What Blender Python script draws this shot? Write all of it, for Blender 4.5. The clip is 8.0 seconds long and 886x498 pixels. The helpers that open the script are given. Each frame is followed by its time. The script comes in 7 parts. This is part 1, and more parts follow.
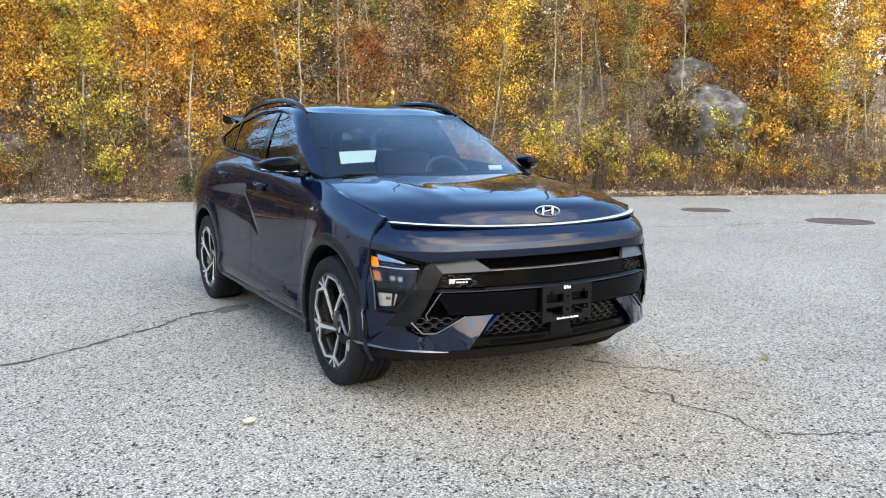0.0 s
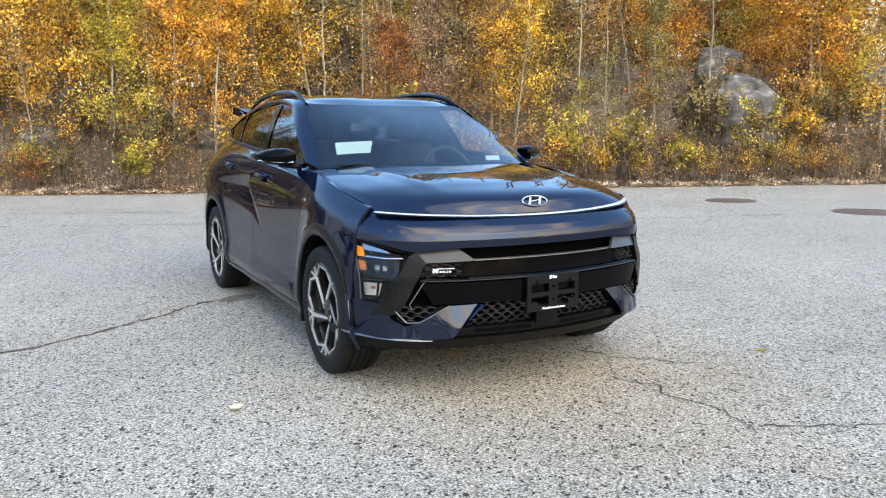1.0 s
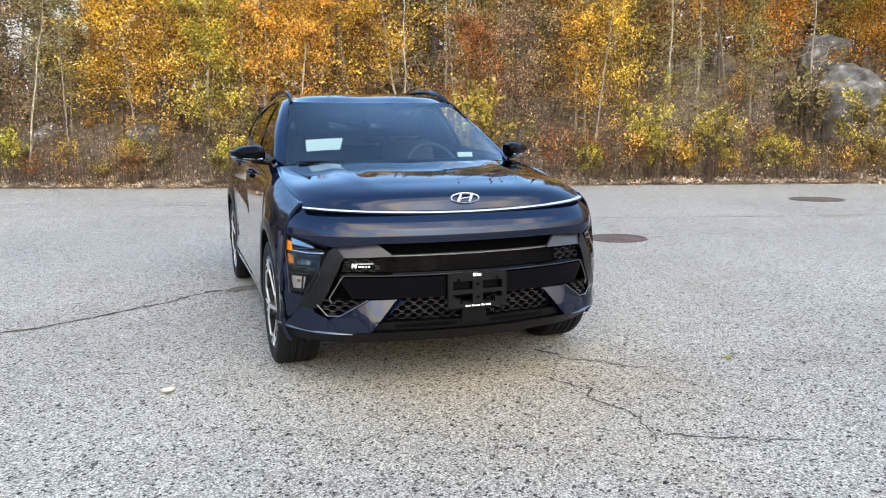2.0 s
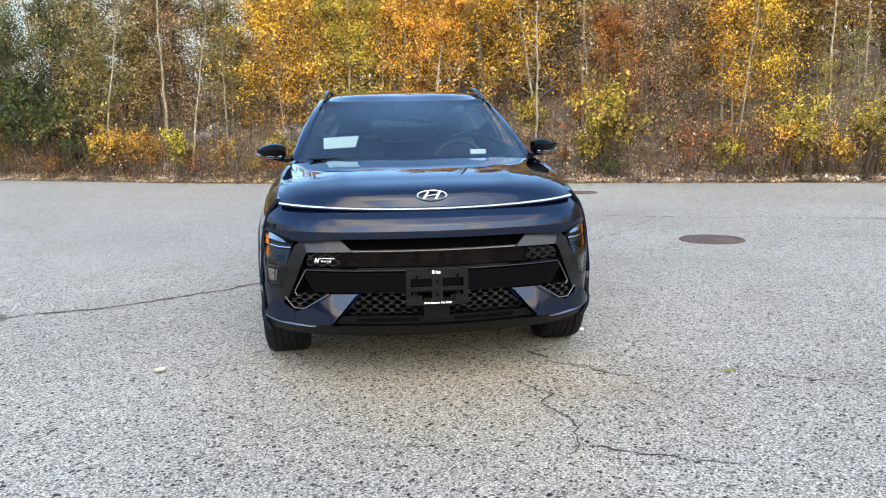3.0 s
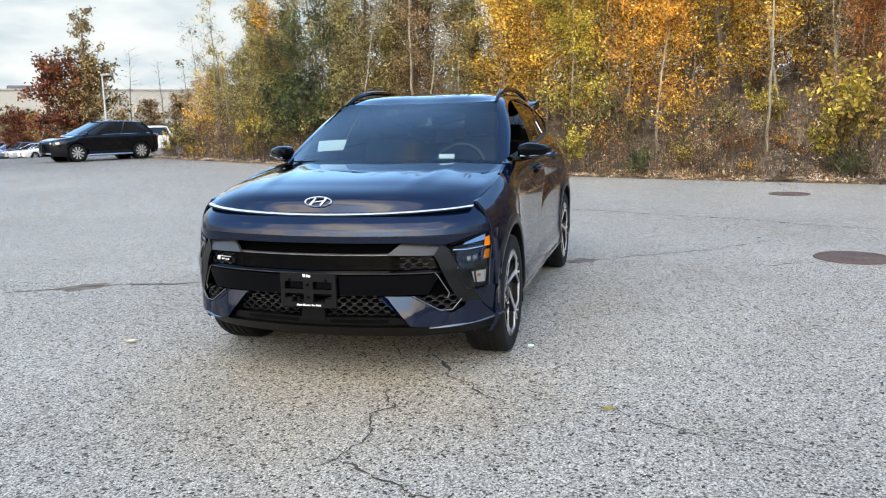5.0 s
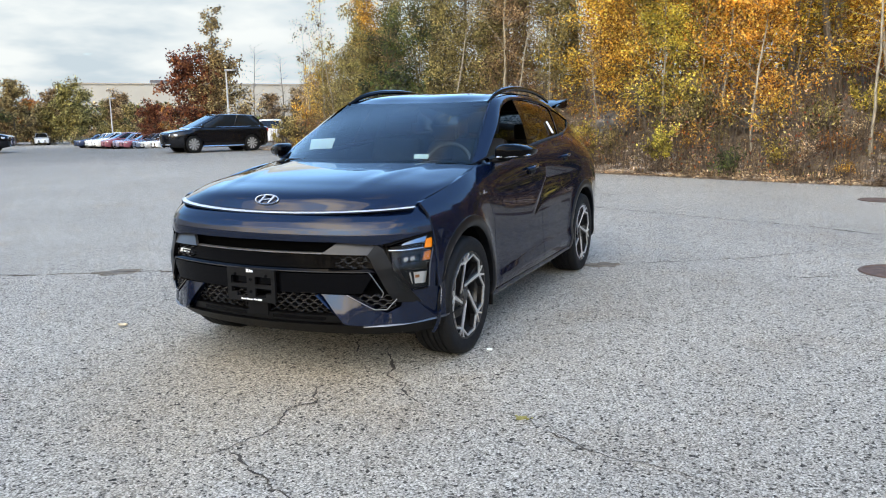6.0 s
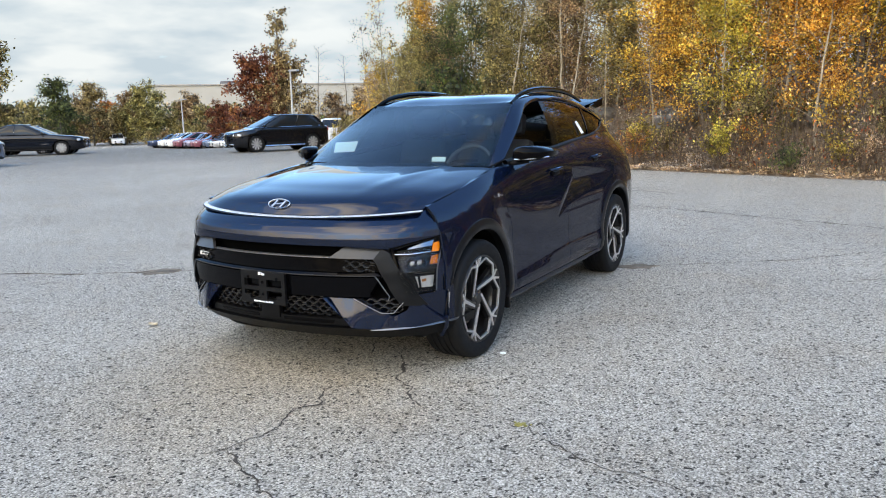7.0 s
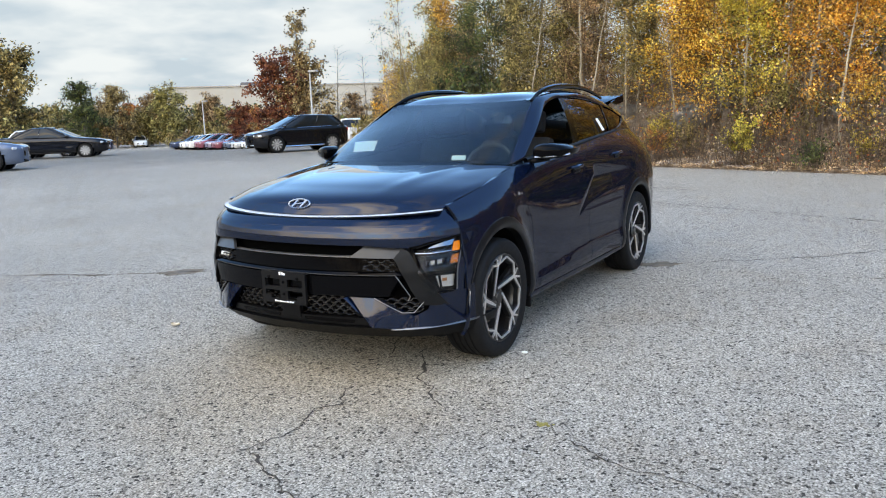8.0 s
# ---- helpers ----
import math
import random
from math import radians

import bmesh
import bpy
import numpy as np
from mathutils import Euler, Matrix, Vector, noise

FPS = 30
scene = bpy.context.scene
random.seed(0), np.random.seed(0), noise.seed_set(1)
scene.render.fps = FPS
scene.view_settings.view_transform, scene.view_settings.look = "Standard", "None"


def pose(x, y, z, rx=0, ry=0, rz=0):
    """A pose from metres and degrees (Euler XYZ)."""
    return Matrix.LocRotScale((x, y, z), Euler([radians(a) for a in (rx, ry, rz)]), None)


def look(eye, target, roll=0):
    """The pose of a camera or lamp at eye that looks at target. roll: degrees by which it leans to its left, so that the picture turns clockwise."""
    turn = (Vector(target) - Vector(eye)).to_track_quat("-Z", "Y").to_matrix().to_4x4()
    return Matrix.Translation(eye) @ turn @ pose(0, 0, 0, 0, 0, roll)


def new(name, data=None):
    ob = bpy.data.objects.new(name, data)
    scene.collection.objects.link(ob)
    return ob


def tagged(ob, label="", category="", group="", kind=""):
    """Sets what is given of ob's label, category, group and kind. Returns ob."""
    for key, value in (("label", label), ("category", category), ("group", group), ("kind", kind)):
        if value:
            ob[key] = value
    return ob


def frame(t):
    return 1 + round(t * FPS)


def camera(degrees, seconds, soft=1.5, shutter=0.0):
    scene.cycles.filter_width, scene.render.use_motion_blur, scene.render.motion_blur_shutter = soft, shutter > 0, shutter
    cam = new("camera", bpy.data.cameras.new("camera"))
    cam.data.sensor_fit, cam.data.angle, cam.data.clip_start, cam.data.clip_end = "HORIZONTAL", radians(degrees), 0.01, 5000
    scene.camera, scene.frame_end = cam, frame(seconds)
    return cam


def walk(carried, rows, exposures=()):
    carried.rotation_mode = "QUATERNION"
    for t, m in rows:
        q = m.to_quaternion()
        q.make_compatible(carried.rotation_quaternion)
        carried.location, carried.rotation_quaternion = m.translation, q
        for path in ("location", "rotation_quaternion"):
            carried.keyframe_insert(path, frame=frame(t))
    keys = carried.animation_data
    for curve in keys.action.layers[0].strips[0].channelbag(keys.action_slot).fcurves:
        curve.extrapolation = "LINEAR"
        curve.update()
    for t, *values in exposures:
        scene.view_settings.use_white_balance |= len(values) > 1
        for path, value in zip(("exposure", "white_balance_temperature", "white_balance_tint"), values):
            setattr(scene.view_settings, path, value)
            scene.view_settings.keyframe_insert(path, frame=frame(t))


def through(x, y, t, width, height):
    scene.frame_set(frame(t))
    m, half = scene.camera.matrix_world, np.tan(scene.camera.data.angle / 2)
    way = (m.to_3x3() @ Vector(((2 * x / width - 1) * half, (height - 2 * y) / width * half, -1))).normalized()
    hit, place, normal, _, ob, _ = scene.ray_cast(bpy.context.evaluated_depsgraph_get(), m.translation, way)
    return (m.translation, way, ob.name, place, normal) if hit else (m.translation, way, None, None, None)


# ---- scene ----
cam = camera(60.1, 8.0, soft=1.1)
PATH = [
    (0, (-2.398, -5.037, 1.276), (-1.394, -3.329, 1.001), 0.1),
    (0.5, (-2.389, -5.041, 1.274), (-1.406, -3.323, 0.989), -0.0),
    (1, (-2.21, -5.169, 1.271), (-1.282, -3.423, 0.974), -0.2),
    (1.2, (-2.072, -5.269, 1.268), (-1.175, -3.507, 0.967), -0.2),
    (2.3, (-1.075, -5.686, 1.277), (-0.548, -3.782, 0.969), -0.6),
    (2.5, (-0.872, -5.761, 1.276), (-0.433, -3.834, 0.967), -0.7),
    (3, (-0.381, -5.811, 1.268), (-0.159, -3.848, 0.957), -1.1),
    (3.5, (0.102, -5.862, 1.292), (0.129, -3.888, 0.974), -1.4),
    (4, (0.609, -5.877, 1.323), (0.46, -3.91, 0.999), -1.4),
    (4.5, (1.161, -5.76, 1.347), (0.811, -3.817, 1.025), -1.6),
    (4.7, (1.388, -5.728, 1.331), (0.962, -3.80, 1.008), -1.5),
    (5.8, (2.386, -5.399, 1.363), (1.623, -3.581, 1.024), -0.6),
    (6, (2.557, -5.35, 1.356), (1.744, -3.554, 1.02), -0.7),
    (6.5, (2.796, -5.249, 1.388), (1.891, -3.498, 1.049), -0.9),
    (7, (2.823, -5.211, 1.388), (1.861, -3.492, 1.047), -1.4),
    (7.5, (2.812, -5.202, 1.386), (1.819, -3.5, 1.043), -1.8),
    (8, (2.81, -5.194, 1.384), (1.803, -3.501, 1.042), -2.0),
]
walk(cam, [(t, look(eye, target, roll)) for t, eye, target, roll in PATH],
     exposures=[(0, -0.23, 8800, 9), (3.5, -0.33, 8680, 9), (8, -0.60, 8430, 9)])

# ---- world, sun ----
HALO = 52.0                                       # brightness of the thin cloud round the sun
SUN_AZ, SUN_EL = radians(178.0), radians(38.0)   # compass angle from +y towards +x
world = bpy.data.worlds.new("sky")
scene.world = world
world.use_nodes = True
wt = world.node_tree
wt.nodes.clear()


def wn(kind, **kw):
    n = wt.nodes.new(kind)
    for k, v in kw.items():
        n.inputs[k].default_value = v
    return n


sky = wn("ShaderNodeTexSky")
sky.sky_type, sky.sun_disc = "NISHITA", False
sky.sun_elevation, sky.sun_rotation = SUN_EL, SUN_AZ
sky.air_density, sky.dust_density, sky.ozone_density = 1.0, 0.6, 1.0
coord = wn("ShaderNodeTexCoord")
# clouds lie on a flat layer: direction divided by its height
sep = wn("ShaderNodeSeparateXYZ")
wt.links.new(coord.outputs["Generated"], sep.inputs[0])
hi = wt.nodes.new("ShaderNodeMath")
hi.operation = "MAXIMUM"
hi.inputs[1].default_value = 0.0
wt.links.new(sep.outputs["Z"], hi.inputs[0])
lift = wt.nodes.new("ShaderNodeMath")
lift.operation = "ADD"
lift.inputs[1].default_value = 0.22
wt.links.new(hi.outputs[0], lift.inputs[0])
flat = wt.nodes.new("ShaderNodeVectorMath")
flat.operation = "DIVIDE"
wt.links.new(coord.outputs["Generated"], flat.inputs[0])
wt.links.new(lift.outputs[0], flat.inputs[1])
clouds = wn("ShaderNodeTexNoise", Scale=2.5, Detail=7.0, Roughness=0.55)
wt.links.new(flat.outputs[0], clouds.inputs["Vector"])
cover = wt.nodes.new("ShaderNodeValToRGB")
cover.color_ramp.elements[0].position, cover.color_ramp.elements[1].position = 0.49, 0.63
thin = wt.nodes.new("ShaderNodeMapRange")            # the cloud layer breaks up overhead
thin.inputs["From Min"].default_value, thin.inputs["From Max"].default_value = 0.13, 0.29
thin.inputs["To Min"].default_value, thin.inputs["To Max"].default_value = 0.44, -0.12
wt.links.new(hi.outputs[0], thin.inputs["Value"])
toward = wt.nodes.new("ShaderNodeVectorMath")
toward.operation = "DOT_PRODUCT"
toward.inputs[1].default_value = (math.sin(SUN_AZ) * math.cos(SUN_EL), math.cos(SUN_AZ) * math.cos(SUN_EL), math.sin(SUN_EL))
wt.links.new(coord.outputs["Generated"], toward.inputs[0])
sumup = wt.nodes.new("ShaderNodeMath")
wt.links.new(clouds.outputs["Fac"], sumup.inputs[0])
wt.links.new(thin.outputs[0], sumup.inputs[1])
side = wt.nodes.new("ShaderNodeMath")               # cloudier on the sun's side, clearer away from it
side.operation = "MULTIPLY_ADD"
side.inputs[1].default_value = 0.16
wt.links.new(toward.outputs["Value"], side.inputs[0])
wt.links.new(sumup.outputs[0], side.inputs[2])
wt.links.new(side.outputs[0], cover.inputs[0])
shade = wn("ShaderNodeTexNoise", Scale=2.4, Detail=5.0, Roughness=0.5)
wt.links.new(flat.outputs[0], shade.inputs["Vector"])
white = wt.nodes.new("ShaderNodeValToRGB")
white.color_ramp.elements[0].color, white.color_ramp.elements[1].color = (5.2, 7.0, 9.5, 1), (8.0, 9.6, 11.9, 1)
white.color_ramp.elements[0].position, white.color_ramp.elements[1].position = 0.36, 0.60
wt.links.new(shade.outputs["Fac"], white.inputs[0])
blend = wt.nodes.new("ShaderNodeMix")
blend.data_type = "RGBA"
wt.links.new(cover.outputs[0], blend.inputs["Factor"])
clear = wt.nodes.new("ShaderNodeVectorMath")
clear.operation = "SCALE"
fuller = wt.nodes.new("ShaderNodeMapRange")         # clear sky is pale at the horizon, deep blue higher up
fuller.inputs["From Max"].default_value = 0.32
fuller.inputs["To Min"].default_value, fuller.inputs["To Max"].default_value = 2.0, 5.4
wt.links.new(hi.outputs[0], fuller.inputs["Value"])
wt.links.new(fuller.outputs[0], clear.inputs["Scale"])
deep = wt.nodes.new("ShaderNodeVectorMath")
deep.operation = "MULTIPLY"
deep.inputs[1].default_value = (0.60, 0.91, 1.22)
wt.links.new(sky.outputs[0], deep.inputs[0])
wt.links.new(deep.outputs[0], clear.inputs[0])
wt.links.new(clear.outputs[0], blend.inputs["A"])
wt.links.new(white.outputs[0], blend.inputs["B"])
bg = wn("ShaderNodeBackground", Strength=0.125)
# a clouded sky is about three times as bright overhead as at the horizon
rise = wt.nodes.new("ShaderNodeMapRange")
rise.inputs["To Min"].default_value, rise.inputs["To Max"].default_value = 1.15, 1.55
wt.links.new(hi.outputs[0], rise.inputs["Value"])
grade = wt.nodes.new("ShaderNodeVectorMath")
grade.operation = "SCALE"
wt.links.new(blend.outputs["Result"], grade.inputs[0])
# thin cloud glows round the sun
glow = wt.nodes.new("ShaderNodeMath")
glow.operation = "MAXIMUM"
glow.inputs[1].default_value = 0.0
wt.links.new(toward.outputs["Value"], glow.inputs[0])
halo = wt.nodes.new("ShaderNodeMath")
halo.operation = "POWER"
halo.inputs[1].default_value = 2.0
wt.links.new(glow.outputs[0], halo.inputs[0])
gain = wt.nodes.new("ShaderNodeMath")
gain.operation = "MULTIPLY"
gain.inputs[1].default_value = HALO
veil = wt.nodes.new("ShaderNodeMath")               # only cloud glows, clear sky stays blue
veil.operation = "MULTIPLY"
wt.links.new(halo.outputs[0], veil.inputs[0])
wt.links.new(cover.outputs[0], veil.inputs[1])
wt.links.new(veil.outputs[0], gain.inputs[0])
wt.links.new(rise.outputs[0], grade.inputs["Scale"])
warm = wt.nodes.new("ShaderNodeVectorMath")
warm.operation = "SCALE"
warm.inputs[0].default_value = (1.0, 0.94, 0.83)
wt.links.new(gain.outputs[0], warm.inputs["Scale"])
both = wt.nodes.new("ShaderNodeVectorMath")
both.operation = "ADD"
wt.links.new(grade.outputs[0], both.inputs[0])
wt.links.new(warm.outputs[0], both.inputs[1])
wt.links.new(both.outputs[0], bg.inputs["Color"])
out = wt.nodes.new("ShaderNodeOutputWorld")
wt.links.new(bg.outputs[0], out.inputs[0])

sun = new("sun", bpy.data.lights.new("sun", "SUN"))
sun.data.energy, sun.data.angle, sun.data.color = 2.6, radians(100), (1.0, 0.83, 0.58)
_d = Vector((math.sin(SUN_AZ) * math.cos(SUN_EL), math.cos(SUN_AZ) * math.cos(SUN_EL), math.sin(SUN_EL)))
sun.matrix_world = look(_d * 50, (0, 0, 0))
scene.view_settings.exposure = 0.0

# ---- materials ----
def node_mat(name):
    m = bpy.data.materials.new(name)
    m.use_nodes = True
    nt = m.node_tree
    return m, nt, nt.nodes["Principled BSDF"]


def ramp(nt, src, stops):
    r = nt.nodes.new("ShaderNodeValToRGB")
    while len(r.color_ramp.elements) < len(stops):
        r.color_ramp.elements.new(0.5)
    for e, (p, c) in zip(r.color_ramp.elements, stops):
        e.position, e.color = p, (*c, 1)
    nt.links.new(src, r.inputs[0])
    return r.outputs[0]


def noise_at(nt, scale, detail=3.0, rough=0.55, space="Object"):
    tc = nt.nodes.new("ShaderNodeTexCoord")
    n = nt.nodes.new("ShaderNodeTexNoise")
    n.inputs["Scale"].default_value, n.inputs["Detail"].default_value, n.inputs["Roughness"].default_value = scale, detail, rough
    nt.links.new(tc.outputs[space], n.inputs["Vector"])
    return n.outputs["Fac"]


def bump(nt, bs, src, strength, dist):
    b = nt.nodes.new("ShaderNodeBump")
    b.inputs["Strength"].default_value, b.inputs["Distance"].default_value = strength, dist
    nt.links.new(src, b.inputs["Height"])
    nt.links.new(b.outputs[0], bs.inputs["Normal"])


def plain(name, c, rough=0.5, metal=0.0, coat=0.0, vary=0.15, scale=12.0, grain=0.0, grain_scale=400.0, ior=1.5):
    """A surface of one colour with faint uneven soiling and, where asked, a fine grain."""
    m, nt, bs = node_mat(name)
    lo, hi_ = [v * (1 - vary) for v in c], [min(1, v * (1 + vary)) for v in c]
    nt.links.new(ramp(nt, noise_at(nt, scale), [(0.3, lo), (0.7, hi_)]), bs.inputs["Base Color"])
    r = nt.nodes.new("ShaderNodeMapRange")
    r.inputs["To Min"].default_value, r.inputs["To Max"].default_value = rough * 0.85, min(1, rough * 1.15)
    nt.links.new(noise_at(nt, scale * 4), r.inputs["Value"])
    nt.links.new(r.outputs[0], bs.inputs["Roughness"])
    bs.inputs["Metallic"].default_value, bs.inputs["Coat Weight"].default_value, bs.inputs["IOR"].default_value = metal, coat, ior
    bs.inputs["Coat Roughness"].default_value = 0.02
    if grain:
        bump(nt, bs, noise_at(nt, grain_scale), grain, 0.001)
    return m


def paint(name, c, flake=0.8):
    """Car lacquer: coloured metal flakes that shine softly under a clear, slightly dusty coat."""
    m = bpy.data.materials.new(name)
    m.use_nodes = True
    nt = m.node_tree
    nt.nodes.clear()
    tc = nt.nodes.new("ShaderNodeTexCoord")
    v = nt.nodes.new("ShaderNodeTexVoronoi")
    v.inputs["Scale"].default_value = 1500
    nt.links.new(tc.outputs["Object"], v.inputs["Vector"])
    col = ramp(nt, v.outputs["Color"], [(0.2, [x * flake * 0.7 for x in c]), (0.9, [x * flake * 1.3 for x in c])])
    body = nt.nodes.new("ShaderNodeBsdfDiffuse")
    body.inputs[0].default_value = (*[x * .5 for x in c], 1)
    soft = nt.nodes.new("ShaderNodeBsdfGlossy")
    soft.inputs["Roughness"].default_value = 0.36
    nt.links.new(col, soft.inputs["Color"])
    add = nt.nodes.new("ShaderNodeAddShader")
    nt.links.new(body.outputs[0], add.inputs[0])
    nt.links.new(soft.outputs[0], add.inputs[1])
    coat = nt.nodes.new("ShaderNodeBsdfGlossy")
    r = nt.nodes.new("ShaderNodeMapRange")
    r.inputs["To Min"].default_value, r.inputs["To Max"].default_value = 0.0, 0.02
    nt.links.new(noise_at(nt, 6.0, 5), r.inputs["Value"])
    nt.links.new(r.outputs[0], coat.inputs["Roughness"])
    b = nt.nodes.new("ShaderNodeBump")
    b.inputs["Strength"].default_value, b.inputs["Distance"].default_value = 0.006, 0.001
    nt.links.new(noise_at(nt, 120.0, 1), b.inputs["Height"])
    nt.links.new(b.outputs[0], coat.inputs["Normal"])
    f = nt.nodes.new("ShaderNodeFresnel")
    f.inputs[0].default_value = 1.52
    mx = nt.nodes.new("ShaderNodeMixShader")
    o = nt.nodes.new("ShaderNodeOutputMaterial")
    # the coat shines most at a flat angle
    sq = nt.nodes.new("ShaderNodeMath")
    sq.operation = "POWER"
    sq.inputs[1].default_value = 2.1
    nt.links.new(f.outputs[0], sq.inputs[0])
    up = nt.nodes.new("ShaderNodeMath")
    up.operation = "MULTIPLY_ADD"
    up.use_clamp = True
    up.inputs[1].default_value, up.inputs[2].default_value = 3.5, 0.042
    nt.links.new(sq.outputs[0], up.inputs[0])
    nt.links.new(up.outputs[0], mx.inputs[0])
    nt.links.new(add.outputs[0], mx.inputs[1])
    nt.links.new(coat.outputs[0], mx.inputs[2])
    nt.links.new(mx.outputs[0], o.inputs[0])
    return m


def glass(name, tint, rough=0.0, ior=1.5):
    m = bpy.data.materials.new(name)
    m.use_nodes = True
    nt = m.node_tree
    nt.nodes.clear()
    t = nt.nodes.new("ShaderNodeBsdfTransparent")
    t.inputs[0].default_value = (*tint, 1)
    g = nt.nodes.new("ShaderNodeBsdfGlossy")
    g.inputs["Roughness"].default_value = rough
    f = nt.nodes.new("ShaderNodeFresnel")
    f.inputs[0].default_value = ior
    mx = nt.nodes.new("ShaderNodeMixShader")
    o = nt.nodes.new("ShaderNodeOutputMaterial")
    nt.links.new(f.outputs[0], mx.inputs[0])
    nt.links.new(t.outputs[0], mx.inputs[1])
    nt.links.new(g.outputs[0], mx.inputs[2])
    nt.links.new(mx.outputs[0], o.inputs[0])
    return m


def leaf_mat(name, dark, mid, light, through=0.45):
    """Leaves: hue varies from leaf to leaf and from plant to plant, and light comes through them."""
    m, nt, bs = node_mat(name)
    g = nt.nodes.new("ShaderNodeNewGeometry")
    c = ramp(nt, g.outputs["Random Per Island"], [(0.0, dark), (0.5, mid), (1.0, light)])
    oi = nt.nodes.new("ShaderNodeObjectInfo")
    hs = nt.nodes.new("ShaderNodeHueSaturation")
    mr = nt.nodes.new("ShaderNodeMapRange")
    mr.inputs["To Min"].default_value, mr.inputs["To Max"].default_value = 0.487, 0.513
    nt.links.new(oi.outputs["Random"], mr.inputs["Value"])
    nt.links.new(mr.outputs[0], hs.inputs["Hue"])
    # clump noise puts shaded gaps and sunlit tufts into the leaf colour
    clump_shade = ramp(nt, noise_at(nt, 1.5, 2.0), [(0.36, (.30, .25, .20)), (0.50, (1.10, 1.07, 1.02)), (0.66, (1.85, 1.80, 1.68))])
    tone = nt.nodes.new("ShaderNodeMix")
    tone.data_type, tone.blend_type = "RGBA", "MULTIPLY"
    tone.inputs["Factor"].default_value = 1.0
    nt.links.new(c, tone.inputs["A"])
    nt.links.new(clump_shade, tone.inputs["B"])
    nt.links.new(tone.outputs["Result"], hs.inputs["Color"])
    bs.inputs["Roughness"].default_value = 0.55
    nt.links.new(hs.outputs[0], bs.inputs["Base Color"])
    tr = nt.nodes.new("ShaderNodeBsdfTranslucent")
    nt.links.new(hs.outputs[0], tr.inputs[0])
    mx = nt.nodes.new("ShaderNodeMixShader")
    mx.inputs[0].default_value = through
    nt.links.new(bs.outputs[0], mx.inputs[1])
    nt.links.new(tr.outputs[0], mx.inputs[2])
    nt.links.new(mx.outputs[0], nt.nodes["Material Output"].inputs[0])
    return m


def two_tone(name, stops, scale, rough=0.9, bump_s=0.5, bump_d=0.02, detail=6.0, space="Object"):
    m, nt, bs = node_mat(name)
    nt.links.new(ramp(nt, noise_at(nt, scale, detail, 0.6, space), stops), bs.inputs["Base Color"])
    bs.inputs["Roughness"].default_value = rough
    bump(nt, bs, noise_at(nt, scale * 3, detail, 0.65, space), bump_s, bump_d)
    return m


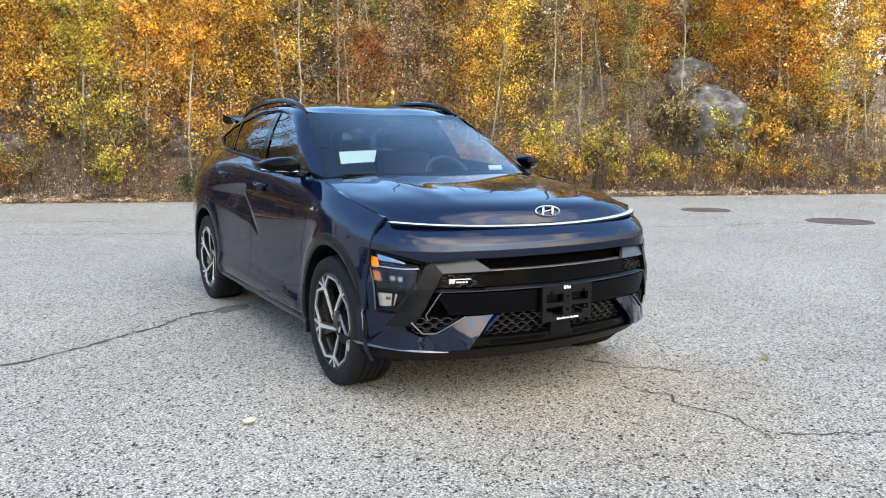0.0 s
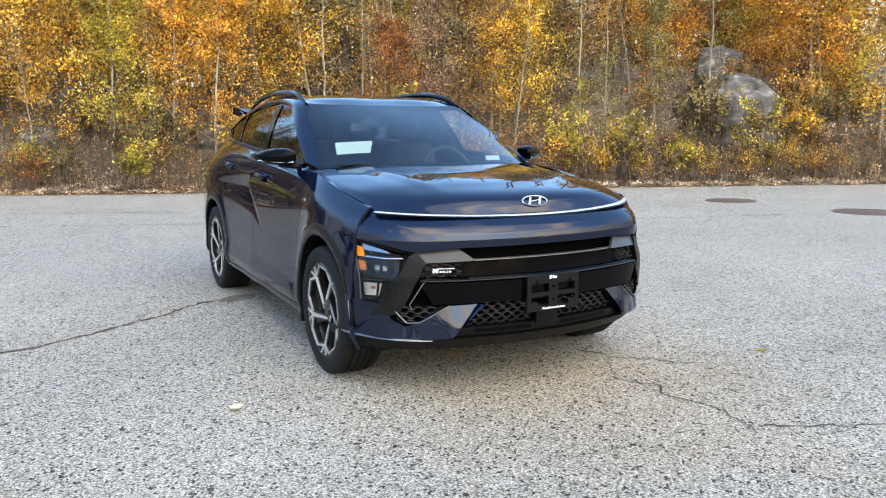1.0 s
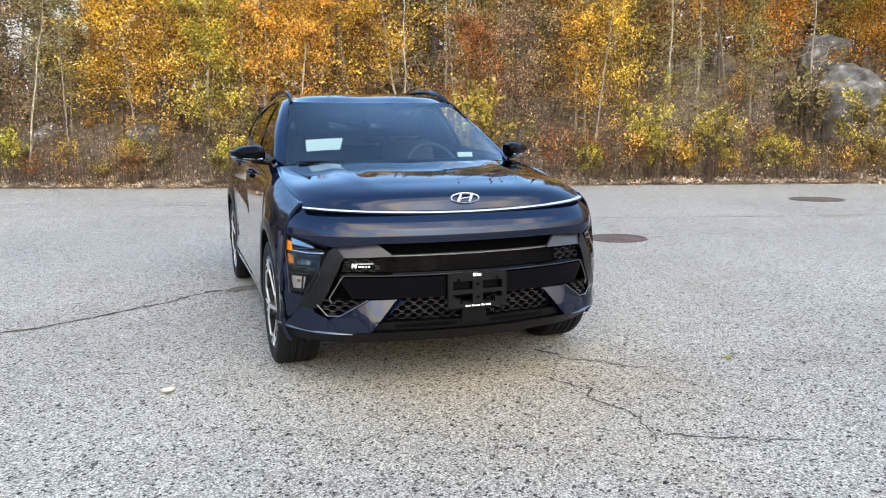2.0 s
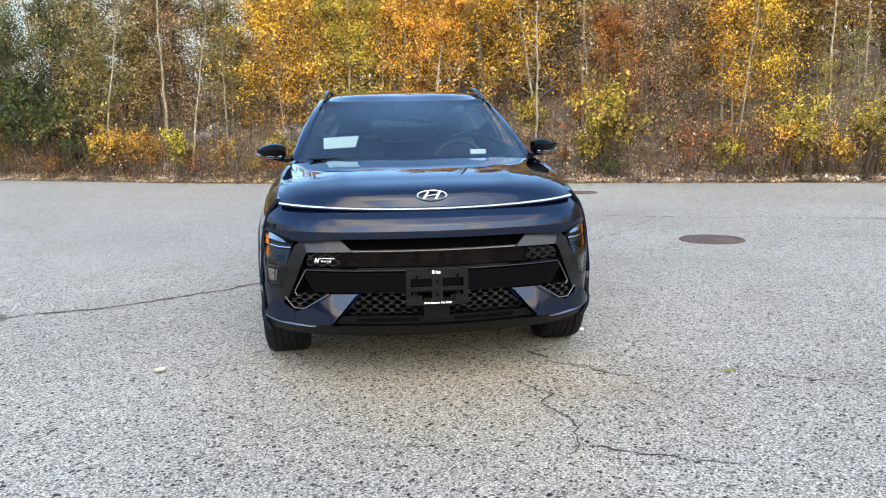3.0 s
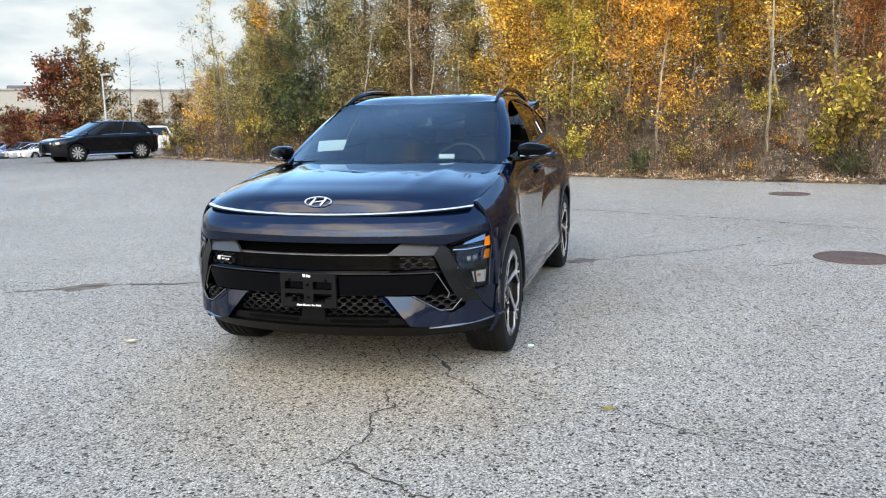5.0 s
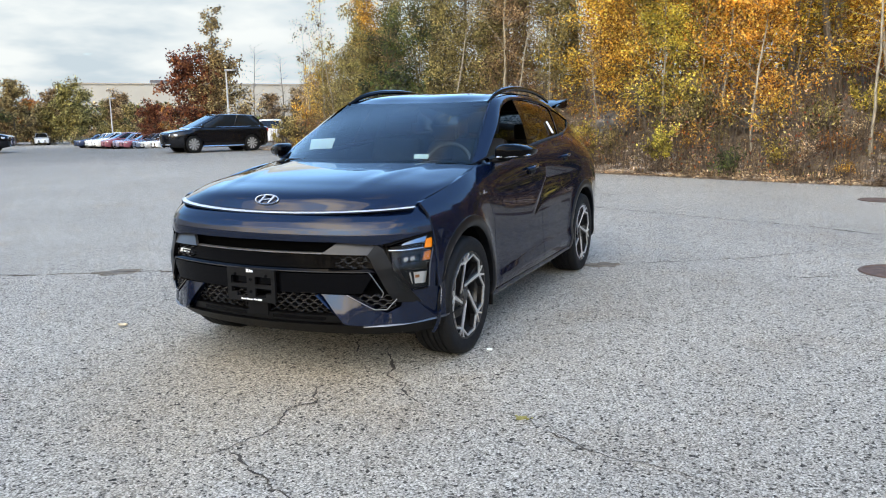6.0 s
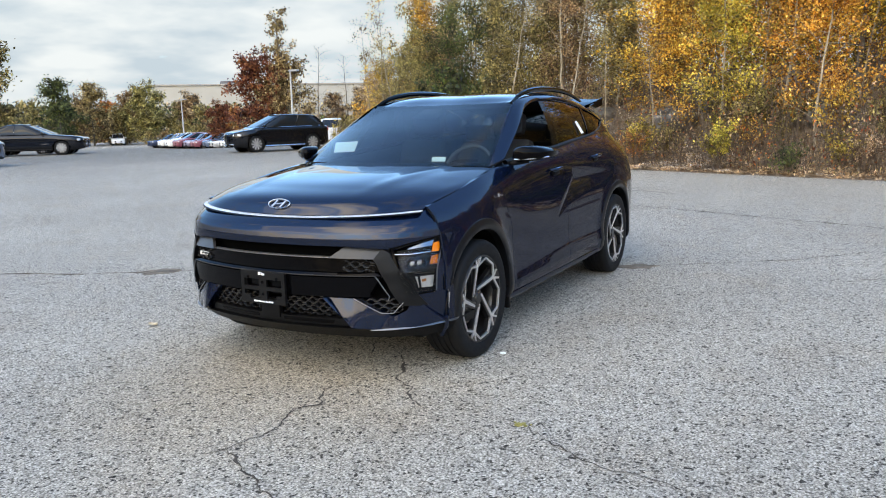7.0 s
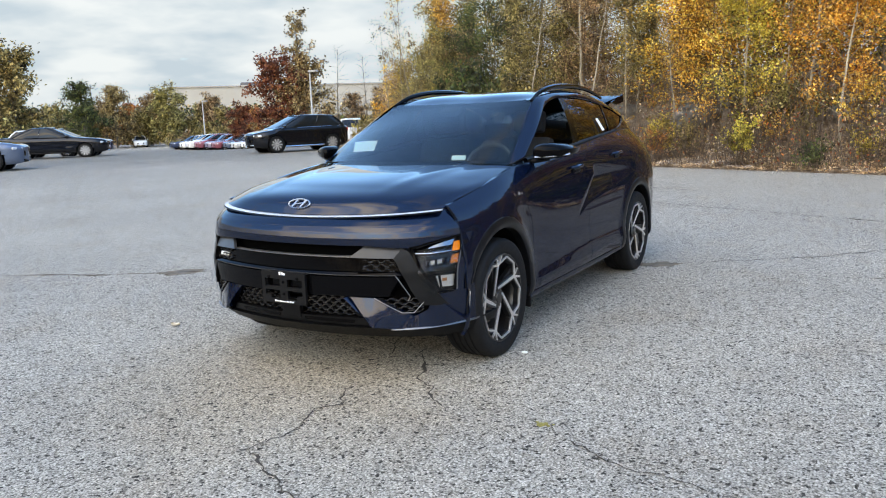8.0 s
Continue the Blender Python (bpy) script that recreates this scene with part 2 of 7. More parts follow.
def asphalt_mat():
    """Bleached asphalt: pale chips of stone, dark pits between some of them, old stains."""
    m, nt, bs = node_mat("asphalt")
    tc = nt.nodes.new("ShaderNodeTexCoord")

    def cells(scale, feature="F1"):
        v = nt.nodes.new("ShaderNodeTexVoronoi")
        v.inputs["Scale"].default_value = scale
        nt.links.new(tc.outputs["Object"], v.inputs["Vector"])
        return v

    def times(a, b):
        x = nt.nodes.new("ShaderNodeMix")
        x.data_type, x.blend_type = "RGBA", "MULTIPLY"
        x.inputs["Factor"].default_value = 1.0
        nt.links.new(a, x.inputs["A"])
        nt.links.new(b, x.inputs["B"])
        return x.outputs["Result"]

    chips = cells(120.0)
    stones = ramp(nt, chips.outputs["Color"], [(0.08, (0.173, 0.161, 0.142)), (0.25, (0.337, 0.315, 0.275)), (0.60, (0.464, 0.432, 0.377)), (0.92, (0.714, 0.668, 0.589))])
    pits = ramp(nt, cells(80.0).outputs["Color"], [(0.15, (0.14, 0.135, 0.13)), (0.22, (1, 1, 1))])
    pits = times(pits, ramp(nt, cells(52.0).outputs["Color"], [(0.06, (0.12, 0.115, 0.11)), (0.10, (1, 1, 1))]))
    pits = times(pits, ramp(nt, noise_at(nt, 95.0, 4, .65), [(0.36, (0.10, 0.10, 0.10)), (0.46, (1, 1, 1))]))
    gap = ramp(nt, chips.outputs["Distance"], [(0.45, (1, 1, 1)), (0.80, (0.40, 0.39, 0.38))])
    wear = ramp(nt, noise_at(nt, 0.35, 6, 0.6), [(0.3, (0.79, 0.79, 0.79)), (0.7, (0.99, 0.99, 0.985))])
    stain = ramp(nt, noise_at(nt, 1.1, 5, 0.6), [(0.52, (1, 1, 1)), (0.72, (0.95, 0.91, 0.87))])
    # warm brown tint on the ground before the car
    off = nt.nodes.new("ShaderNodeVectorMath")
    off.operation = "DISTANCE"
    off.inputs[1].default_value = (0.15, -2.25, 0.0)
    nt.links.new(tc.outputs["Object"], off.inputs[0])
    far = nt.nodes.new("ShaderNodeMath")
    far.operation = "MULTIPLY_ADD"
    far.inputs[1].default_value = 1.1
    nt.links.new(noise_at(nt, 1.6, 5, .6), far.inputs[0])
    nt.links.new(off.outputs["Value"], far.inputs[2])
    brown_tint = ramp(nt, far.outputs[0], [(0.30, (0.95, 0.87, 0.77)), (0.95, (1, 1, 1))])
    brown_tint.node.color_ramp.interpolation = "EASE"
    scale_ = nt.nodes.new("ShaderNodeMath")
    scale_.operation = "DIVIDE"
    scale_.inputs[1].default_value = 2.2
    nt.links.new(far.outputs[0], scale_.inputs[0])
    nt.links.new(scale_.outputs[0], brown_tint.node.inputs[0])
    # a darker stretch beside the car, and darker asphalt across the lot
    def tone(centre, reach, soft, shade):
        dd = nt.nodes.new("ShaderNodeVectorMath")
        dd.operation = "DISTANCE"
        dd.inputs[1].default_value = centre
        nt.links.new(tc.outputs["Object"], dd.inputs[0])
        mr = nt.nodes.new("ShaderNodeMapRange")
        mr.interpolation_type = "SMOOTHSTEP"
        mr.inputs["From Min"].default_value, mr.inputs["From Max"].default_value = reach - soft, reach + soft
        mr.inputs["To Min"].default_value, mr.inputs["To Max"].default_value = shade, 1.0
        ad = nt.nodes.new("ShaderNodeMath")
        ad.operation = "MULTIPLY_ADD"
        ad.inputs[1].default_value = soft * 1.2
        nt.links.new(noise_at(nt, 1.2 / soft, 5, .6), ad.inputs[0])
        nt.links.new(dd.outputs["Value"], ad.inputs[2])
        nt.links.new(ad.outputs[0], mr.inputs["Value"])
        return mr.outputs[0]

    old = times(tone((4.2, -3.6, 0), 3.2, 1.6, .84), tone((-50, 30, 0), 40.0, 9.0, .57))
    nt.links.new(times(times(times(times(stones, pits), gap), times(times(wear, stain), brown_tint)), old), bs.inputs["Base Color"])
    bs.inputs["Roughness"].default_value = 0.9
    bs.inputs["Specular IOR Level"].default_value = 0.25
    bump(nt, bs, pits, 0.6, 0.004)
    return m


ASPHALT = asphalt_mat()
PAINT = paint("dark_blue_lacquer", (0.0022, 0.0062, 0.0195), 0.95)
BLACK_GLOSS = plain("gloss_black_plastic", (0.0015, 0.0015, 0.002), 0.10, ior=1.20)
BLACK_MATT = plain("matt_black_plastic", (0.0045, 0.0045, 0.005), 0.5, grain=0.3, ior=1.22)
GREY_TRIM = plain("satin_grey_trim", (0.015, 0.015, 0.016), 0.36)
SILVER = plain("bright_silver", (0.62, 0.63, 0.65), 0.22, metal=1.0)
WHITE = plain("white_lamp_strip", (0.46, 0.49, 0.53), 0.25)
# one satin plastic in two greys: lit upper arm, shaded diagonal arm
BRACKET_LIT = plain("satin_bracket_lit", (0.038, 0.038, 0.040), 0.34, ior=1.40)
BRACKET_SHADED = plain("satin_bracket_shaded", (0.0075, 0.0075, 0.008), 0.40, ior=1.27)
EDGE = plain("pale_edge_strip", (0.16, 0.16, 0.17), 0.30, metal=0.6)
TYRE = plain("tyre_rubber", (0.007, 0.007, 0.0075), 0.7, grain=0.5, grain_scale=300, ior=1.3)
RIM_FACE = plain("machined_alloy", (0.84, 0.84, 0.85), 0.34, metal=1.0, vary=0.05, grain=0.15, grain_scale=900)
RIM_DARK = plain("black_alloy", (0.008, 0.008, 0.009), 0.3, metal=0.0)
DISC = plain("brake_steel", (0.20, 0.19, 0.18), 0.4, metal=1.0)
CABIN = plain("cabin_black", (0.009, 0.009, 0.010), 0.8, ior=1.25)
SEAT_CLOTH = plain("seat_black", (0.02, 0.02, 0.022), 0.8, grain=0.3)
WINDSCREEN = glass("windscreen_glass", (0.70, 0.84, 0.86), ior=1.48)
SIDE_GLASS = glass("side_glass", (0.38, 0.42, 0.42))
TINT_GLASS = glass("tinted_glass", (0.05, 0.055, 0.06))
LAMP_GLASS = glass("lamp_glass", (0.90, 0.92, 0.94), ior=1.36)
AMBER = plain("amber_lens", (0.75, 0.20, 0.01), 0.2, coat=0.5)
PAPER = plain("white_paper", (0.80, 0.86, 0.84), 0.7, vary=0.05)
LETTER = plain("white_print", (0.85, 0.85, 0.85), 0.5, vary=0.02)

# ---- shaping helpers ----
def mesh_of(name, bm, sharp=35.0):
    me = bpy.data.meshes.new(name)
    bmesh.ops.recalc_face_normals(bm, faces=bm.faces[:])
    bm.to_mesh(me)
    bm.free()
    me.shade_smooth()
    me.set_sharp_from_angle(angle=radians(sharp))
    return me


def part(name, bm, material, parent, label="", sharp=35.0):
    """Links a bmesh (or a ready mesh) as one mesh object under a thing or a part."""
    me = bm if isinstance(bm, bpy.types.Mesh) else mesh_of(name, bm, sharp)
    if material and not me.materials:
        me.materials.append(material)
    ob = new(name, me)
    if parent:
        ob.parent = parent
    if label:
        ob["label"] = label
    return ob


def thing(name, label, category, m=None, group="", kind=""):
    ob = new(name)
    ob.empty_display_size = 0.1
    if m is not None:
        ob.matrix_world = m
    return tagged(ob, label, category, group, kind)


def cr(pts, n):
    """A smooth curve of n points through the control points."""
    p = np.array(pts, float)
    if len(p) == 2:
        return p[0] + (p[1] - p[0]) * np.linspace(0, 1, n)[:, None]
    d = np.maximum(np.linalg.norm(np.diff(p, axis=0), axis=1), 1e-6) ** 0.5
    k = np.concatenate([[0], np.cumsum(d)])
    e = np.vstack([2 * p[0] - p[1], p, 2 * p[-1] - p[-2]])
    ke = np.concatenate([[k[0] - d[0]], k, [k[-1] + d[-1]]])
    res = []
    for t in np.linspace(0, k[-1], n):
        i = min(max(int(np.searchsorted(k, t, side="right")), 1), len(p) - 1)
        t0, t1, t2, t3 = ke[i - 1:i + 3]
        p0, p1, p2, p3 = e[i - 1:i + 3]
        a1 = (t1 - t) / (t1 - t0) * p0 + (t - t0) / (t1 - t0) * p1
        a2 = (t2 - t) / (t2 - t1) * p1 + (t - t1) / (t2 - t1) * p2
        a3 = (t3 - t) / (t3 - t2) * p2 + (t - t2) / (t3 - t2) * p3
        b1 = (t2 - t) / (t2 - t0) * a1 + (t - t0) / (t2 - t0) * a2
        b2 = (t3 - t) / (t3 - t1) * a2 + (t - t1) / (t3 - t1) * a3
        res.append((t2 - t) / (t2 - t1) * b1 + (t - t1) / (t2 - t1) * b2)
    return np.array(res)


def loft(curves, nu, nv):
    """A grid of nv x nu points: smooth along the curves and across them."""
    rows = np.array([cr(c, nu) for c in curves])
    return np.array([cr(rows[:, j], nv) for j in range(nu)]).transpose(1, 0, 2)


def flip(pts):
    return [(-x, y, z) for x, y, z in pts]


def whole(pts):
    """From x = 0 outwards to the full width."""
    return flip(pts[:0:-1]) + list(pts)


def add_grid(bm, g, keep=None, side=1):
    nv, nu = g.shape[:2]
    vs = {}

    def at(i, j):
        if (i, j) not in vs:
            vs[i, j] = bm.verts.new((side * g[i, j, 0], g[i, j, 1], g[i, j, 2]))
        return vs[i, j]

    for i in range(nv - 1):
        for j in range(nu - 1):
            if keep is None or keep((g[i, j] + g[i + 1, j + 1]) / 2):
                bm.faces.new([at(i, j), at(i, j + 1), at(i + 1, j + 1), at(i + 1, j)])
    return bm


def thick(bm, depth):
    """Gives a sheet depth: its rim is turned in by that vector."""
    rim = [e for e in bm.edges if e.is_boundary]
    r = bmesh.ops.extrude_edge_only(bm, edges=rim)
    bmesh.ops.translate(bm, verts=[v for v in r["geom"] if isinstance(v, bmesh.types.BMVert)], vec=depth)
    return bm


def sheet(curves, nu=24, nv=10, side=1, depth=None, keep=None):
    bm = add_grid(bmesh.new(), loft(curves, nu, nv), keep, side)
    return thick(bm, depth) if depth else bm


def tube(pts, radius, n=8, smooth=0, taper=None, squash=1.0):
    """A closed tube along points; radius is a number or one per control point."""
    p = np.array(pts, float)
    rad = np.full(len(p), radius) if np.isscalar(radius) else np.array(radius, float)
    if smooth:
        q = cr(p, smooth)
        rad = np.interp(np.linspace(0, 1, smooth), np.linspace(0, 1, len(p)), rad)
        p = q
    bm = bmesh.new()
    rings = []
    up = Vector((0, 0, 1))
    for i in range(len(p)):
        d = Vector(p[min(i + 1, len(p) - 1)] - p[max(i - 1, 0)]).normalized()
        a = d.cross(up if abs(d.z) < 0.95 else Vector((1, 0, 0))).normalized()
        b = a.cross(d)
        rings.append([bm.verts.new(Vector(p[i]) + (a * math.cos(k * math.tau / n) + b * squash * math.sin(k * math.tau / n)) * rad[i]) for k in range(n)])
    for r0, r1 in zip(rings, rings[1:]):
        for k in range(n):
            bm.faces.new([r0[k], r0[(k + 1) % n], r1[(k + 1) % n], r1[k]])
    bm.faces.new(rings[0][::-1])
    bm.faces.new(rings[-1])
    return bm


def block(size, at=(0, 0, 0), bevel=0.0, turn=None, bm=None):
    """A bevelled block; adds to bm where one is given."""
    b = bmesh.new()
    bmesh.ops.create_cube(b, size=1, matrix=Matrix.Diagonal((*size, 1)))
    if bevel:
        bmesh.ops.bevel(b, geom=b.edges[:], offset=bevel, segments=2, affect="EDGES", profile=0.6)
    m = Matrix.Translation(at) @ (turn or Matrix())
    bmesh.ops.transform(b, matrix=m, verts=b.verts[:])
    if bm is None:
        return b
    tmp = bpy.data.meshes.new("tmp")
    b.to_mesh(tmp)
    b.free()
    bm.from_mesh(tmp)
    bpy.data.meshes.remove(tmp)
    return bm


def lathe(profile, n=48, bm=None, closed=False):
    """Turns (radius, x) pairs round the x axis."""
    bm = bm or bmesh.new()
    rings = [[bm.verts.new((x, r * math.cos(k * math.tau / n), r * math.sin(k * math.tau / n))) for k in range(n)] for r, x in profile]
    pairs = list(zip(rings, rings[1:])) + ([(rings[-1], rings[0])] if closed else [])
    for a, b in pairs:
        for k in range(n):
            bm.faces.new([a[k], a[(k + 1) % n], b[(k + 1) % n], b[k]])
    return bm


def slab(outline, d0, d1, put, bm=None):
    """A flat outline (u, v), given a front at depth d0 and a back at d1; put(u, v, d) gives the place."""
    bm = bm or bmesh.new()
    f = [bm.verts.new(put(u, v, d0)) for u, v in outline]
    b = [bm.verts.new(put(u, v, d1)) for u, v in outline]
    bm.faces.new(f)
    bm.faces.new(b[::-1])
    for i in range(len(f)):
        j = (i + 1) % len(f)
        bm.faces.new([f[i], b[i], b[j], f[j]])
    return bm

# ---- the car: nose towards -y, x to its left ----
STRIP = plain("satin_strip", (0.17, 0.18, 0.20), 0.35, metal=0.9)
BULB = plain("bulb_socket", (0.30, 0.10, 0.02), 0.3)
FOG = plain("fog_bowl_silver", (0.95, 0.86, 0.79), 0.18, metal=0.6)
MESH_BLACK = plain("mesh_black", (0.020, 0.020, 0.022), 0.20, ior=2.4)
ARCH = plain("arch_trim", (0.006, 0.0065, 0.008), 0.30, ior=1.28)
LAMP_SILVER = plain("smoked_reflector", (0.30, 0.31, 0.33), 0.12, metal=1.0)
LAMP_DARK = plain("lamp_black", (0.004, 0.004, 0.005), 0.3, ior=1.3)
car = thing("compact_suv", "dark blue compact crossover car with black grille parked on worn asphalt", "car")
WHEEL_Y, WHEEL_Z, WHEEL_R = 1.33, 0.342, 0.345
ARCH_Z, ARCH_R = 0.362, 0.392


def nose_y(x, z):
    """The front face of the car."""
    x = abs(x)
    yc = float(np.interp(z, [0.20, 0.30, 0.38, 0.47, 0.60, 0.715, 0.745, 0.775, 0.805, 0.835, 0.86, 0.885, 0.92], [-2.06, -2.10, -2.12, -2.135, -2.138, -2.128, -2.133, -2.135, -2.128, -2.106, -2.072, -2.026, -1.992]))
    k = float(np.interp(z, [0.2, 0.6, 0.72, 0.80, 0.885, 0.92], [1.0, 1.0, 1.10, 1.15, 1.17, 1.2]))
    return yc + k * (0.25 * x ** 2 + 0.55 * x ** 8)


def nose(top, bottom, nu=24, nv=6, off=0.0, depth=0.03, side=1, cross=False, low=None):
    """A piece of the front face between two outlines (x, z), proud of it by off."""
    rows = []
    a, b = cr([(x, 0, z) for x, z in top], nu), cr([(x, 0, z) for x, z in bottom], nu)
    if not cross:
        a = np.array([np.interp(np.linspace(0, 1, nu), np.linspace(0, 1, len(top)), [p[i] for p in top]) for i in (0, 1)]).T
        b = np.array([np.interp(np.linspace(0, 1, nu), np.linspace(0, 1, len(bottom)), [p[i] for p in bottom]) for i in (0, 1)]).T
    else:
        a, b = a[:, [0, 2]], b[:, [0, 2]]
    tall = np.abs(a[:, 1] - b[:, 1]) / np.abs(a[:, 1] - b[:, 1]).max()
    for t in np.linspace(0, 1, nv):
        q = a + (b - a) * t
        o = off(t) if callable(off) else off if low is None else off + (low - off) * t * tall
        rows.append([(x, nose_y(x, z) - (o if np.isscalar(o) else o[k]), z) for k, (x, z) in enumerate(q)])
    bm = add_grid(bmesh.new(), np.array(rows), None, side)
    return thick(bm, (0, depth, 0)) if depth else bm


def nose_line(pts, width, off, material, side):
    """A slim raised edge along points (x, z) of the front face."""
    bm = tube([(side * x, nose_y(x, z) - off, z) for x, z in cr_straight(pts)], width / 2, 6)
    return part("bright_edge", bm, material, car)


def cr_straight(pts):
    q = []
    for (x0, z0), (x1, z1) in zip(pts, pts[1:]):
        q += [(x0 + (x1 - x0) * t, z0 + (z1 - z0) * t) for t in np.linspace(0, 1, 6)[:-1]]
    return q + [pts[-1]]


def wave_bars(bm, x0, x1, zs, keep, off, period=.056, amp=.0105, side=1):
    """Rows of hexagon-shaped bars; each has a sloping top that catches the light."""
    for row, z0 in enumerate(zs):
        knots, x, k = [], x0 - period * (.5 if row % 2 else 0), 0
        while x < x1 + period:
            for dx, up in ((0, 1), (.34, 1), (.5, 0), (.84, 0)):
                knots.append((x + dx * period, z0 + amp * up))
            x += period
        last = None
        for x, z in knots:
            if not (x0 <= x <= x1 and keep(x, z)):
                last = None
                continue
            y = nose_y(x, z) - off
            ring = [bm.verts.new((side * x, y + dy, z + dz)) for dy, dz in ((.022, .0045), (.004, .0035), (-.004, -.0005), (-.002, -.0035), (.022, -.0040))]
            if last:
                for q in range(5):
                    bm.faces.new([last[q], last[(q + 1) % 5], ring[(q + 1) % 5], ring[q]])
            last = ring
    return bm


# side of the body: rows from the sill to the belt, each a list of (y, x, z)
ST = [-1.745, -1.5, -1.2, -0.9, -0.4, 0.15, 0.7, 1.33, 1.7, 1.95, 2.09]
ROW_X = [
    [.855, .86, .86, .85, .85, .85, .85, .86, .86, .82, .74],
    [.885, .90, .90, .888, .885, .885, .885, .90, .895, .855, .76],
    [.89, .905, .905, .897, .893, .893, .895, .905, .895, .86, .77],
    [.888, .912, .912, .894, .887, .887, .892, .912, .90, .865, .78],
    [.880, .907, .908, .884, .873, .873, .882, .908, .90, .86, .77],
    [.862, .885, .893, .868, .856, .857, .866, .892, .872, .822, .73],
    [.836, .852, .857, .838, .832, .832, .830, .824, .796, .748, .67],
    [.790, .802, .808, .79, .797, .79, .778, .745, .71, .66, .58],
]
ROW_Z = [
    [.22] * 11,
    [.28] * 11,
    [.40] * 11,
    [.56, .57, .58, .57, .56, .56, .57, .60, .60, .60, .60],
    [.70, .74, .78, .77, .76, .77, .79, .84, .83, .81, .79],
    [.80, .86, .905, .925, .935, .955, .98, 1.01, 1.0, .97, .94],
    [.866, .918, .972, 1.01, 1.04, 1.07, 1.10, 1.13, 1.12, 1.08, 1.04],
    [.920, .962, 1.02, 1.065, 1.095, 1.135, 1.18, 1.215, 1.21, 1.17, 1.12],
]


def side_curve(i):
    return [(ROW_X[i][k], ST[k], ROW_Z[i][k]) for k in range(len(ST))]


SIDE_NU, SIDE_NV = 300, 84
side_grid = loft([side_curve(i) for i in range(8)], SIDE_NU, SIDE_NV)
# the doors' crease: a diagonal fold that runs up to the rear shoulder
for i in range(SIDE_NV):
    for j in range(SIDE_NU):
        x, y, z = side_grid[i, j]
        if -0.06 < y < 1.25:
            up = min(0.64 + 0.64 * (y + 0.05), 0.895)       # the wedge's sharp edge
            lo_ = float(np.interp(y, [-.05, .17, .95, 1.25], [.64, .726, .82, .89]))
            if z > lo_ and up > lo_:
                t = 0.17 * (min(z, up) - lo_)
                side_grid[i, j, 0] -= t * max(0.0, 1 - max(0.0, z - up) / (0.03 if up < .89 else .10))
        if -0.93 < y < 1.0:                                 # the fold above the sill
            top = float(np.interp(y, [-.93, .15, 1.0], [.395, .455, .45]))
            bot = float(np.interp(y, [-.93, .15, 1.0], [.345, .352, .36]))
            f = min(1.0, (y + .93) / .15)
            side_grid[i, j, 0] += 0.017 * f * float(np.interp(z, [.25, bot, top], [0.0, 1.0, 0.0]))
        for wy in (-WHEEL_Y, WHEEL_Y):
            r = math.hypot(y - wy, z - ARCH_Z)
            side_grid[i, j, 0] += 0.010 * math.exp(-((r - 0.42) / 0.05) ** 2)


def in_arch(p, grow=0.0):
    return any(math.hypot(p[1] - wy, p[2] - ARCH_Z) < ARCH_R + grow or (abs(p[1] - wy) < ARCH_R + grow and p[2] < ARCH_Z) for wy in (-WHEEL_Y, WHEEL_Y))


def seam_f(z):
    return -0.86 - 0.16 * max(0.0, z - 0.72) / 0.3


def seam_m(z):
    return 0.17 + 0.03 * (z - 0.6)


def seam_r(z):
    return 1.0 + 0.55 * max(0.0, z - 0.62) - 0.45 * max(0.0, z - 0.93)


def snap_panel(bounds, side):
    """A panel of the body side between two seams: the grid is re-cut so that its edges lie on the seams and on the arch."""
    lo, hi_ = bounds
    bm = bmesh.new()
    nu, nv = 96, SIDE_NV
    pts = np.zeros((nv, nu, 3))
    for i in range(nv):
        row = side_grid[i]
        z = float(row[:, 2].mean())
        ys = row[:, 1]
        zf, zr = np.interp(lo(z), ys, row[:, 2]), np.interp(hi_(z), ys, row[:, 2])
        y = np.linspace(lo(zf) + 0.0025, hi_(zr) - 0.0025, nu)
        pts[i] = np.stack([np.interp(y, ys, row[:, 0]), y, np.interp(y, ys, row[:, 2])], 1)
    add_grid(bm, pts, lambda p: not in_arch(p), side)
    for e in [e for e in bm.edges if e.is_boundary]:
        for v in e.verts:
            for wy in (-WHEEL_Y, WHEEL_Y):
                r = math.hypot(v.co.y - wy, v.co.z - ARCH_Z)
                if abs(r - ARCH_R) < 0.03 and v.co.z > ARCH_Z - 0.02:
                    s = ARCH_R / r
                    v.co.y, v.co.z = wy + (v.co.y - wy) * s, ARCH_Z + (v.co.z - ARCH_Z) * s
    return thick(bm, (-0.02 * side, 0, 0))


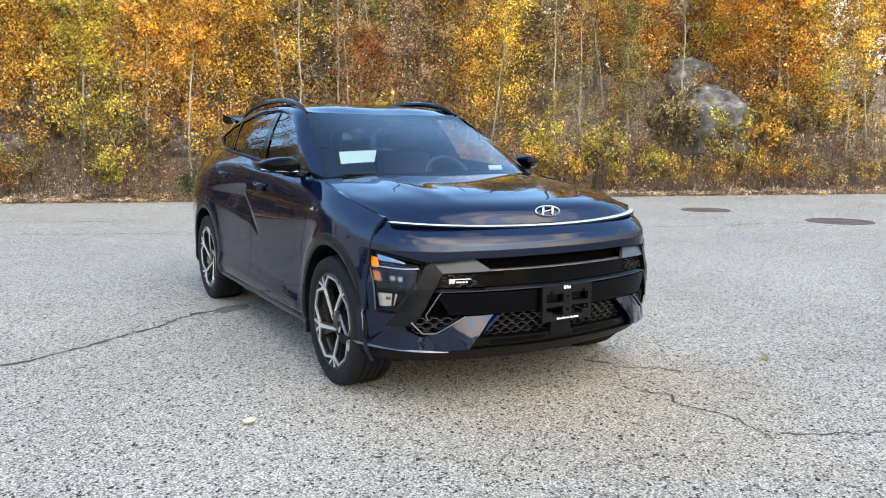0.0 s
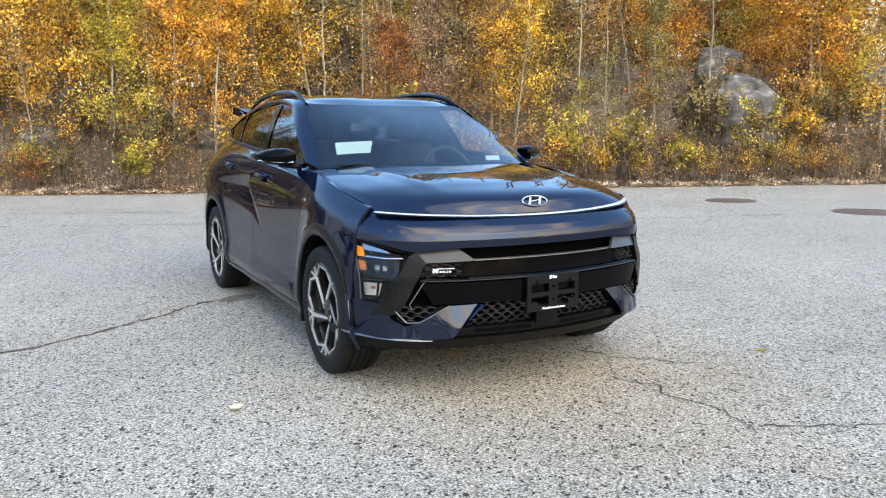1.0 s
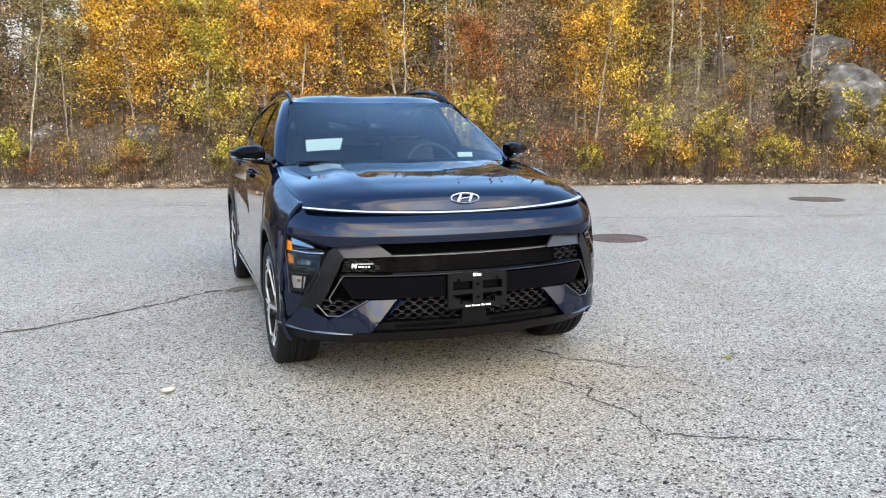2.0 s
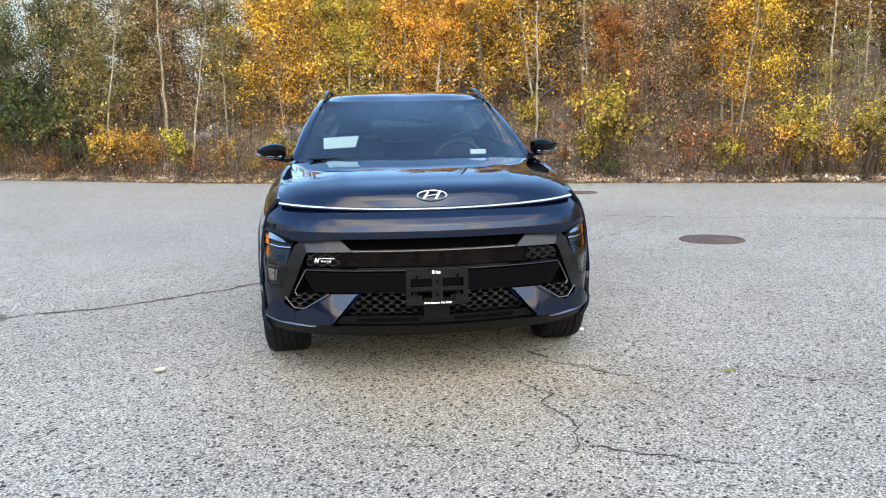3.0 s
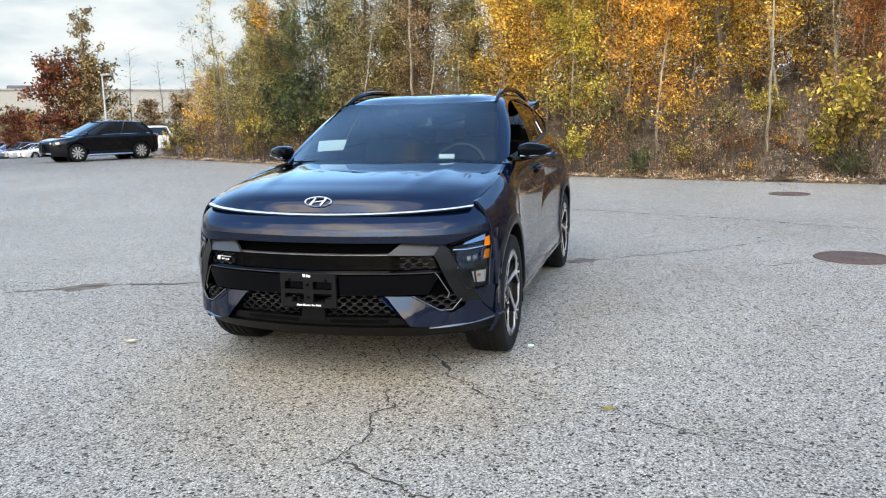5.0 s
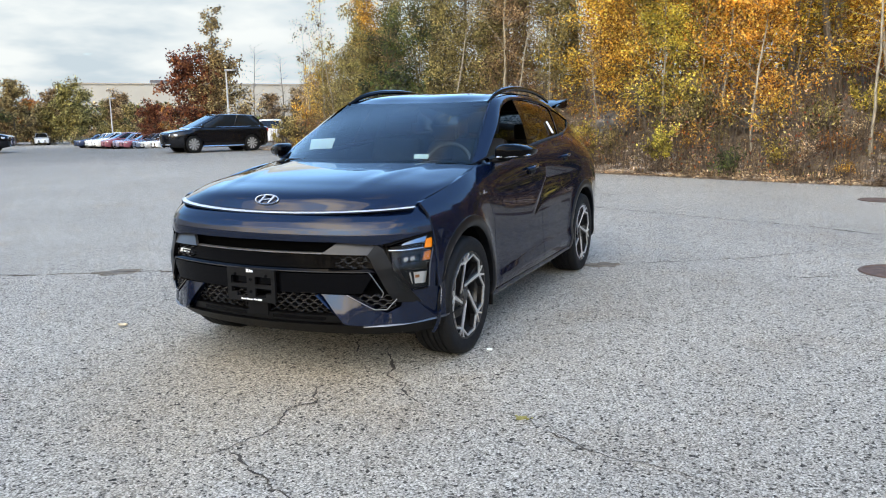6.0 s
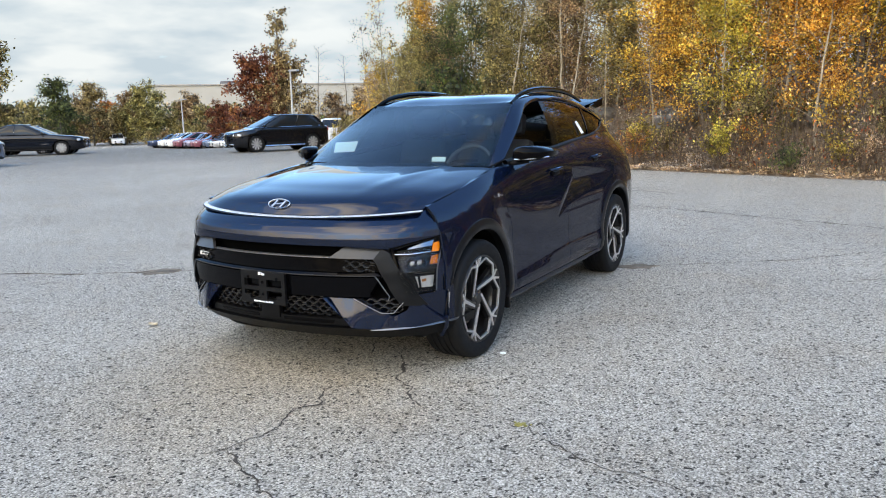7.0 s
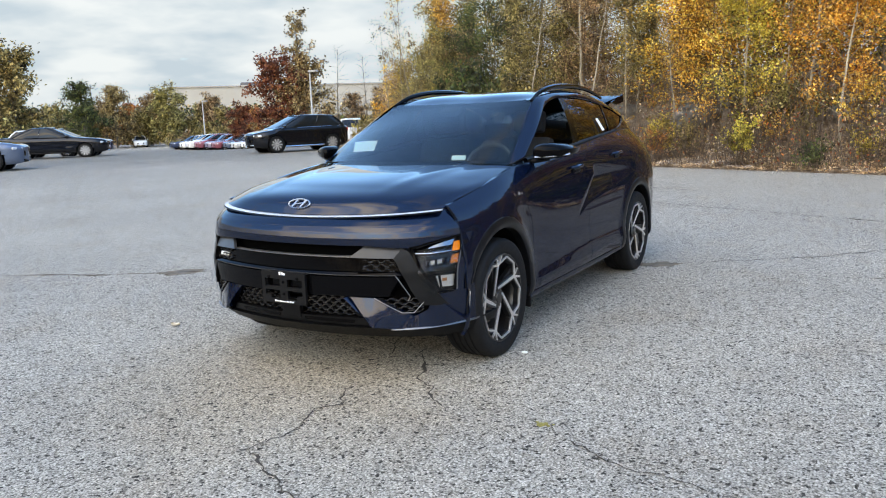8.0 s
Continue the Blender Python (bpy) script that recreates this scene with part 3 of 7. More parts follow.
for sd in (1, -1):
    part("front_fender", snap_panel((lambda z: -1.738, seam_f), sd), PAINT, car)
    fd = part("front_door", snap_panel((seam_f, seam_m), sd), PAINT, car)
    rd = part("rear_door", snap_panel((seam_m, seam_r), sd), PAINT, car)
    part("rear_quarter", snap_panel((seam_r, lambda z: 2.09), sd), PAINT, car)
    # dark shell behind the shut lines
    g = side_grid.copy()
    g[:, :, 0] -= 0.012
    part("inner_shell", add_grid(bmesh.new(), g[::3, ::3], lambda p: not in_arch(p, 0.03), sd), BLACK_MATT, car)
    # wheel arch lips and liners
    for wy in (-WHEEL_Y, WHEEL_Y):
        bm = bmesh.new()
        rings = []
        angs = np.linspace(radians(-14), radians(194), 49)
        for a in angs:
            ring = []
            for r, dx in ((0.452, -0.004), (0.446, 0.003), (0.415, 0.006), (0.394, 0.006), (0.386, 0.001), (0.388, -0.05)):
                if wy < 0 and a > radians(150):          # tucked in behind the bumper corner
                    r = min(r, 0.400)
                y, z = wy + r * math.cos(a), max(0.235 if a < 2.5 or wy > 0 else 0.31, ARCH_Z + r * math.sin(a))
                c = np.argmin(np.abs(side_grid[0, :, 1] - y))
                x = float(np.interp(z, side_grid[:, c, 2], side_grid[:, c, 0])) if -1.70 < y < 2.05 else (0.885 if y < 0 else 0.80)
                ring.append((sd * (x + dx), y, z))
            rings.append(ring)
        add_grid(bm, np.array(rings))
        part("wheel_arch_trim", bm, ARCH, car, "dark satin wheel arch trim")
        bm = bmesh.new()
        add_grid(bm, np.array([[(sd * x, wy + 0.392 * math.cos(a), max(.22, ARCH_Z + 0.392 * math.sin(a))) for x in (0.88, 0.60)] for a in np.linspace(radians(-20), radians(200), 33)]))
        f = [bm.verts.new((sd * 0.60, wy + 0.4 * math.cos(a), max(.22, ARCH_Z + 0.4 * math.sin(a)))) for a in np.linspace(0, math.tau, 25)[:-1]]
        bm.faces.new(f)
        part("wheel_liner", bm, BLACK_MATT, car)
    # sill blade under the doors
    bm = sheet([[(0.862, -0.93, 0.315), (0.862, 0, 0.315), (0.862, 0.93, 0.315)], [(0.898, -0.93, 0.285), (0.893, 0, 0.285), (0.898, 0.93, 0.285)],
                [(0.89, -0.93, 0.245), (0.885, 0, 0.245), (0.89, 0.93, 0.245)], [(0.80, -0.93, 0.215), (0.80, 0, 0.215), (0.80, 0.93, 0.215)]], 16, 10, sd)
    part("side_skirt", bm, PAINT, car)

# underbody
part("underbody", block((1.56, 3.7, 0.12), (0, 0.05, 0.27), 0.03), BLACK_MATT, car)
part("engine_bay_shell", block((1.15, 0.9, 0.50), (0, -1.45, 0.58), 0.08), BLACK_MATT, car)
part("boot_shell", block((1.15, 0.95, 0.75), (0, 1.45, 0.62), 0.08), BLACK_MATT, car)

# bonnet
HOOD = [
    [(0, -2.018, .884), (.3, -1.992, .886), (.52, -1.937, .893), (.68, -1.856, .902), (.775, -1.763, .910)],
    [(0, -1.978, .948), (.3, -1.950, .948), (.54, -1.868, .944), (.70, -1.755, .940), (.788, -1.65, .940)],
    [(0, -1.75, 1.012), (.35, -1.72, 1.008), (.6, -1.66, .995), (.745, -1.57, .978), (.80, -1.48, .970)],
    [(0, -1.45, 1.058), (.35, -1.43, 1.054), (.6, -1.37, 1.038), (.745, -1.28, 1.018), (.803, -1.2, 1.015)],
    [(0, -1.13, 1.088), (.35, -1.10, 1.086), (.58, -1.01, 1.078), (.70, -.93, 1.072), (.785, -.885, 1.062)],
]
hg = loft([whole(c) for c in HOOD], 60, 34)
for row in hg:                                # two long folds in the bonnet
    for p in row:
        d = abs(p[0]) - (0.50 + 0.10 * (-1.1 - p[1]) * -1)
        fade = min(1.0, max(0.0, (p[1] + 1.95) / 0.4))
        p[2] += 0.005 * fade * math.exp(-(d / 0.05) ** 2) - 0.003 * fade * math.exp(-(p[0] / 0.35) ** 2)
part("hood", thick(add_grid(bmesh.new(), hg), (0, 0.012, -0.02)), PAINT, car)
# nose panel under the bonnet
part("nose_panel", nose([(-.868, .775), (-.842, .85), (-.79, .904), (-.5, .885), (0, .874), (.5, .885), (.79, .904), (.842, .85), (.868, .775)],
                        [(-.868, .770), (-.76, .742), (-.672, .724), (-.485, .740), (0, .743), (.485, .740), (.672, .724), (.76, .742), (.868, .770)], 96, 26, 0.0, 0.06), PAINT, car, sharp=60)
part("light_bar", thick(add_grid(bmesh.new(), np.array([[(x, nose_y(x, z) - o, z + 0.026 * (abs(x) / .78) ** 2) for x in np.linspace(-.778, .778, 60)] for z, o in ((.8790, -.004), (.8772, .005), (.8740, .0055), (.8725, -.002))])), (0, 0.02, 0)), WHITE, car, "slim white light strip across the nose")
part("nose_shadow_gap", thick(add_grid(bmesh.new(), np.array([[(x, nose_y(x, z) - o, z + 0.026 * (abs(x) / .78) ** 2) for x in np.linspace(-.778, .778, 60)] for z, o in ((.8712, .0015), (.8675, .0015))])), (0, 0.02, 0)), BLACK_MATT, car)

# emblem: an oval ring with a slanted bar figure
em = bmesh.new()


def on_hood(u, v, d):
    return (u, -1.990 + v * 0.60 - d * 0.80 + 0.26 * u * u, 0.934 + v * 0.80 + d * 0.60)


n = 40
rings = [[em.verts.new(on_hood(a * math.cos(k * math.tau / n), b * math.sin(k * math.tau / n), d)) for k in range(n)]
         for a, b, d in ((0.078, 0.032, -0.01), (0.078, 0.032, 0.008), (0.075, 0.0305, 0.010), (0.070, 0.0268, 0.009), (0.069, 0.026, -0.008))]
for r0, r1 in zip(rings, rings[1:]):
    for k in range(n):
        em.faces.new([r0[k], r0[(k + 1) % n], r1[(k + 1) % n], r1[k]])
for o in ([(-.048, -.019), (-.034, -.0225), (-.012, .022), (-.022, .0245)], [(.048, .019), (.034, .0225), (.012, -.022), (.022, -.0245)], [(-.030, -.0065), (.026, .002), (.030, .0075), (-.026, -.001)]):
    slab(o, 0.009, -0.008, on_hood, em)
part("emblem", em, plain("satin_emblem", (0.36, 0.385, 0.42), 0.28, metal=1.0), car, "oval silver emblem on the bonnet")

# front end: dark cavity, bars, satin brackets, fins, mesh
part("grille_cavity", nose([(-.80, .74), (.80, .74)], [(-.83, .27), (.83, .27)], 40, 6, -0.075, 0.0), plain("grille_void", (0.002, 0.002, 0.002), 0.9, ior=1.08), car)
part("upper_grille_bar", nose([(-.64, .674), (0, .678), (.64, .674)], [(-.68, .605), (0, .600), (.68, .605)], 40, 5, -0.022, 0.04), BLACK_GLOSS, car)
part("grille_ledge", nose([(-.68, .602), (0, .597), (.68, .602)], [(-.68, .588), (0, .583), (.68, .588)], 40, 3, -0.010, 0.06, low=.006), BLACK_GLOSS, car)
# pale strips drawn as the highlights along the grille bars' edges
part("bar_edge", nose([(-.43, .683), (0, .683), (.43, .683)], [(-.43, .678), (0, .678), (.43, .678)], 40, 2, -0.004, 0.03), EDGE, car)
part("bar_edge", nose([(-.64, .5905), (-.44, .5895), (0, .5885), (.44, .5895), (.64, .5905)], [(-.64, .5875), (-.44, .5865), (0, .5845), (.44, .5865), (.64, .5875)], 40, 2, 0.009, 0.03), BRACKET_LIT, car)
part("lower_grille_bar", nose([(-.66, .580), (0, .575), (.66, .580)], [(-.60, .478), (0, .472), (.60, .478)], 40, 6, 0.005, 0.05), BLACK_GLOSS, car)
for sd in (1, -1):
    # bracket: a bent arm from the slot round the lamp down to the corner
    part("bracket_arm", nose([(.475, .741), (.655, .727), (.676, .716)], [(.405, .682), (.628, .676), (.640, .668)], 20, 6, -0.024, 0.02, sd, low=0.020), BRACKET_LIT, car, "satin upper arm of the bracket in its lit grey", 20)
    part("satin_bracket", nose([(.660, .726), (.692, .704), (.795, .50), (.835, .41)], [(.630, .674), (.642, .658), (.700, .515), (.742, .425)], 40, 8, 0.004, 0.03, sd, low=0.018), BRACKET_SHADED, car, "satin angular bracket in its shaded dark grey", 20)
    nose_line([(.640, .585), (.652, .568), (.700, .478), (.690, .455)], .005, .010, EDGE, sd)
    nose_line([(.752, .442), (.708, .388), (.655, .390), (.530, .472)], .0045, .012, EDGE, sd)
    # lamp
    hl = part("headlight", nose([(.705, .722), (.76, .742), (.86, .768)], [(.765, .505), (.785, .482), (.852, .486)], 20, 14, -0.030, 0.03, sd), LAMP_DARK, car)
    part("lens", nose([(.700, .722), (.76, .744), (.868, .772)], [(.762, .50), (.785, .478), (.858, .482)], 20, 16, lambda t: 0.008 - 0.052 * max(0.0, 1 - t / 0.55), 0.0, sd), LAMP_GLASS, hl)
    for z0, z1 in ((.735, .690), (.668, .628)):
        part("indicator", nose([(.838, z0), (.8645, z0 + .008)], [(.836, z1), (.8625, z1)], 5, 5, -0.016, 0.02, sd), AMBER, hl, "amber side marker")
    part("reflector", nose([(.702, .714), (.765, .735), (.838, .752)], [(.704, .707), (.768, .714), (.838, .724)], 10, 6, -0.030, 0.012, sd, low=-0.004), LAMP_SILVER, hl, "smoky bright reflector")
    part("lamp_rim", nose([(.697, .725), (.76, .747), (.870, .776)], [(.701, .716), (.76, .738), (.868, .767)], 20, 3, 0.004, 0.02, sd), BLACK_GLOSS, hl)
    part("lamp_rim", nose([(.696, .724), (.762, .50), (.785, .476)], [(.704, .722), (.770, .50), (.790, .481)], 20, 3, 0.004, 0.02, sd), BLACK_GLOSS, hl)
    part("lamp_rim", nose([(.785, .484), (.858, .488)], [(.785, .474), (.858, .479)], 10, 3, 0.004, 0.02, sd), BLACK_GLOSS, hl)
    part("projector_bezel", nose([(.742, .652), (.822, .660)], [(.750, .618), (.822, .622)], 10, 4, -0.026, 0.012, sd), BLACK_GLOSS, hl)
    part("projector", nose([(.770, .650), (.785, .652)], [(.772, .630), (.786, .632)], 8, 5, -0.014, 0.02, sd), LAMP_SILVER, hl)
    part("projector", nose([(.794, .652), (.810, .654)], [(.795, .632), (.810, .634)], 8, 5, -0.014, 0.02, sd), LAMP_SILVER, hl)
    part("fog_bowl", nose([(.790, .582), (.848, .580)], [(.802, .512), (.842, .508)], 8, 8, -0.012, 0.02, sd), FOG, hl, "silver fog lamp bowl")
    nose_line([(.708, .693), (.768, .689), (.835, .693)], .006, -.008, SILVER, sd).parent = hl
    part("fog_ring", nose([(.786, .586), (.852, .584)], [(.790, .572), (.850, .570)], 8, 3, -0.008, 0.02, sd), LAMP_DARK, hl)
    part("fog_divider", nose([(.800, .574), (.808, .574)], [(.806, .512), (.812, .512)], 4, 6, -0.008, 0.012, sd), LAMP_DARK, hl)
    b = nose([(.815, .556), (.828, .556)], [(.815, .541), (.828, .541)], 6, 6, -0.006, 0.01, sd)
    part("fog_bulb", b, BULB, hl)
    part("lamp_edge", nose([(.869, .766), (.8715, .766)], [(.860, .487), (.8625, .487)], 3, 8, 0.006, 0.02, sd), STRIP, car)
    # body colour corner under the lamp, and the fin
    part("bumper_corner", nose([(.862, .772), (.872, .780), (.885, .775)], [(.862, .48), (.875, .48), (.895, .48)], 8, 10, 0.0, 0.03, sd), PAINT, car)
    part("bumper_cheek", nose([(.785, .485), (.86, .49), (.897, .50)], [(.745, .345), (.86, .30), (.902, .29)], 16, 8, 0.0, 0.04, sd), PAINT, car)
    part("bumper_fin", nose([(.385, .468), (.53, .466), (.64, .395), (.70, .365)], [(.40, .458), (.52, .318), (.60, .306), (.70, .302)], 30, 8, -0.008, 0.06, sd, low=0.058), PAINT, car)
    part("corner_blade", nose([(.70, .365), (.755, .395), (.80, .452)], [(.70, .302), (.80, .305), (.885, .318)], 16, 8, -0.008, 0.05, sd, low=0.050), PAINT, car)
    part("fin_edge", nose([(.378, .472), (.525, .316)], [(.368, .466), (.513, .308)], 10, 2, 0.0, 0.03, sd, low=0.025), PAINT, car)
    # honeycomb inserts
    part("side_insert", wave_bars(bmesh.new(), .465, .640, (.655, .632, .609), lambda x, z: True, -.012, side=sd), MESH_BLACK, car, sharp=15)
    part("corner_mesh", wave_bars(bmesh.new(), .53, .735, (.452, .430, .408, .386), lambda x, z: x > .64 - (z - .367) * 1.35 + .012 and x < .745 - abs(z - .42) * .6, -.020, side=sd), MESH_BLACK, car, sharp=15)

# lower mesh: rows of hexagon cells
for sd in (1, -1):
    part("lower_mesh", wave_bars(bmesh.new(), .070, .52, [.470 - .0215 * k for k in range(6)], lambda x, z: x < .385 + (.477 - z) * 1.13, -.022, side=sd), MESH_BLACK, car, sharp=15)
part("sensor_cover", block((.13, .03, .11), (0, nose_y(0, .40) + 0.02, .385), .008), BLACK_MATT, car)
part("lower_lip_bar", nose([(-.50, .352), (0, .350), (.50, .352)], [(-.54, .312), (0, .308), (.54, .312)], 40, 4, 0.0, 0.05), plain("lip_bar_grey", (0.005, 0.005, 0.0055), 0.40, ior=1.25), car)
for sd in (1, -1):
    part("lip_slot", nose([(.09, .341), (.40, .341)], [(.09, .324), (.39, .324)], 8, 2, 0.004, 0.01, sd), BLACK_GLOSS, car)
part("front_lip", nose([(-.905, .300), (-.60, .302), (0, .300), (.60, .302), (.905, .300)], [(-.88, .240), (-.60, .235), (0, .232), (.60, .235), (.88, .240)], 60, 5, 0.018, 0.25, low=-0.045), BLACK_MATT, car)
for sd in (1, -1):
    part("lip_strip", nose([(.60, .304), (.91, .310)], [(.60, .297), (.91, .302)], 14, 3, 0.024, 0.03, sd, low=0.034), STRIP, car, "silver strip along the lip")

# number plate holder with two bolts; the print on it becomes plain bars
py, pz = nose_y(0, .5) - 0.022, .502
xs_, zs_ = [-.153, -.130, -.092, -.026, .026, .092, .130, .153], [-.087, -.064, -.042, -.016, .004, .046, .064, .087]
holes = {(i, j) for i in (2, 4) for j in (2, 4)} | {(i, j) for i in (1, 5) for j in (2, 4)} | {(i, 1) for i in (2, 4)}
bm = bmesh.new()
vg = {(i, j): bm.verts.new((x, py - .008, pz + z)) for i, x in enumerate(xs_) for j, z in enumerate(zs_)}
for i in range(7):
    for j in range(7):
        if (i, j) not in holes:
            bm.faces.new([vg[i, j], vg[i + 1, j], vg[i + 1, j + 1], vg[i, j + 1]])
bmesh.ops.delete(bm, geom=[v for v in bm.verts if not v.link_faces], context="VERTS")
thick(bm, (0, .016, 0))
holder = part("plate_holder", bm, plain("holder_black", (0.0055, 0.0055, 0.0060), 0.36, ior=1.28), car, "empty black number plate holder")
bm = bmesh.new()
for u, w, h in ((-.019, .012, .016), (-.004, .006, .015), (.009, .014, .011)):
    block((w, .004, h), (u, py - .0095, pz + .069 + h / 2), bm=bm)
part("print_bar", bm, LETTER, holder, "white print bars")
bm = bmesh.new()
for u, w, h in ((-.060, .009, .011), (-.049, .005, .008), (-.041, .008, .008), (-.026, .010, .011), (-.014, .008, .007), (-.004, .007, .007), (.006, .008, .008), (.022, .007, .011), (.031, .010, .007), (.046, .008, .011), (.055, .004, .009), (.063, .010, .009)):
    block((w, .004, h * .8), (u, py - .0095, pz - .080 + h * .4), bm=bm)
part("print_bar", bm, LETTER, holder, "white print bars")
for x, z in ((-.10, .055), (.10, .055), (0, .03), (0, -.035)):
    b = lathe([(0.0005, -.012), (.007, -.012), (.008, -.008), (.008, .002)], 10)
    bmesh.ops.transform(b, matrix=Matrix.Translation((x, py - 0.002, pz + z)) @ Matrix.Rotation(radians(90), 4, "Z"), verts=b.verts[:])
    part("bolt", b, BLACK_GLOSS, holder)
# grille badge: slanted figure and short bars
bm = bmesh.new()


def on_nose(u, v, d):
    return (u, nose_y(u, v) + 0.016 - d, v)


x0, z0 = -.595, .636
for o in ([(0, 0), (.005, 0), (.010, .020), (.005, .020)], [(.014, 0), (.020, 0), (.025, .020), (.020, .020)], [(.006, .020), (.011, .020), (.019, 0), (.014, 0)]):
    slab([(x0 + u, z0 - .010 + v) for u, v in o], .012, 0, on_nose, bm)
for k in range(4):
    slab([(x0 + .032 + k * .014, z0 - .009), (x0 + .041 + k * .014, z0 - .009), (x0 + .042 + k * .014, z0 - .002), (x0 + .033 + k * .014, z0 - .002)], .006, 0, on_nose, bm)
slab([(x0 + .026, z0 + .007), (x0 + .100, z0 + .007), (x0 + .100, z0 + .0095), (x0 + .027, z0 + .0095)], .006, 0, on_nose, bm)
part("grille_badge", bm, LETTER, car, "white slanted badge")

# ---- greenhouse ----
A_EDGE = [(.735, -.86, 1.072), (.662, -.50, 1.285), (.590, -.14, 1.478)]
ROOF_EDGE = [(.590, -.14, 1.478), (.578, .05, 1.515), (.572, .35, 1.535), (.565, .85, 1.528), (.548, 1.3, 1.480), (.53, 1.72, 1.412)]
WS = [
    [(0, -1.14, 1.085), (.35, -1.085, 1.084), (.60, -.965, 1.08), (.735, -.86, 1.072)],
    [(0, -.68, 1.292), (.33, -.64, 1.292), (.55, -.56, 1.289), (.662, -.50, 1.285)],
    [(0, -.20, 1.468), (.30, -.19, 1.469), (.50, -.16, 1.474), (.590, -.14, 1.478)],
]
ws = part("windshield", sheet([whole(c) for c in WS], 44, 24), WINDSCREEN, car)
# black ceramic edge of the windscreen
wg = loft([whole(c) for c in WS], 44, 24)
wg[:, :, 1] += 0.006
wg[:, :, 2] -= 0.003
bm = bmesh.new()
nv, nu = wg.shape[:2]
vv = [[bm.verts.new(p) for p in r] for r in wg]
for i in range(nv - 1):
    for j in range(nu - 1):
        if i < 1 or i > nv - 4 or j < 1 or j > nu - 3 or (i > nv - 8 and abs(j - nu / 2 + 0.5) < 3.2):
            bm.faces.new([vv[i][j], vv[i][j + 1], vv[i + 1][j + 1], vv[i + 1][j]])
bmesh.ops.delete(bm, geom=[v for v in bm.verts if not v.link_faces], context="VERTS")
part("screen_border", bm, BLACK_GLOSS, ws)
part("cowl", sheet([whole([(0, -1.16, 1.075), (.4, -1.09, 1.074), (.66, -.95, 1.060), (.735, -.87, 1.055)]), whole([(0, -1.05, 1.09), (.4, -1.0, 1.088), (.66, -.87, 1.075), (.73, -.82, 1.068)])], 30, 4), BLACK_MATT, car)
ROOF = [WS[2],
        [(0, .0, 1.522), (.3, .0, 1.524), (.5, .02, 1.515), (.577, .05, 1.505)],
        [(0, .35, 1.558), (.3, .35, 1.556), (.5, .35, 1.542), (.572, .35, 1.527)],
        [(0, .85, 1.558), (.3, .85, 1.554), (.5, .85, 1.537), (.565, .85, 1.52)],
        [(0, 1.35, 1.518), (.3, 1.34, 1.512), (.48, 1.32, 1.492), (.548, 1.3, 1.472)],
        [(0, 1.80, 1.452), (.3, 1.78, 1.445), (.46, 1.75, 1.425), (.53, 1.72, 1.405)]]
part("roof", thick(sheet([whole(c) for c in ROOF], 44, 48), (0, 0, -0.02)), PAINT, car)
REAR = [ROOF[-1], [(0, 2.0, 1.26), (.35, 1.97, 1.255), (.55, 1.92, 1.25), (.64, 1.86, 1.24)], [(0, 2.12, 1.08), (.35, 2.10, 1.08), (.52, 2.04, 1.10), (.60, 2.0, 1.14)]]
part("rear_window", sheet([whole(c) for c in REAR], 30, 14), TINT_GLASS, car)
part("tailgate", sheet([whole([(0, 2.12, 1.09), (.35, 2.11, 1.09), (.58, 2.085, 1.12)]), whole([(0, 2.20, .95), (.4, 2.18, .95), (.73, 2.085, .94)]), whole([(0, 2.22, .6), (.4, 2.2, .6), (.78, 2.085, .6)]),
                        whole([(0, 2.2, .3), (.4, 2.18, .3), (.76, 2.085, .3)])], 40, 16), PAINT, car)
DLO_TOP = [(-.72, 1.118), (-.40, 1.286), (-.09, 1.432), (.15, 1.480), (.54, 1.492), (.95, 1.465), (1.30, 1.400), (1.58, 1.325)]
DLO_BOT = [(-.72, 1.104), (-.2, 1.135), (.2, 1.162), (.6, 1.190), (1.0, 1.213), (1.2, 1.228), (1.42, 1.265), (1.58, 1.320)]


def side_x(y, z):
    """The slope of the side windows."""
    base = float(np.interp(y, [-.9, -.4, .15, .7, 1.33, 1.7], [.788, .795, .790, .778, .748, .71]))
    zb = float(np.interp(y, [-.9, -.4, .15, .7, 1.33, 1.7], [1.065, 1.095, 1.135, 1.18, 1.215, 1.21]))
    top = float(np.interp(y, [-.2, .35, .85, 1.3, 1.7], [.585, .578, .570, .552, .535]))
    t = (z - zb) / (1.535 - zb)
    return base + (top - base) * t + 0.022 * math.sin(max(0, min(1, t)) * math.pi)


def pane(y0, y1, name, material, parent, sd, inset=0.0, lean=(0, 0)):
    rows = []
    ty, tz = zip(*DLO_TOP)
    by, bz = zip(*DLO_BOT)
    for t in np.linspace(0, 1, 10):
        row = []
        for u in np.linspace(0, 1, 14):
            yb = y0[0] + (y1[0] - y0[0]) * u
            yt = y0[1] + (y1[1] - y0[1]) * u
            zb, zt = np.interp(yb, by, bz), np.interp(yt, ty, tz)
            y, z = yb + (yt - yb) * t, zb + (zt - zb) * t
            row.append((side_x(y, z) - inset, y, z))
        rows.append(row)
    return part(name, add_grid(bmesh.new(), np.array(rows), None, sd), material, parent)


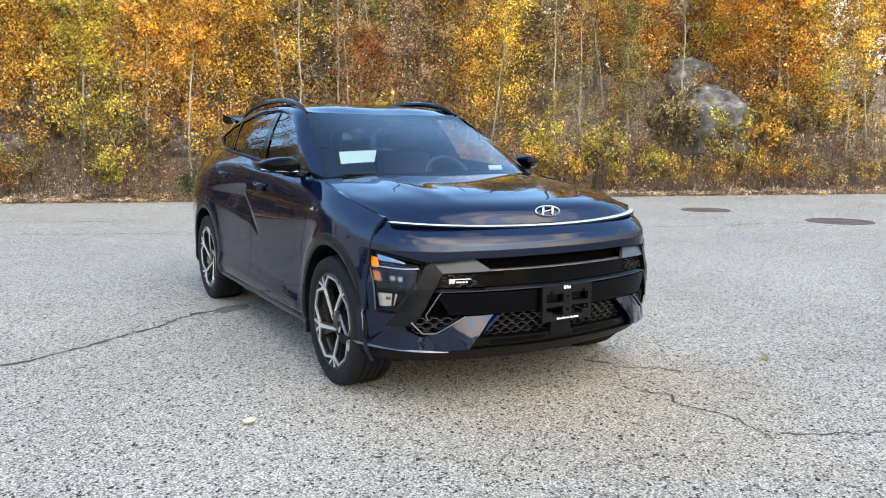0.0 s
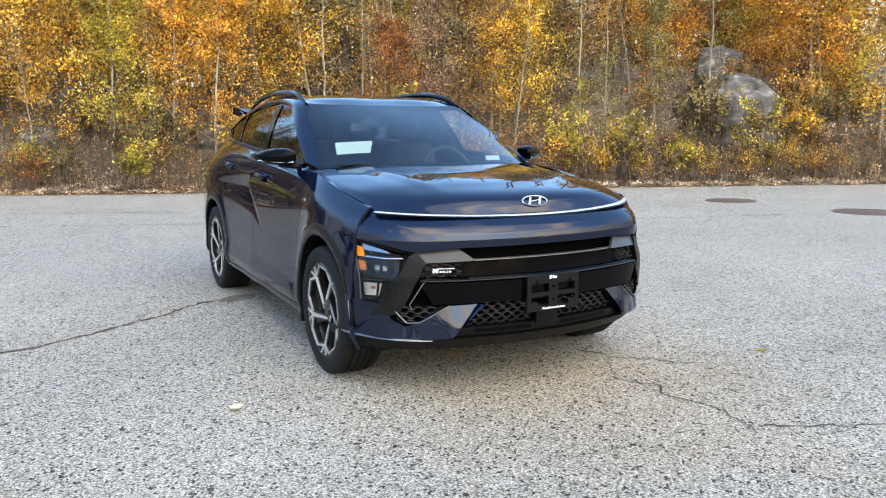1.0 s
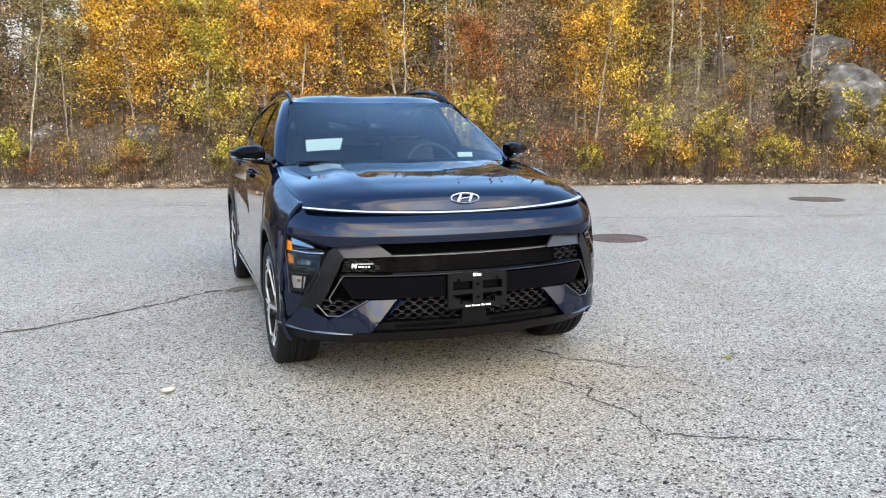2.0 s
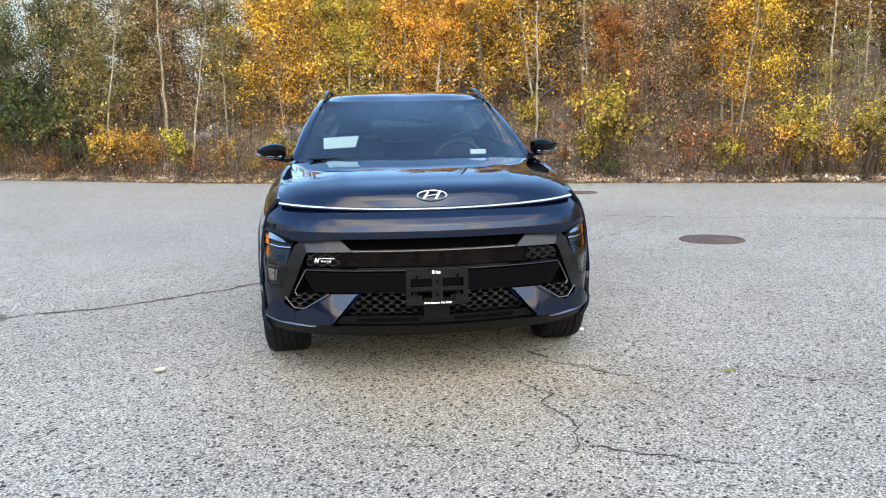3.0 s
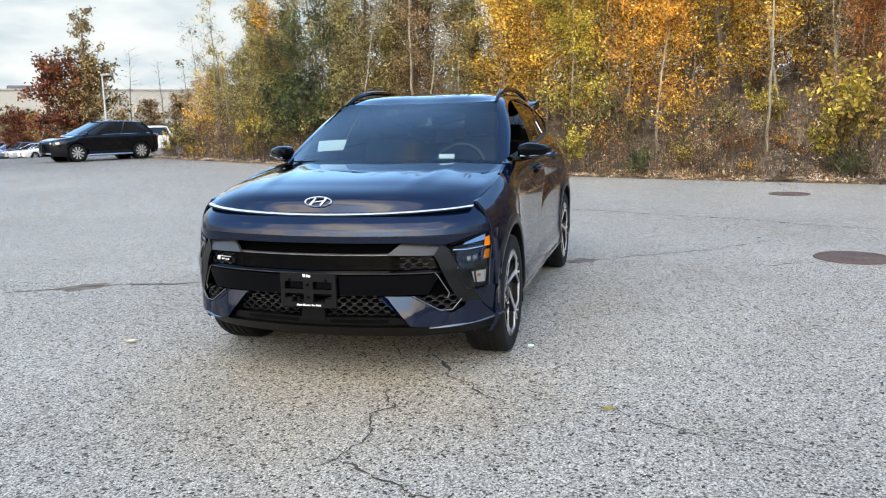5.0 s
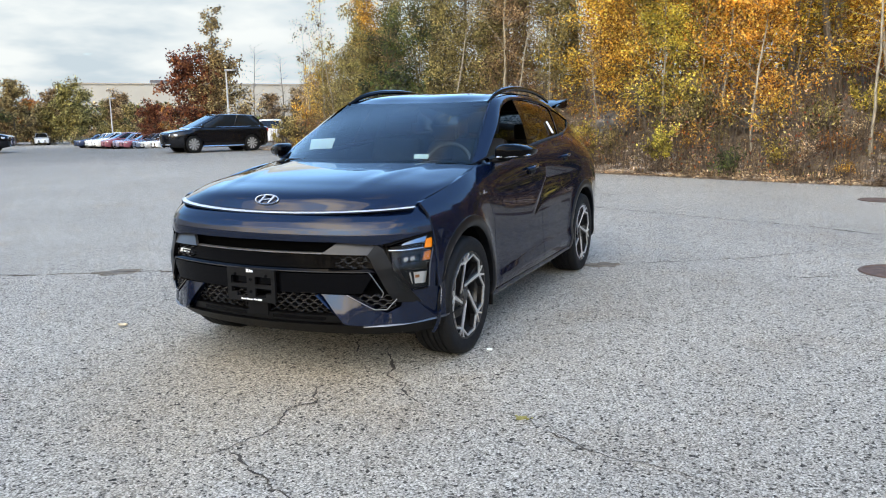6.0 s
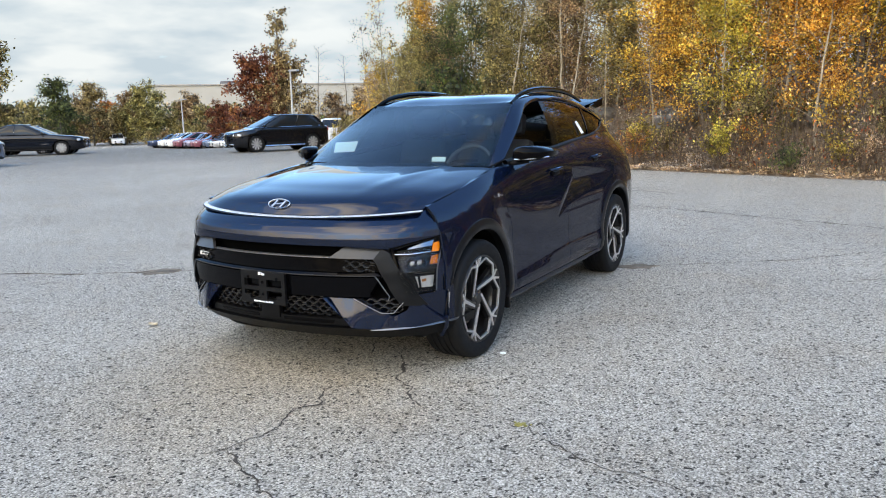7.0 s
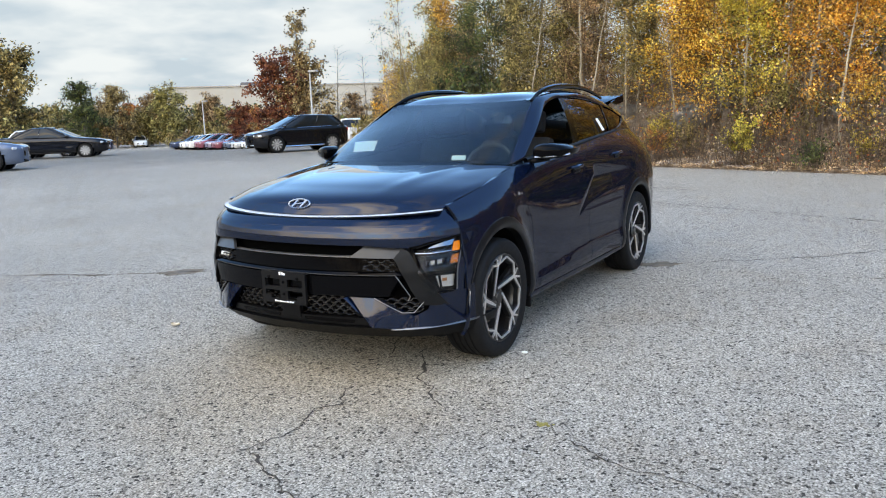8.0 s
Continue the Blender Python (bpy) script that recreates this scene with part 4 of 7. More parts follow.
for sd in (1, -1):
    if sd < 0:                                # the driver's window is wound down
        pane((-.72, -.70), (.12, .26), "front_window", SIDE_GLASS, car, sd, .010)
    pane((.22, .34), (1.02, 1.12), "rear_window_pane", TINT_GLASS, car, sd, .010)
    pane((1.07, 1.15), (1.58, 1.575), "quarter_glass", TINT_GLASS, car, sd, .010)
    pane((.11, .25), (.23, .35), "b_pillar", BLACK_GLOSS, car, sd, .002)
    pane((1.01, 1.11), (1.08, 1.16), "c_pillar_trim", BLACK_GLOSS, car, sd, .002)
    # roof frame over the windows and the screen pillar
    outer = A_EDGE[:-1] + ROOF_EDGE
    inner = [(side_x(y, z), y, z) for y, z in DLO_TOP]
    oc, ic = cr(outer, 60), cr(inner, 60)
    mid = (oc + ic) / 2
    mid[:, 0] += 0.012
    bm = add_grid(bmesh.new(), np.array([oc, oc * 0.6 + ic * 0.4 + np.array([0.012, 0, 0.004]), oc * .25 + ic * .75 + np.array([.01, 0, .002]), ic, ic - np.array([0.02, 0, 0.0])]), None, sd)
    part("roof_frame", bm, PAINT, car)
    # belt strip
    bc = cr([(side_x(y, z) + .001, y, z) for y, z in DLO_BOT[:-2]], 40)
    belt = np.stack([np.interp(bc[:, 1], ST, ROW_X[7]), bc[:, 1], np.interp(bc[:, 1], ST, ROW_Z[7])], 1)
    part("belt_strip", add_grid(bmesh.new(), np.array([belt + np.array([.003, 0, -.002]), belt * .4 + bc * .6 + np.array([.008, 0, 0]), bc, bc - np.array([.02, 0, 0])]), None, sd), BLACK_MATT, car)
    # mirror foot panel ahead of the window
    part("mirror_triangle", sheet([[(.792, -.88, 1.064), (.797, -.60, 1.09)], [(.742, -.85, 1.074), (.785, -.60, 1.118)]], 8, 4, sd), BLACK_GLOSS, car)
    # rear pillar
    part("rear_pillar", sheet([[(.53, 1.72, 1.412), (.61, 1.80, 1.29), (.60, 2.0, 1.14)], [(side_x(1.58, 1.325) + .002, 1.575, 1.328), (.68, 1.75, 1.25), (.66, 1.95, 1.17)],
                               [(side_x(1.42, 1.265) + .002, 1.42, 1.262), (.722, 1.6, 1.225), (.69, 1.83, 1.19)], [(.765, 1.12, 1.218), (.742, 1.36, 1.217), (.71, 1.7, 1.212)]], 14, 10, sd), PAINT, car)
    # roof rail
    part("roof_rail", tube([(sd * .575, -.16, 1.470), (sd * .566, .02, 1.530), (sd * .555, .30, 1.570), (sd * .55, .75, 1.578), (sd * .545, 1.1, 1.552), (sd * .54, 1.42, 1.490)], [.010, .018, .020, .020, .018, .010], 8, 40), BLACK_GLOSS, car)
    part("roof_ditch", tube([(sd * .52, -.14, 1.4765), (sd * .51, .35, 1.5435), (sd * .50, .85, 1.539)], .004, 6, 20), BLACK_MATT, car)
    # mirror
    mp = []
    for y, sc in ((-.742, .50), (-.728, .80), (-.700, .96), (-.65, 1.0), (-.60, 1.0), (-.565, .94)):
        ring = []
        for k in range(24):
            a = k * math.tau / 24
            ca, sa = math.cos(a), math.sin(a)
            x = .928 + sc * .104 * abs(ca) ** .55 * (1 if ca > 0 else -1)
            z = 1.142 + sc * .050 * abs(sa) ** .6 * (1 if sa > 0 else -1)
            if sa > 0:
                z -= .030 * max(0.0, (x - .90) / .13) ** 1.5
            else:
                z += .012 * (x - .928) / .104
            ring.append((sd * x, y + .80 * (x - .84), z))
        mp.append(ring)
    bm = bmesh.new()
    vs = [[bm.verts.new(p) for p in r] for r in mp]
    for r0, r1 in zip(vs, vs[1:]):
        for k in range(24):
            bm.faces.new([r0[k], r0[(k + 1) % 24], r1[(k + 1) % 24], r1[k]])
    bm.faces.new(vs[0])
    bm.faces.new(vs[-1])
    mir = part("side_mirror", bm, BLACK_GLOSS, car, "gloss black side mirror")
    part("mirror_arm", tube([(sd * .77, -.655, 1.078), (sd * .84, -.645, 1.082), (sd * .90, -.615, 1.094)], [.026, .022, .024], 8, 10, squash=.6), BLACK_MATT, mir)
    part("repeater", tube([(sd * .845, -.724, 1.108), (sd * .93, -.658, 1.109), (sd * 1.02, -.568, 1.118)], .0045, 6, 12), SILVER, mir)
    part("mirror_glass", block((.13, .004, .055), (sd * .925, -.495, 1.138), .001, Matrix.Rotation(radians(38.6 * sd), 4, "Z")), SILVER, mir)
    # handles
    for y, z, dr in ((-.02, 1.0, fd), (.87, 1.045, rd)):
        xx = .862
        h = part("door_handle", tube([(sd * (xx - .008), y - .10, z - .004), (sd * (xx + .018), y - .06, z), (sd * (xx + .022), y, z + .003), (sd * (xx + .018), y + .06, z + .006), (sd * (xx - .008), y + .10, z + .008)], [.010, .014, .015, .014, .010], 8, 20, squash=.8), PAINT, car)
        part("handle_recess", tube([(sd * (xx - .006), y - .05, z - .03), (sd * (xx - .002), y, z - .03), (sd * (xx - .006), y + .05, z - .028)], .016, 8, 8), BLACK_MATT, h)
    # fender badge
    bm = bmesh.new()
    for k, w in enumerate((.018, .007, .006, .006)):
        block((.004, w, .020 if k == 0 else .009), (sd * .896, -1.075 + k * .016, .918 - (0 if k == 0 else .004)), bm=bm)
    part("fender_badge", bm, SILVER, car, "small white badge")
    # mud flap
    part("mud_flap", block((.14, .02, .15), (sd * .83, -.935, .27), .006), BLACK_MATT, car)
# wing over the rear window
bm = sheet([whole([(0, 1.70, 1.468), (.3, 1.68, 1.462), (.50, 1.64, 1.45)]), whole([(0, 1.86, 1.500), (.3, 1.84, 1.498), (.56, 1.80, 1.495)]), whole([(0, 2.0, 1.525), (.3, 1.98, 1.522), (.57, 1.93, 1.512)]),
            whole([(0, 1.99, 1.505), (.3, 1.97, 1.502), (.56, 1.92, 1.493)]), whole([(0, 1.72, 1.442), (.3, 1.70, 1.437), (.50, 1.66, 1.425)])], 30, 20)
wing = part("roof_spoiler", bm, BLACK_GLOSS, car)
for sd in (1, -1):
    part("spoiler_fin", sheet([[(.56, 1.66, 1.455), (.575, 1.95, 1.525)], [(.57, 1.76, 1.43), (.585, 1.93, 1.455)]], 8, 6, sd, (-.015 * sd, 0, 0)), BLACK_GLOSS, wing)
    part("tail_lamp", block((.05, .10, .10), (sd * .80, 1.98, .70), .015), plain("red_lens", (0.25, 0.01, 0.01), 0.2), car)

# wipers
for pts in ([(-.66, -.925, 1.092), (-.35, -1.045, 1.097), (-.05, -1.09, 1.099)], [(-.10, -1.09, 1.099), (.25, -1.062, 1.098), (.52, -.975, 1.096)]):
    part("wiper", tube(pts, .0055, 6, 16), BLACK_MATT, car)

# ---- cabin ----
part("dashboard", sheet([whole([(0, -1.06, 1.06), (.5, -.98, 1.05), (.72, -.82, 1.04)]), whole([(0, -.75, 1.075), (.5, -.70, 1.07), (.72, -.62, 1.06)]), whole([(0, -.55, 1.02), (.5, -.53, 1.02), (.72, -.5, 1.02)]),
                         whole([(0, -.52, .8), (.5, -.5, .8), (.72, -.5, .8)])], 24, 14), CABIN, car)
part("cabin_floor", block((1.5, 2.9, .06), (0, .45, .42), .01), CABIN, car)
part("headliner", sheet([whole([(x * .97, y, z - .035) for x, y, z in c]) for c in ROOF], 20, 16), CABIN, car)
for sd in (1, -1):
    part("door_card", sheet([[(.80, -.85, .45), (.80, .5, .45), (.78, 1.6, .45)], [(.80, -.85, 1.0), (.79, .5, 1.08), (.73, 1.6, 1.17)]], 10, 4, sd), CABIN, car)
sw = bmesh.new()
n, mm = 36, 8
for i in range(n):
    a = i * math.tau / n
    for k in range(mm):
        b = k * math.tau / mm
        r = .182 + .015 * math.cos(b)
        sw.verts.new((r * math.cos(a), r * math.sin(a), .015 * math.sin(b)))
sw.verts.ensure_lookup_table()
for i in range(n):
    for k in range(mm):
        sw.faces.new([sw.verts[i * mm + k], sw.verts[(i + 1) % n * mm + k], sw.verts[(i + 1) % n * mm + (k + 1) % mm], sw.verts[i * mm + (k + 1) % mm]])
block((.32, .06, .03), bm=sw, bevel=.008)
block((.05, .17, .03), (0, -.09, 0), bm=sw, bevel=.008)
bmesh.ops.transform(sw, matrix=Matrix.Translation((.36, -.42, 1.01)) @ Matrix.Rotation(radians(65), 4, "X"), verts=sw.verts[:])
part("steering_wheel", sw, plain("wheel_leather", (0.03, 0.03, 0.032), 0.5), car)


def seat_back(x, y, w, h, lean=16):
    bm = block((w, .13, h), (0, 0, h / 2), .05)
    for v in bm.verts:
        v.co.x *= 1 - .18 * (v.co.z / h) ** 2
    bmesh.ops.transform(bm, matrix=Matrix.Translation((x, y, .62)) @ Matrix.Rotation(radians(-lean), 4, "X"), verts=bm.verts[:])
    return bm


for x in (.36, -.36):
    s = part("front_seat", seat_back(x, .10, .50, .60), SEAT_CLOTH, car)
    part("seat_cushion", block((.50, .52, .14), (x, -.14, .62), .05), SEAT_CLOTH, s)
    part("headrest", block((.25, .09, .17), (x, .30, 1.315), .035, Matrix.Rotation(radians(-14), 4, "X")), SEAT_CLOTH, s)
s = part("rear_seat", seat_back(0, 1.02, 1.24, .56, 22), SEAT_CLOTH, car)
for x in (.40, -.40):
    part("headrest", block((.24, .08, .14), (x, 1.27, 1.23), .03), SEAT_CLOTH, s)
part("rear_view_mirror", block((.23, .03, .065), (0, -.36, 1.36), .012), CABIN, car)
part("sensor_housing", block((.16, .12, .05), (0, -.30, 1.405), .015, Matrix.Rotation(radians(20), 4, "X")), CABIN, car)

# wheels


def wheel_mesh():
    """Tyre, rim and disc, outer face towards +x, centre at the origin."""
    prof = [(.250, -.105), (.275, -.112), (.315, -.116), (.334, -.108), (.3435, -.085)]
    for g in (-.055, -.018, .018, .055):
        prof += [(.345, g - .006), (.338, g - .004), (.338, g + .004), (.345, g + .006)]
    prof += [(.3435, .085), (.334, .108), (.315, .116), (.275, .112), (.252, .105), (.248, .098)]
    tyre = lathe(prof, 72)
    rim = lathe([(.250, -.10), (.232, -.09), (.215, -.02), (.212, .03), (.232, .085), (.247, .098), (.2535, .104), (.250, .108), (.244, .104)], 64)
    lip = lathe([(.2555, .1055), (.2525, .1095), (.2455, .1085), (.2435, .1035)], 72)
    disc = lathe([(.05, .012), (.155, .012), (.155, -.008), (.05, -.008)], 48, closed=True)
    return tyre, rim, lip, disc


tyre_bm, rim_bm, lip_bm, disc_bm = wheel_mesh()
TYRE_ME, RIM_ME, LIP_ME, DISC_ME = mesh_of("tyre", tyre_bm, 50), mesh_of("rim", rim_bm), mesh_of("rim_lip", lip_bm), mesh_of("brake_disc", disc_bm)
for me, mt in ((TYRE_ME, TYRE), (RIM_ME, RIM_DARK), (LIP_ME, RIM_DARK), (DISC_ME, DISC)):
    me.materials.append(mt)


def polar(r, deg):
    return (r * math.cos(radians(deg)), r * math.sin(radians(deg)))


def face_put(u, v, d):
    r = math.hypot(u, v)
    return (.072 + .034 * min(1.0, r / .24) ** 1.5 + d, u, v)


def bar(p, q, w0, w1):
    """The outline of a bar from p to q, w0 wide at its start and w1 at its end."""
    d = np.array(q) - np.array(p)
    nrm = np.array([-d[1], d[0]]) / np.linalg.norm(d)
    return [tuple(np.array(p) - nrm * w0 / 2), tuple(np.array(q) - nrm * w1 / 2), tuple(np.array(q) + nrm * w1 / 2), tuple(np.array(p) + nrm * w0 / 2)]


def spoke(material_face):
    """One spoke: a blade set off from the hub's centre, two prongs at the rim, and the bent arm that runs on to the next spoke."""
    blade = (polar(.052, 62), polar(.200, 2))
    arm = [polar(r, a) for r, a in ((.196, 0), (.236, 22), (.238, 48), (.200, 70))]
    bm = bmesh.new()
    if material_face:
        slab(bar(*blade, .013, .021), .005, -.004, face_put, bm)
        slab(bar(polar(.192, 2), polar(.246, -7), .015, .011), .0055, -.004, face_put, bm)
        slab(bar(polar(.192, 2), polar(.246, 8), .013, .010), .0045, -.004, face_put, bm)
        for (p, q), w0, w1 in zip(zip(arm, arm[1:]), (.017, .010, .009), (.010, .009, .013)):
            slab(bar(p, q, w0, w1), .004, -.004, face_put, bm)
        return bm
    slab(bar(*blade, .034, .044), 0, -.032, face_put, bm)
    slab(bar(polar(.185, 0), polar(.248, 0), .044, .052), -.001, -.030, face_put, bm)
    for p, q in zip(arm, arm[1:]):
        slab(bar(p, q, .026, .026), -.002, -.030, face_put, bm)
    slab(bar(polar(.075, 30), polar(.225, 14), .016, .022), -.012, -.04, face_put, bm)
    return bm


SPOKE_F, SPOKE_D = mesh_of("spoke_face", spoke(True), 20), mesh_of("spoke", spoke(False), 20)
SPOKE_F.materials.append(RIM_FACE)
SPOKE_D.materials.append(RIM_DARK)
hub = lathe([(.0005, .088), (.030, .087), (.034, .080), (.062, .074), (.066, .04)], 32)
HUB = mesh_of("hub_cap", hub)
HUB.materials.append(RIM_DARK)
nut = lathe([(.0005, .086), (.008, .085), (.0095, .070)], 8)
NUT = mesh_of("wheel_nut", nut)
NUT.materials.append(DISC)
for sd in (1, -1):
    for k, wy in enumerate((-WHEEL_Y, WHEEL_Y)):
        base = new("wheel")
        base.parent = car
        base.empty_display_size = .1
        ang = (26, 62, 52, 8)[k + (0 if sd > 0 else 2)]
        base.matrix_local = Matrix.Translation((sd * .793, wy, WHEEL_Z)) @ (Matrix.Rotation(math.pi, 4, "Z") if sd < 0 else Matrix()) @ Matrix.Rotation(radians(ang), 4, "X")
        part("tyre", TYRE_ME, None, base)
        part("rim", RIM_ME, None, base)
        part("rim_lip", LIP_ME, None, base)
        part("brake_disc", DISC_ME, None, base)
        part("hub_cap", HUB, None, base)
        for s in range(5):
            for nm, me in (("spoke", SPOKE_D), ("spoke_face", SPOKE_F)):
                o = part(nm, me, None, base)
                o.matrix_local = Matrix.Rotation(radians(72 * s), 4, "X")
            o = part("wheel_nut", NUT, None, base)
            o.matrix_local = Matrix.Rotation(radians(72 * s + 36), 4, "X") @ Matrix.Translation((0, .046, 0))
        part("calliper", block((.07, .09, .16), (-.01, -.14, .02), .015), DISC, base)

# paper behind the windscreen, a tag on the dash, a sticker in the rear side window
paper = part("price_sheet", sheet([[(-.575, -.722, 1.148), (-.46, -.745, 1.156), (-.37, -.755, 1.158)], [(-.575, -.692, 1.220), (-.46, -.718, 1.226), (-.345, -.735, 1.230)]], 8, 4, 1, (0, .001, 0)), PAPER, car, "white price sheet behind the windscreen")
part("dash_tag", block((.10, .006, .032), (.41, -.925, 1.118), .001, Matrix.Rotation(radians(-30), 4, "X")), PAPER, car, "small white tag on the dash")
part("window_sticker", sheet([[(side_x(.80, 1.21) + .002, .80, 1.225), (side_x(.86, 1.21) + .002, .86, 1.23)], [(side_x(.76, 1.32) + .002, .77, 1.32), (side_x(.8, 1.32) + .002, .82, 1.325)]], 3, 3, 1, (.001, 0, 0)), PAPER, car, "white sticker")

# ---- other cars on the lot ----
def far_wheel():
    bm = lathe([(.20, -.09), (.27, -.10), (.325, -.08), (.335, 0), (.325, .08), (.27, .10), (.245, .095)], 28)
    rim = lathe([(.245, .092), (.236, .094), (.228, .06), (.05, .045), (.0005, .05)], 28)
    fc = bmesh.new()
    for k in range(10):
        a = 36 * k
        slab([polar(.03, a - 20), polar(.232, a - 6), polar(.232, a + 6), polar(.03, a + 20)], .090, .06, lambda u, v, d: (d, u, v), fc)
    return mesh_of("tyre", bm), mesh_of("rim", rim), mesh_of("spokes", fc)


FW_TYRE, FW_RIM, FW_SPOKE = far_wheel()
FW_TYRE.materials.append(TYRE)
FW_RIM.materials.append(RIM_DARK)
FW_SPOKE.materials.append(plain("bright_alloy", (0.72, 0.72, 0.74), 0.35, metal=0.6))
FAR_GLASS = plain("dark_car_glass", (0.010, 0.012, 0.014), 0.05, ior=1.4)
LAMP_WHITE = plain("clear_lamp", (0.55, 0.57, 0.60), 0.15, coat=1.0)
LAMP_RED = plain("red_lamp", (0.30, 0.012, 0.012), 0.2, coat=1.0)


def parked_car(style, lacquer, label, m, group="parked cars"):
    """A car with nose towards -y. style: length, width, height, belt, bonnet end, roof front, roof rear, tail top."""
    L, W, H, belt, cowl, rf, rr, tail = style
    h, w = L / 2, W / 2
    c = thing("parked_car", label, "car", m, group)
    wb = L * .295
    st = [-h, -h + .07, -h + .40, -wb, cowl, 0.2, wb, h - .38, h - .07, h]
    up = (belt - 1.0) * .7                            # taller cars carry the nose higher
    big = 1.10 if H > 1.6 else 1.0                     # and stand on larger wheels
    wr, cut = .335 * big, .385 * big

    def line(fx, zs):
        return [(w * f, y, z) for f, y, z in zip(fx, st, zs)]

    curves = [line([.44, .66, .84, .90, .90, .90, .90, .86, .70, .50], [.33, .27, .23, .22, .22, .22, .22, .25, .32, .38]),
              line([.50, .72, .92, .985, .985, .985, .985, .94, .78, .58], [.44, .38, .35, .35, .35, .35, .35, .37, .44, .50]),
              line([.52, .75, .94, 1.0, .985, .985, 1.0, .955, .80, .60], [.60 + up * .6, .60 + up * .5, .61 + up * .4, .62, .62, .62, .64, .66, .68, .68]),
              line([.50, .72, .92, .985, .975, .975, .985, .94, .78, .60], [.70 + up, .74 + up, .80 + up, belt - .15, belt - .10, belt - .07, belt - .05, belt - .03, tail - .09, tail - .10]),
              line([.42, .64, .82, .88, .89, .89, .88, .84, .70, .52], [.75 + up, .80 + up, .88 + up, belt - .06, belt - .01, belt, belt + .02, tail, tail - .02, tail - .04]),
              line([0, 0, 0, 0, 0, 0, 0, 0, 0, 0], [.77 + up, .83 + up, .91 + up, belt - .02, belt + .03, belt, belt, tail + .02, tail + .01, tail])]
    g = loft(curves, 60, 24)
    bm = bmesh.new()
    for sd in (1, -1):
        add_grid(bm, g, lambda p: not any(math.hypot(p[1] - wy, p[2] - wr) < cut for wy in (-wb, wb)), sd)
        rows = [g[:, 0], np.stack([g[:, 0, 0] * 0, g[:, 0, 1] - .05, g[:, 0, 2]], 1)]
        add_grid(bm, np.array(rows), None, sd)
        rows = [g[:, -1], np.stack([g[:, -1, 0] * 0, g[:, -1, 1] + .03, g[:, -1, 2]], 1)]
        add_grid(bm, np.array(rows), None, sd)
    bmesh.ops.remove_doubles(bm, verts=bm.verts[:], dist=.002)
    part("body", bm, lacquer, c)
    # cabin: glass all round, roof and pillars
    by0, by1 = cowl, min(h - .14, rr + (.95 if H < 1.5 else .5))

    def ring(t):
        wt, y0, y1 = .88 - .17 * t ** 1.3, by0 + (rf - by0) * t, by1 + (rr - by1) * t ** 1.25
        z = belt + .01 + (H - .03 - belt) * t
        q = [(0, y0 - .06), (w * wt * .75, y0), (w * wt, y0 + .22), (w * wt, (y0 + y1) / 2), (w * wt, y1 - .22), (w * wt * .8, y1), (0, y1 + .04)]
        return [(x, y, z) for x, y in q]

    gg = loft([ring(0), ring(.35), ring(.7), ring(1)], 40, 8)
    for i in range(8):                                # the roof line arches from screen to tail
        mid_ = (by0 + by1) / 2
        gg[i, :, 2] -= (i / 7) * .10 * np.clip((gg[i, :, 1] - mid_) / (by1 - mid_), 0, 1) ** 2
        gg[i, :, 2] -= (i / 7) * .03 * np.clip((mid_ - gg[i, :, 1]) / (mid_ - by0), 0, 1) ** 2
    bm = bmesh.new()
    for sd in (1, -1):
        add_grid(bm, gg, None, sd)
    part("glasshouse", bm, FAR_GLASS, c)
    top = gg[-1]
    bm = bmesh.new()
    for sd in (1, -1):
        add_grid(bm, np.array([top, top * [.93, 1, 1] + [0, 0, .035], top * [.5, 1, 1] + [0, 0, .06], top * [0, 1, 1] + [0, 0, .065]]), None, sd)
    part("roof", bm, lacquer, c)
    for sd in (1, -1):
        for j, r in ((9, .03), (20, .025), (30, .05)):
            part("pillar", tube([(sd * (gg[i, j, 0] + .004), gg[i, j, 1], gg[i, j, 2]) for i in range(8)], r, 6), lacquer, c)
        part("sill_trim", tube([(sd * w * .985, -wb + .42, .27), (sd * w * .985, wb - .42, .27)], .035, 6), SILVER if "chrome" in label else BLACK_MATT, c)
        part("headlight", block((.40, .20, .10), (sd * w * .70, -h + .20, .72 + up), .035, Matrix.Rotation(radians(38 * sd), 4, "Z")), LAMP_WHITE, c)
        part("tail_lamp", block((.22, .12, .16), (sd * w * .72, h - .10, tail - .14), .03), LAMP_RED, c)
        part("side_mirror", block((.16, .09, .11), (sd * (w + .05), cowl + .28, belt + .07), .03), lacquer, c)
        for y in (-.05, .85):
            part("door_handle", block((.02, .18, .025), (sd * w * .985, y, belt - .13), .006), lacquer, c)
    part("belt_line", tube([(w * .905, cowl + .1, belt + .02), (w * .905, .3, belt + .02), (w * .90, min(h - .5, rr + .2), belt + .04)], .012, 5), SILVER if "chrome" in label else BLACK_MATT, c)
    part("belt_line", tube([(-w * .905, cowl + .1, belt + .02), (-w * .905, .3, belt + .02), (-w * .90, min(h - .5, rr + .2), belt + .04)], .012, 5), SILVER if "chrome" in label else BLACK_MATT, c)
    part("grille", block((W * .50, .10, .20), (0, -h + .03, .56 + up * .6), .03), BLACK_GLOSS, c)
    part("bumper_guard", block((W * .58, .12, .06), (0, -h + .03, .36), .025), SILVER if "chrome" in label else BLACK_MATT, c)
    part("rear_plate", block((.34, .02, .12), (0, h + .02, .72), .006), PAPER, c)
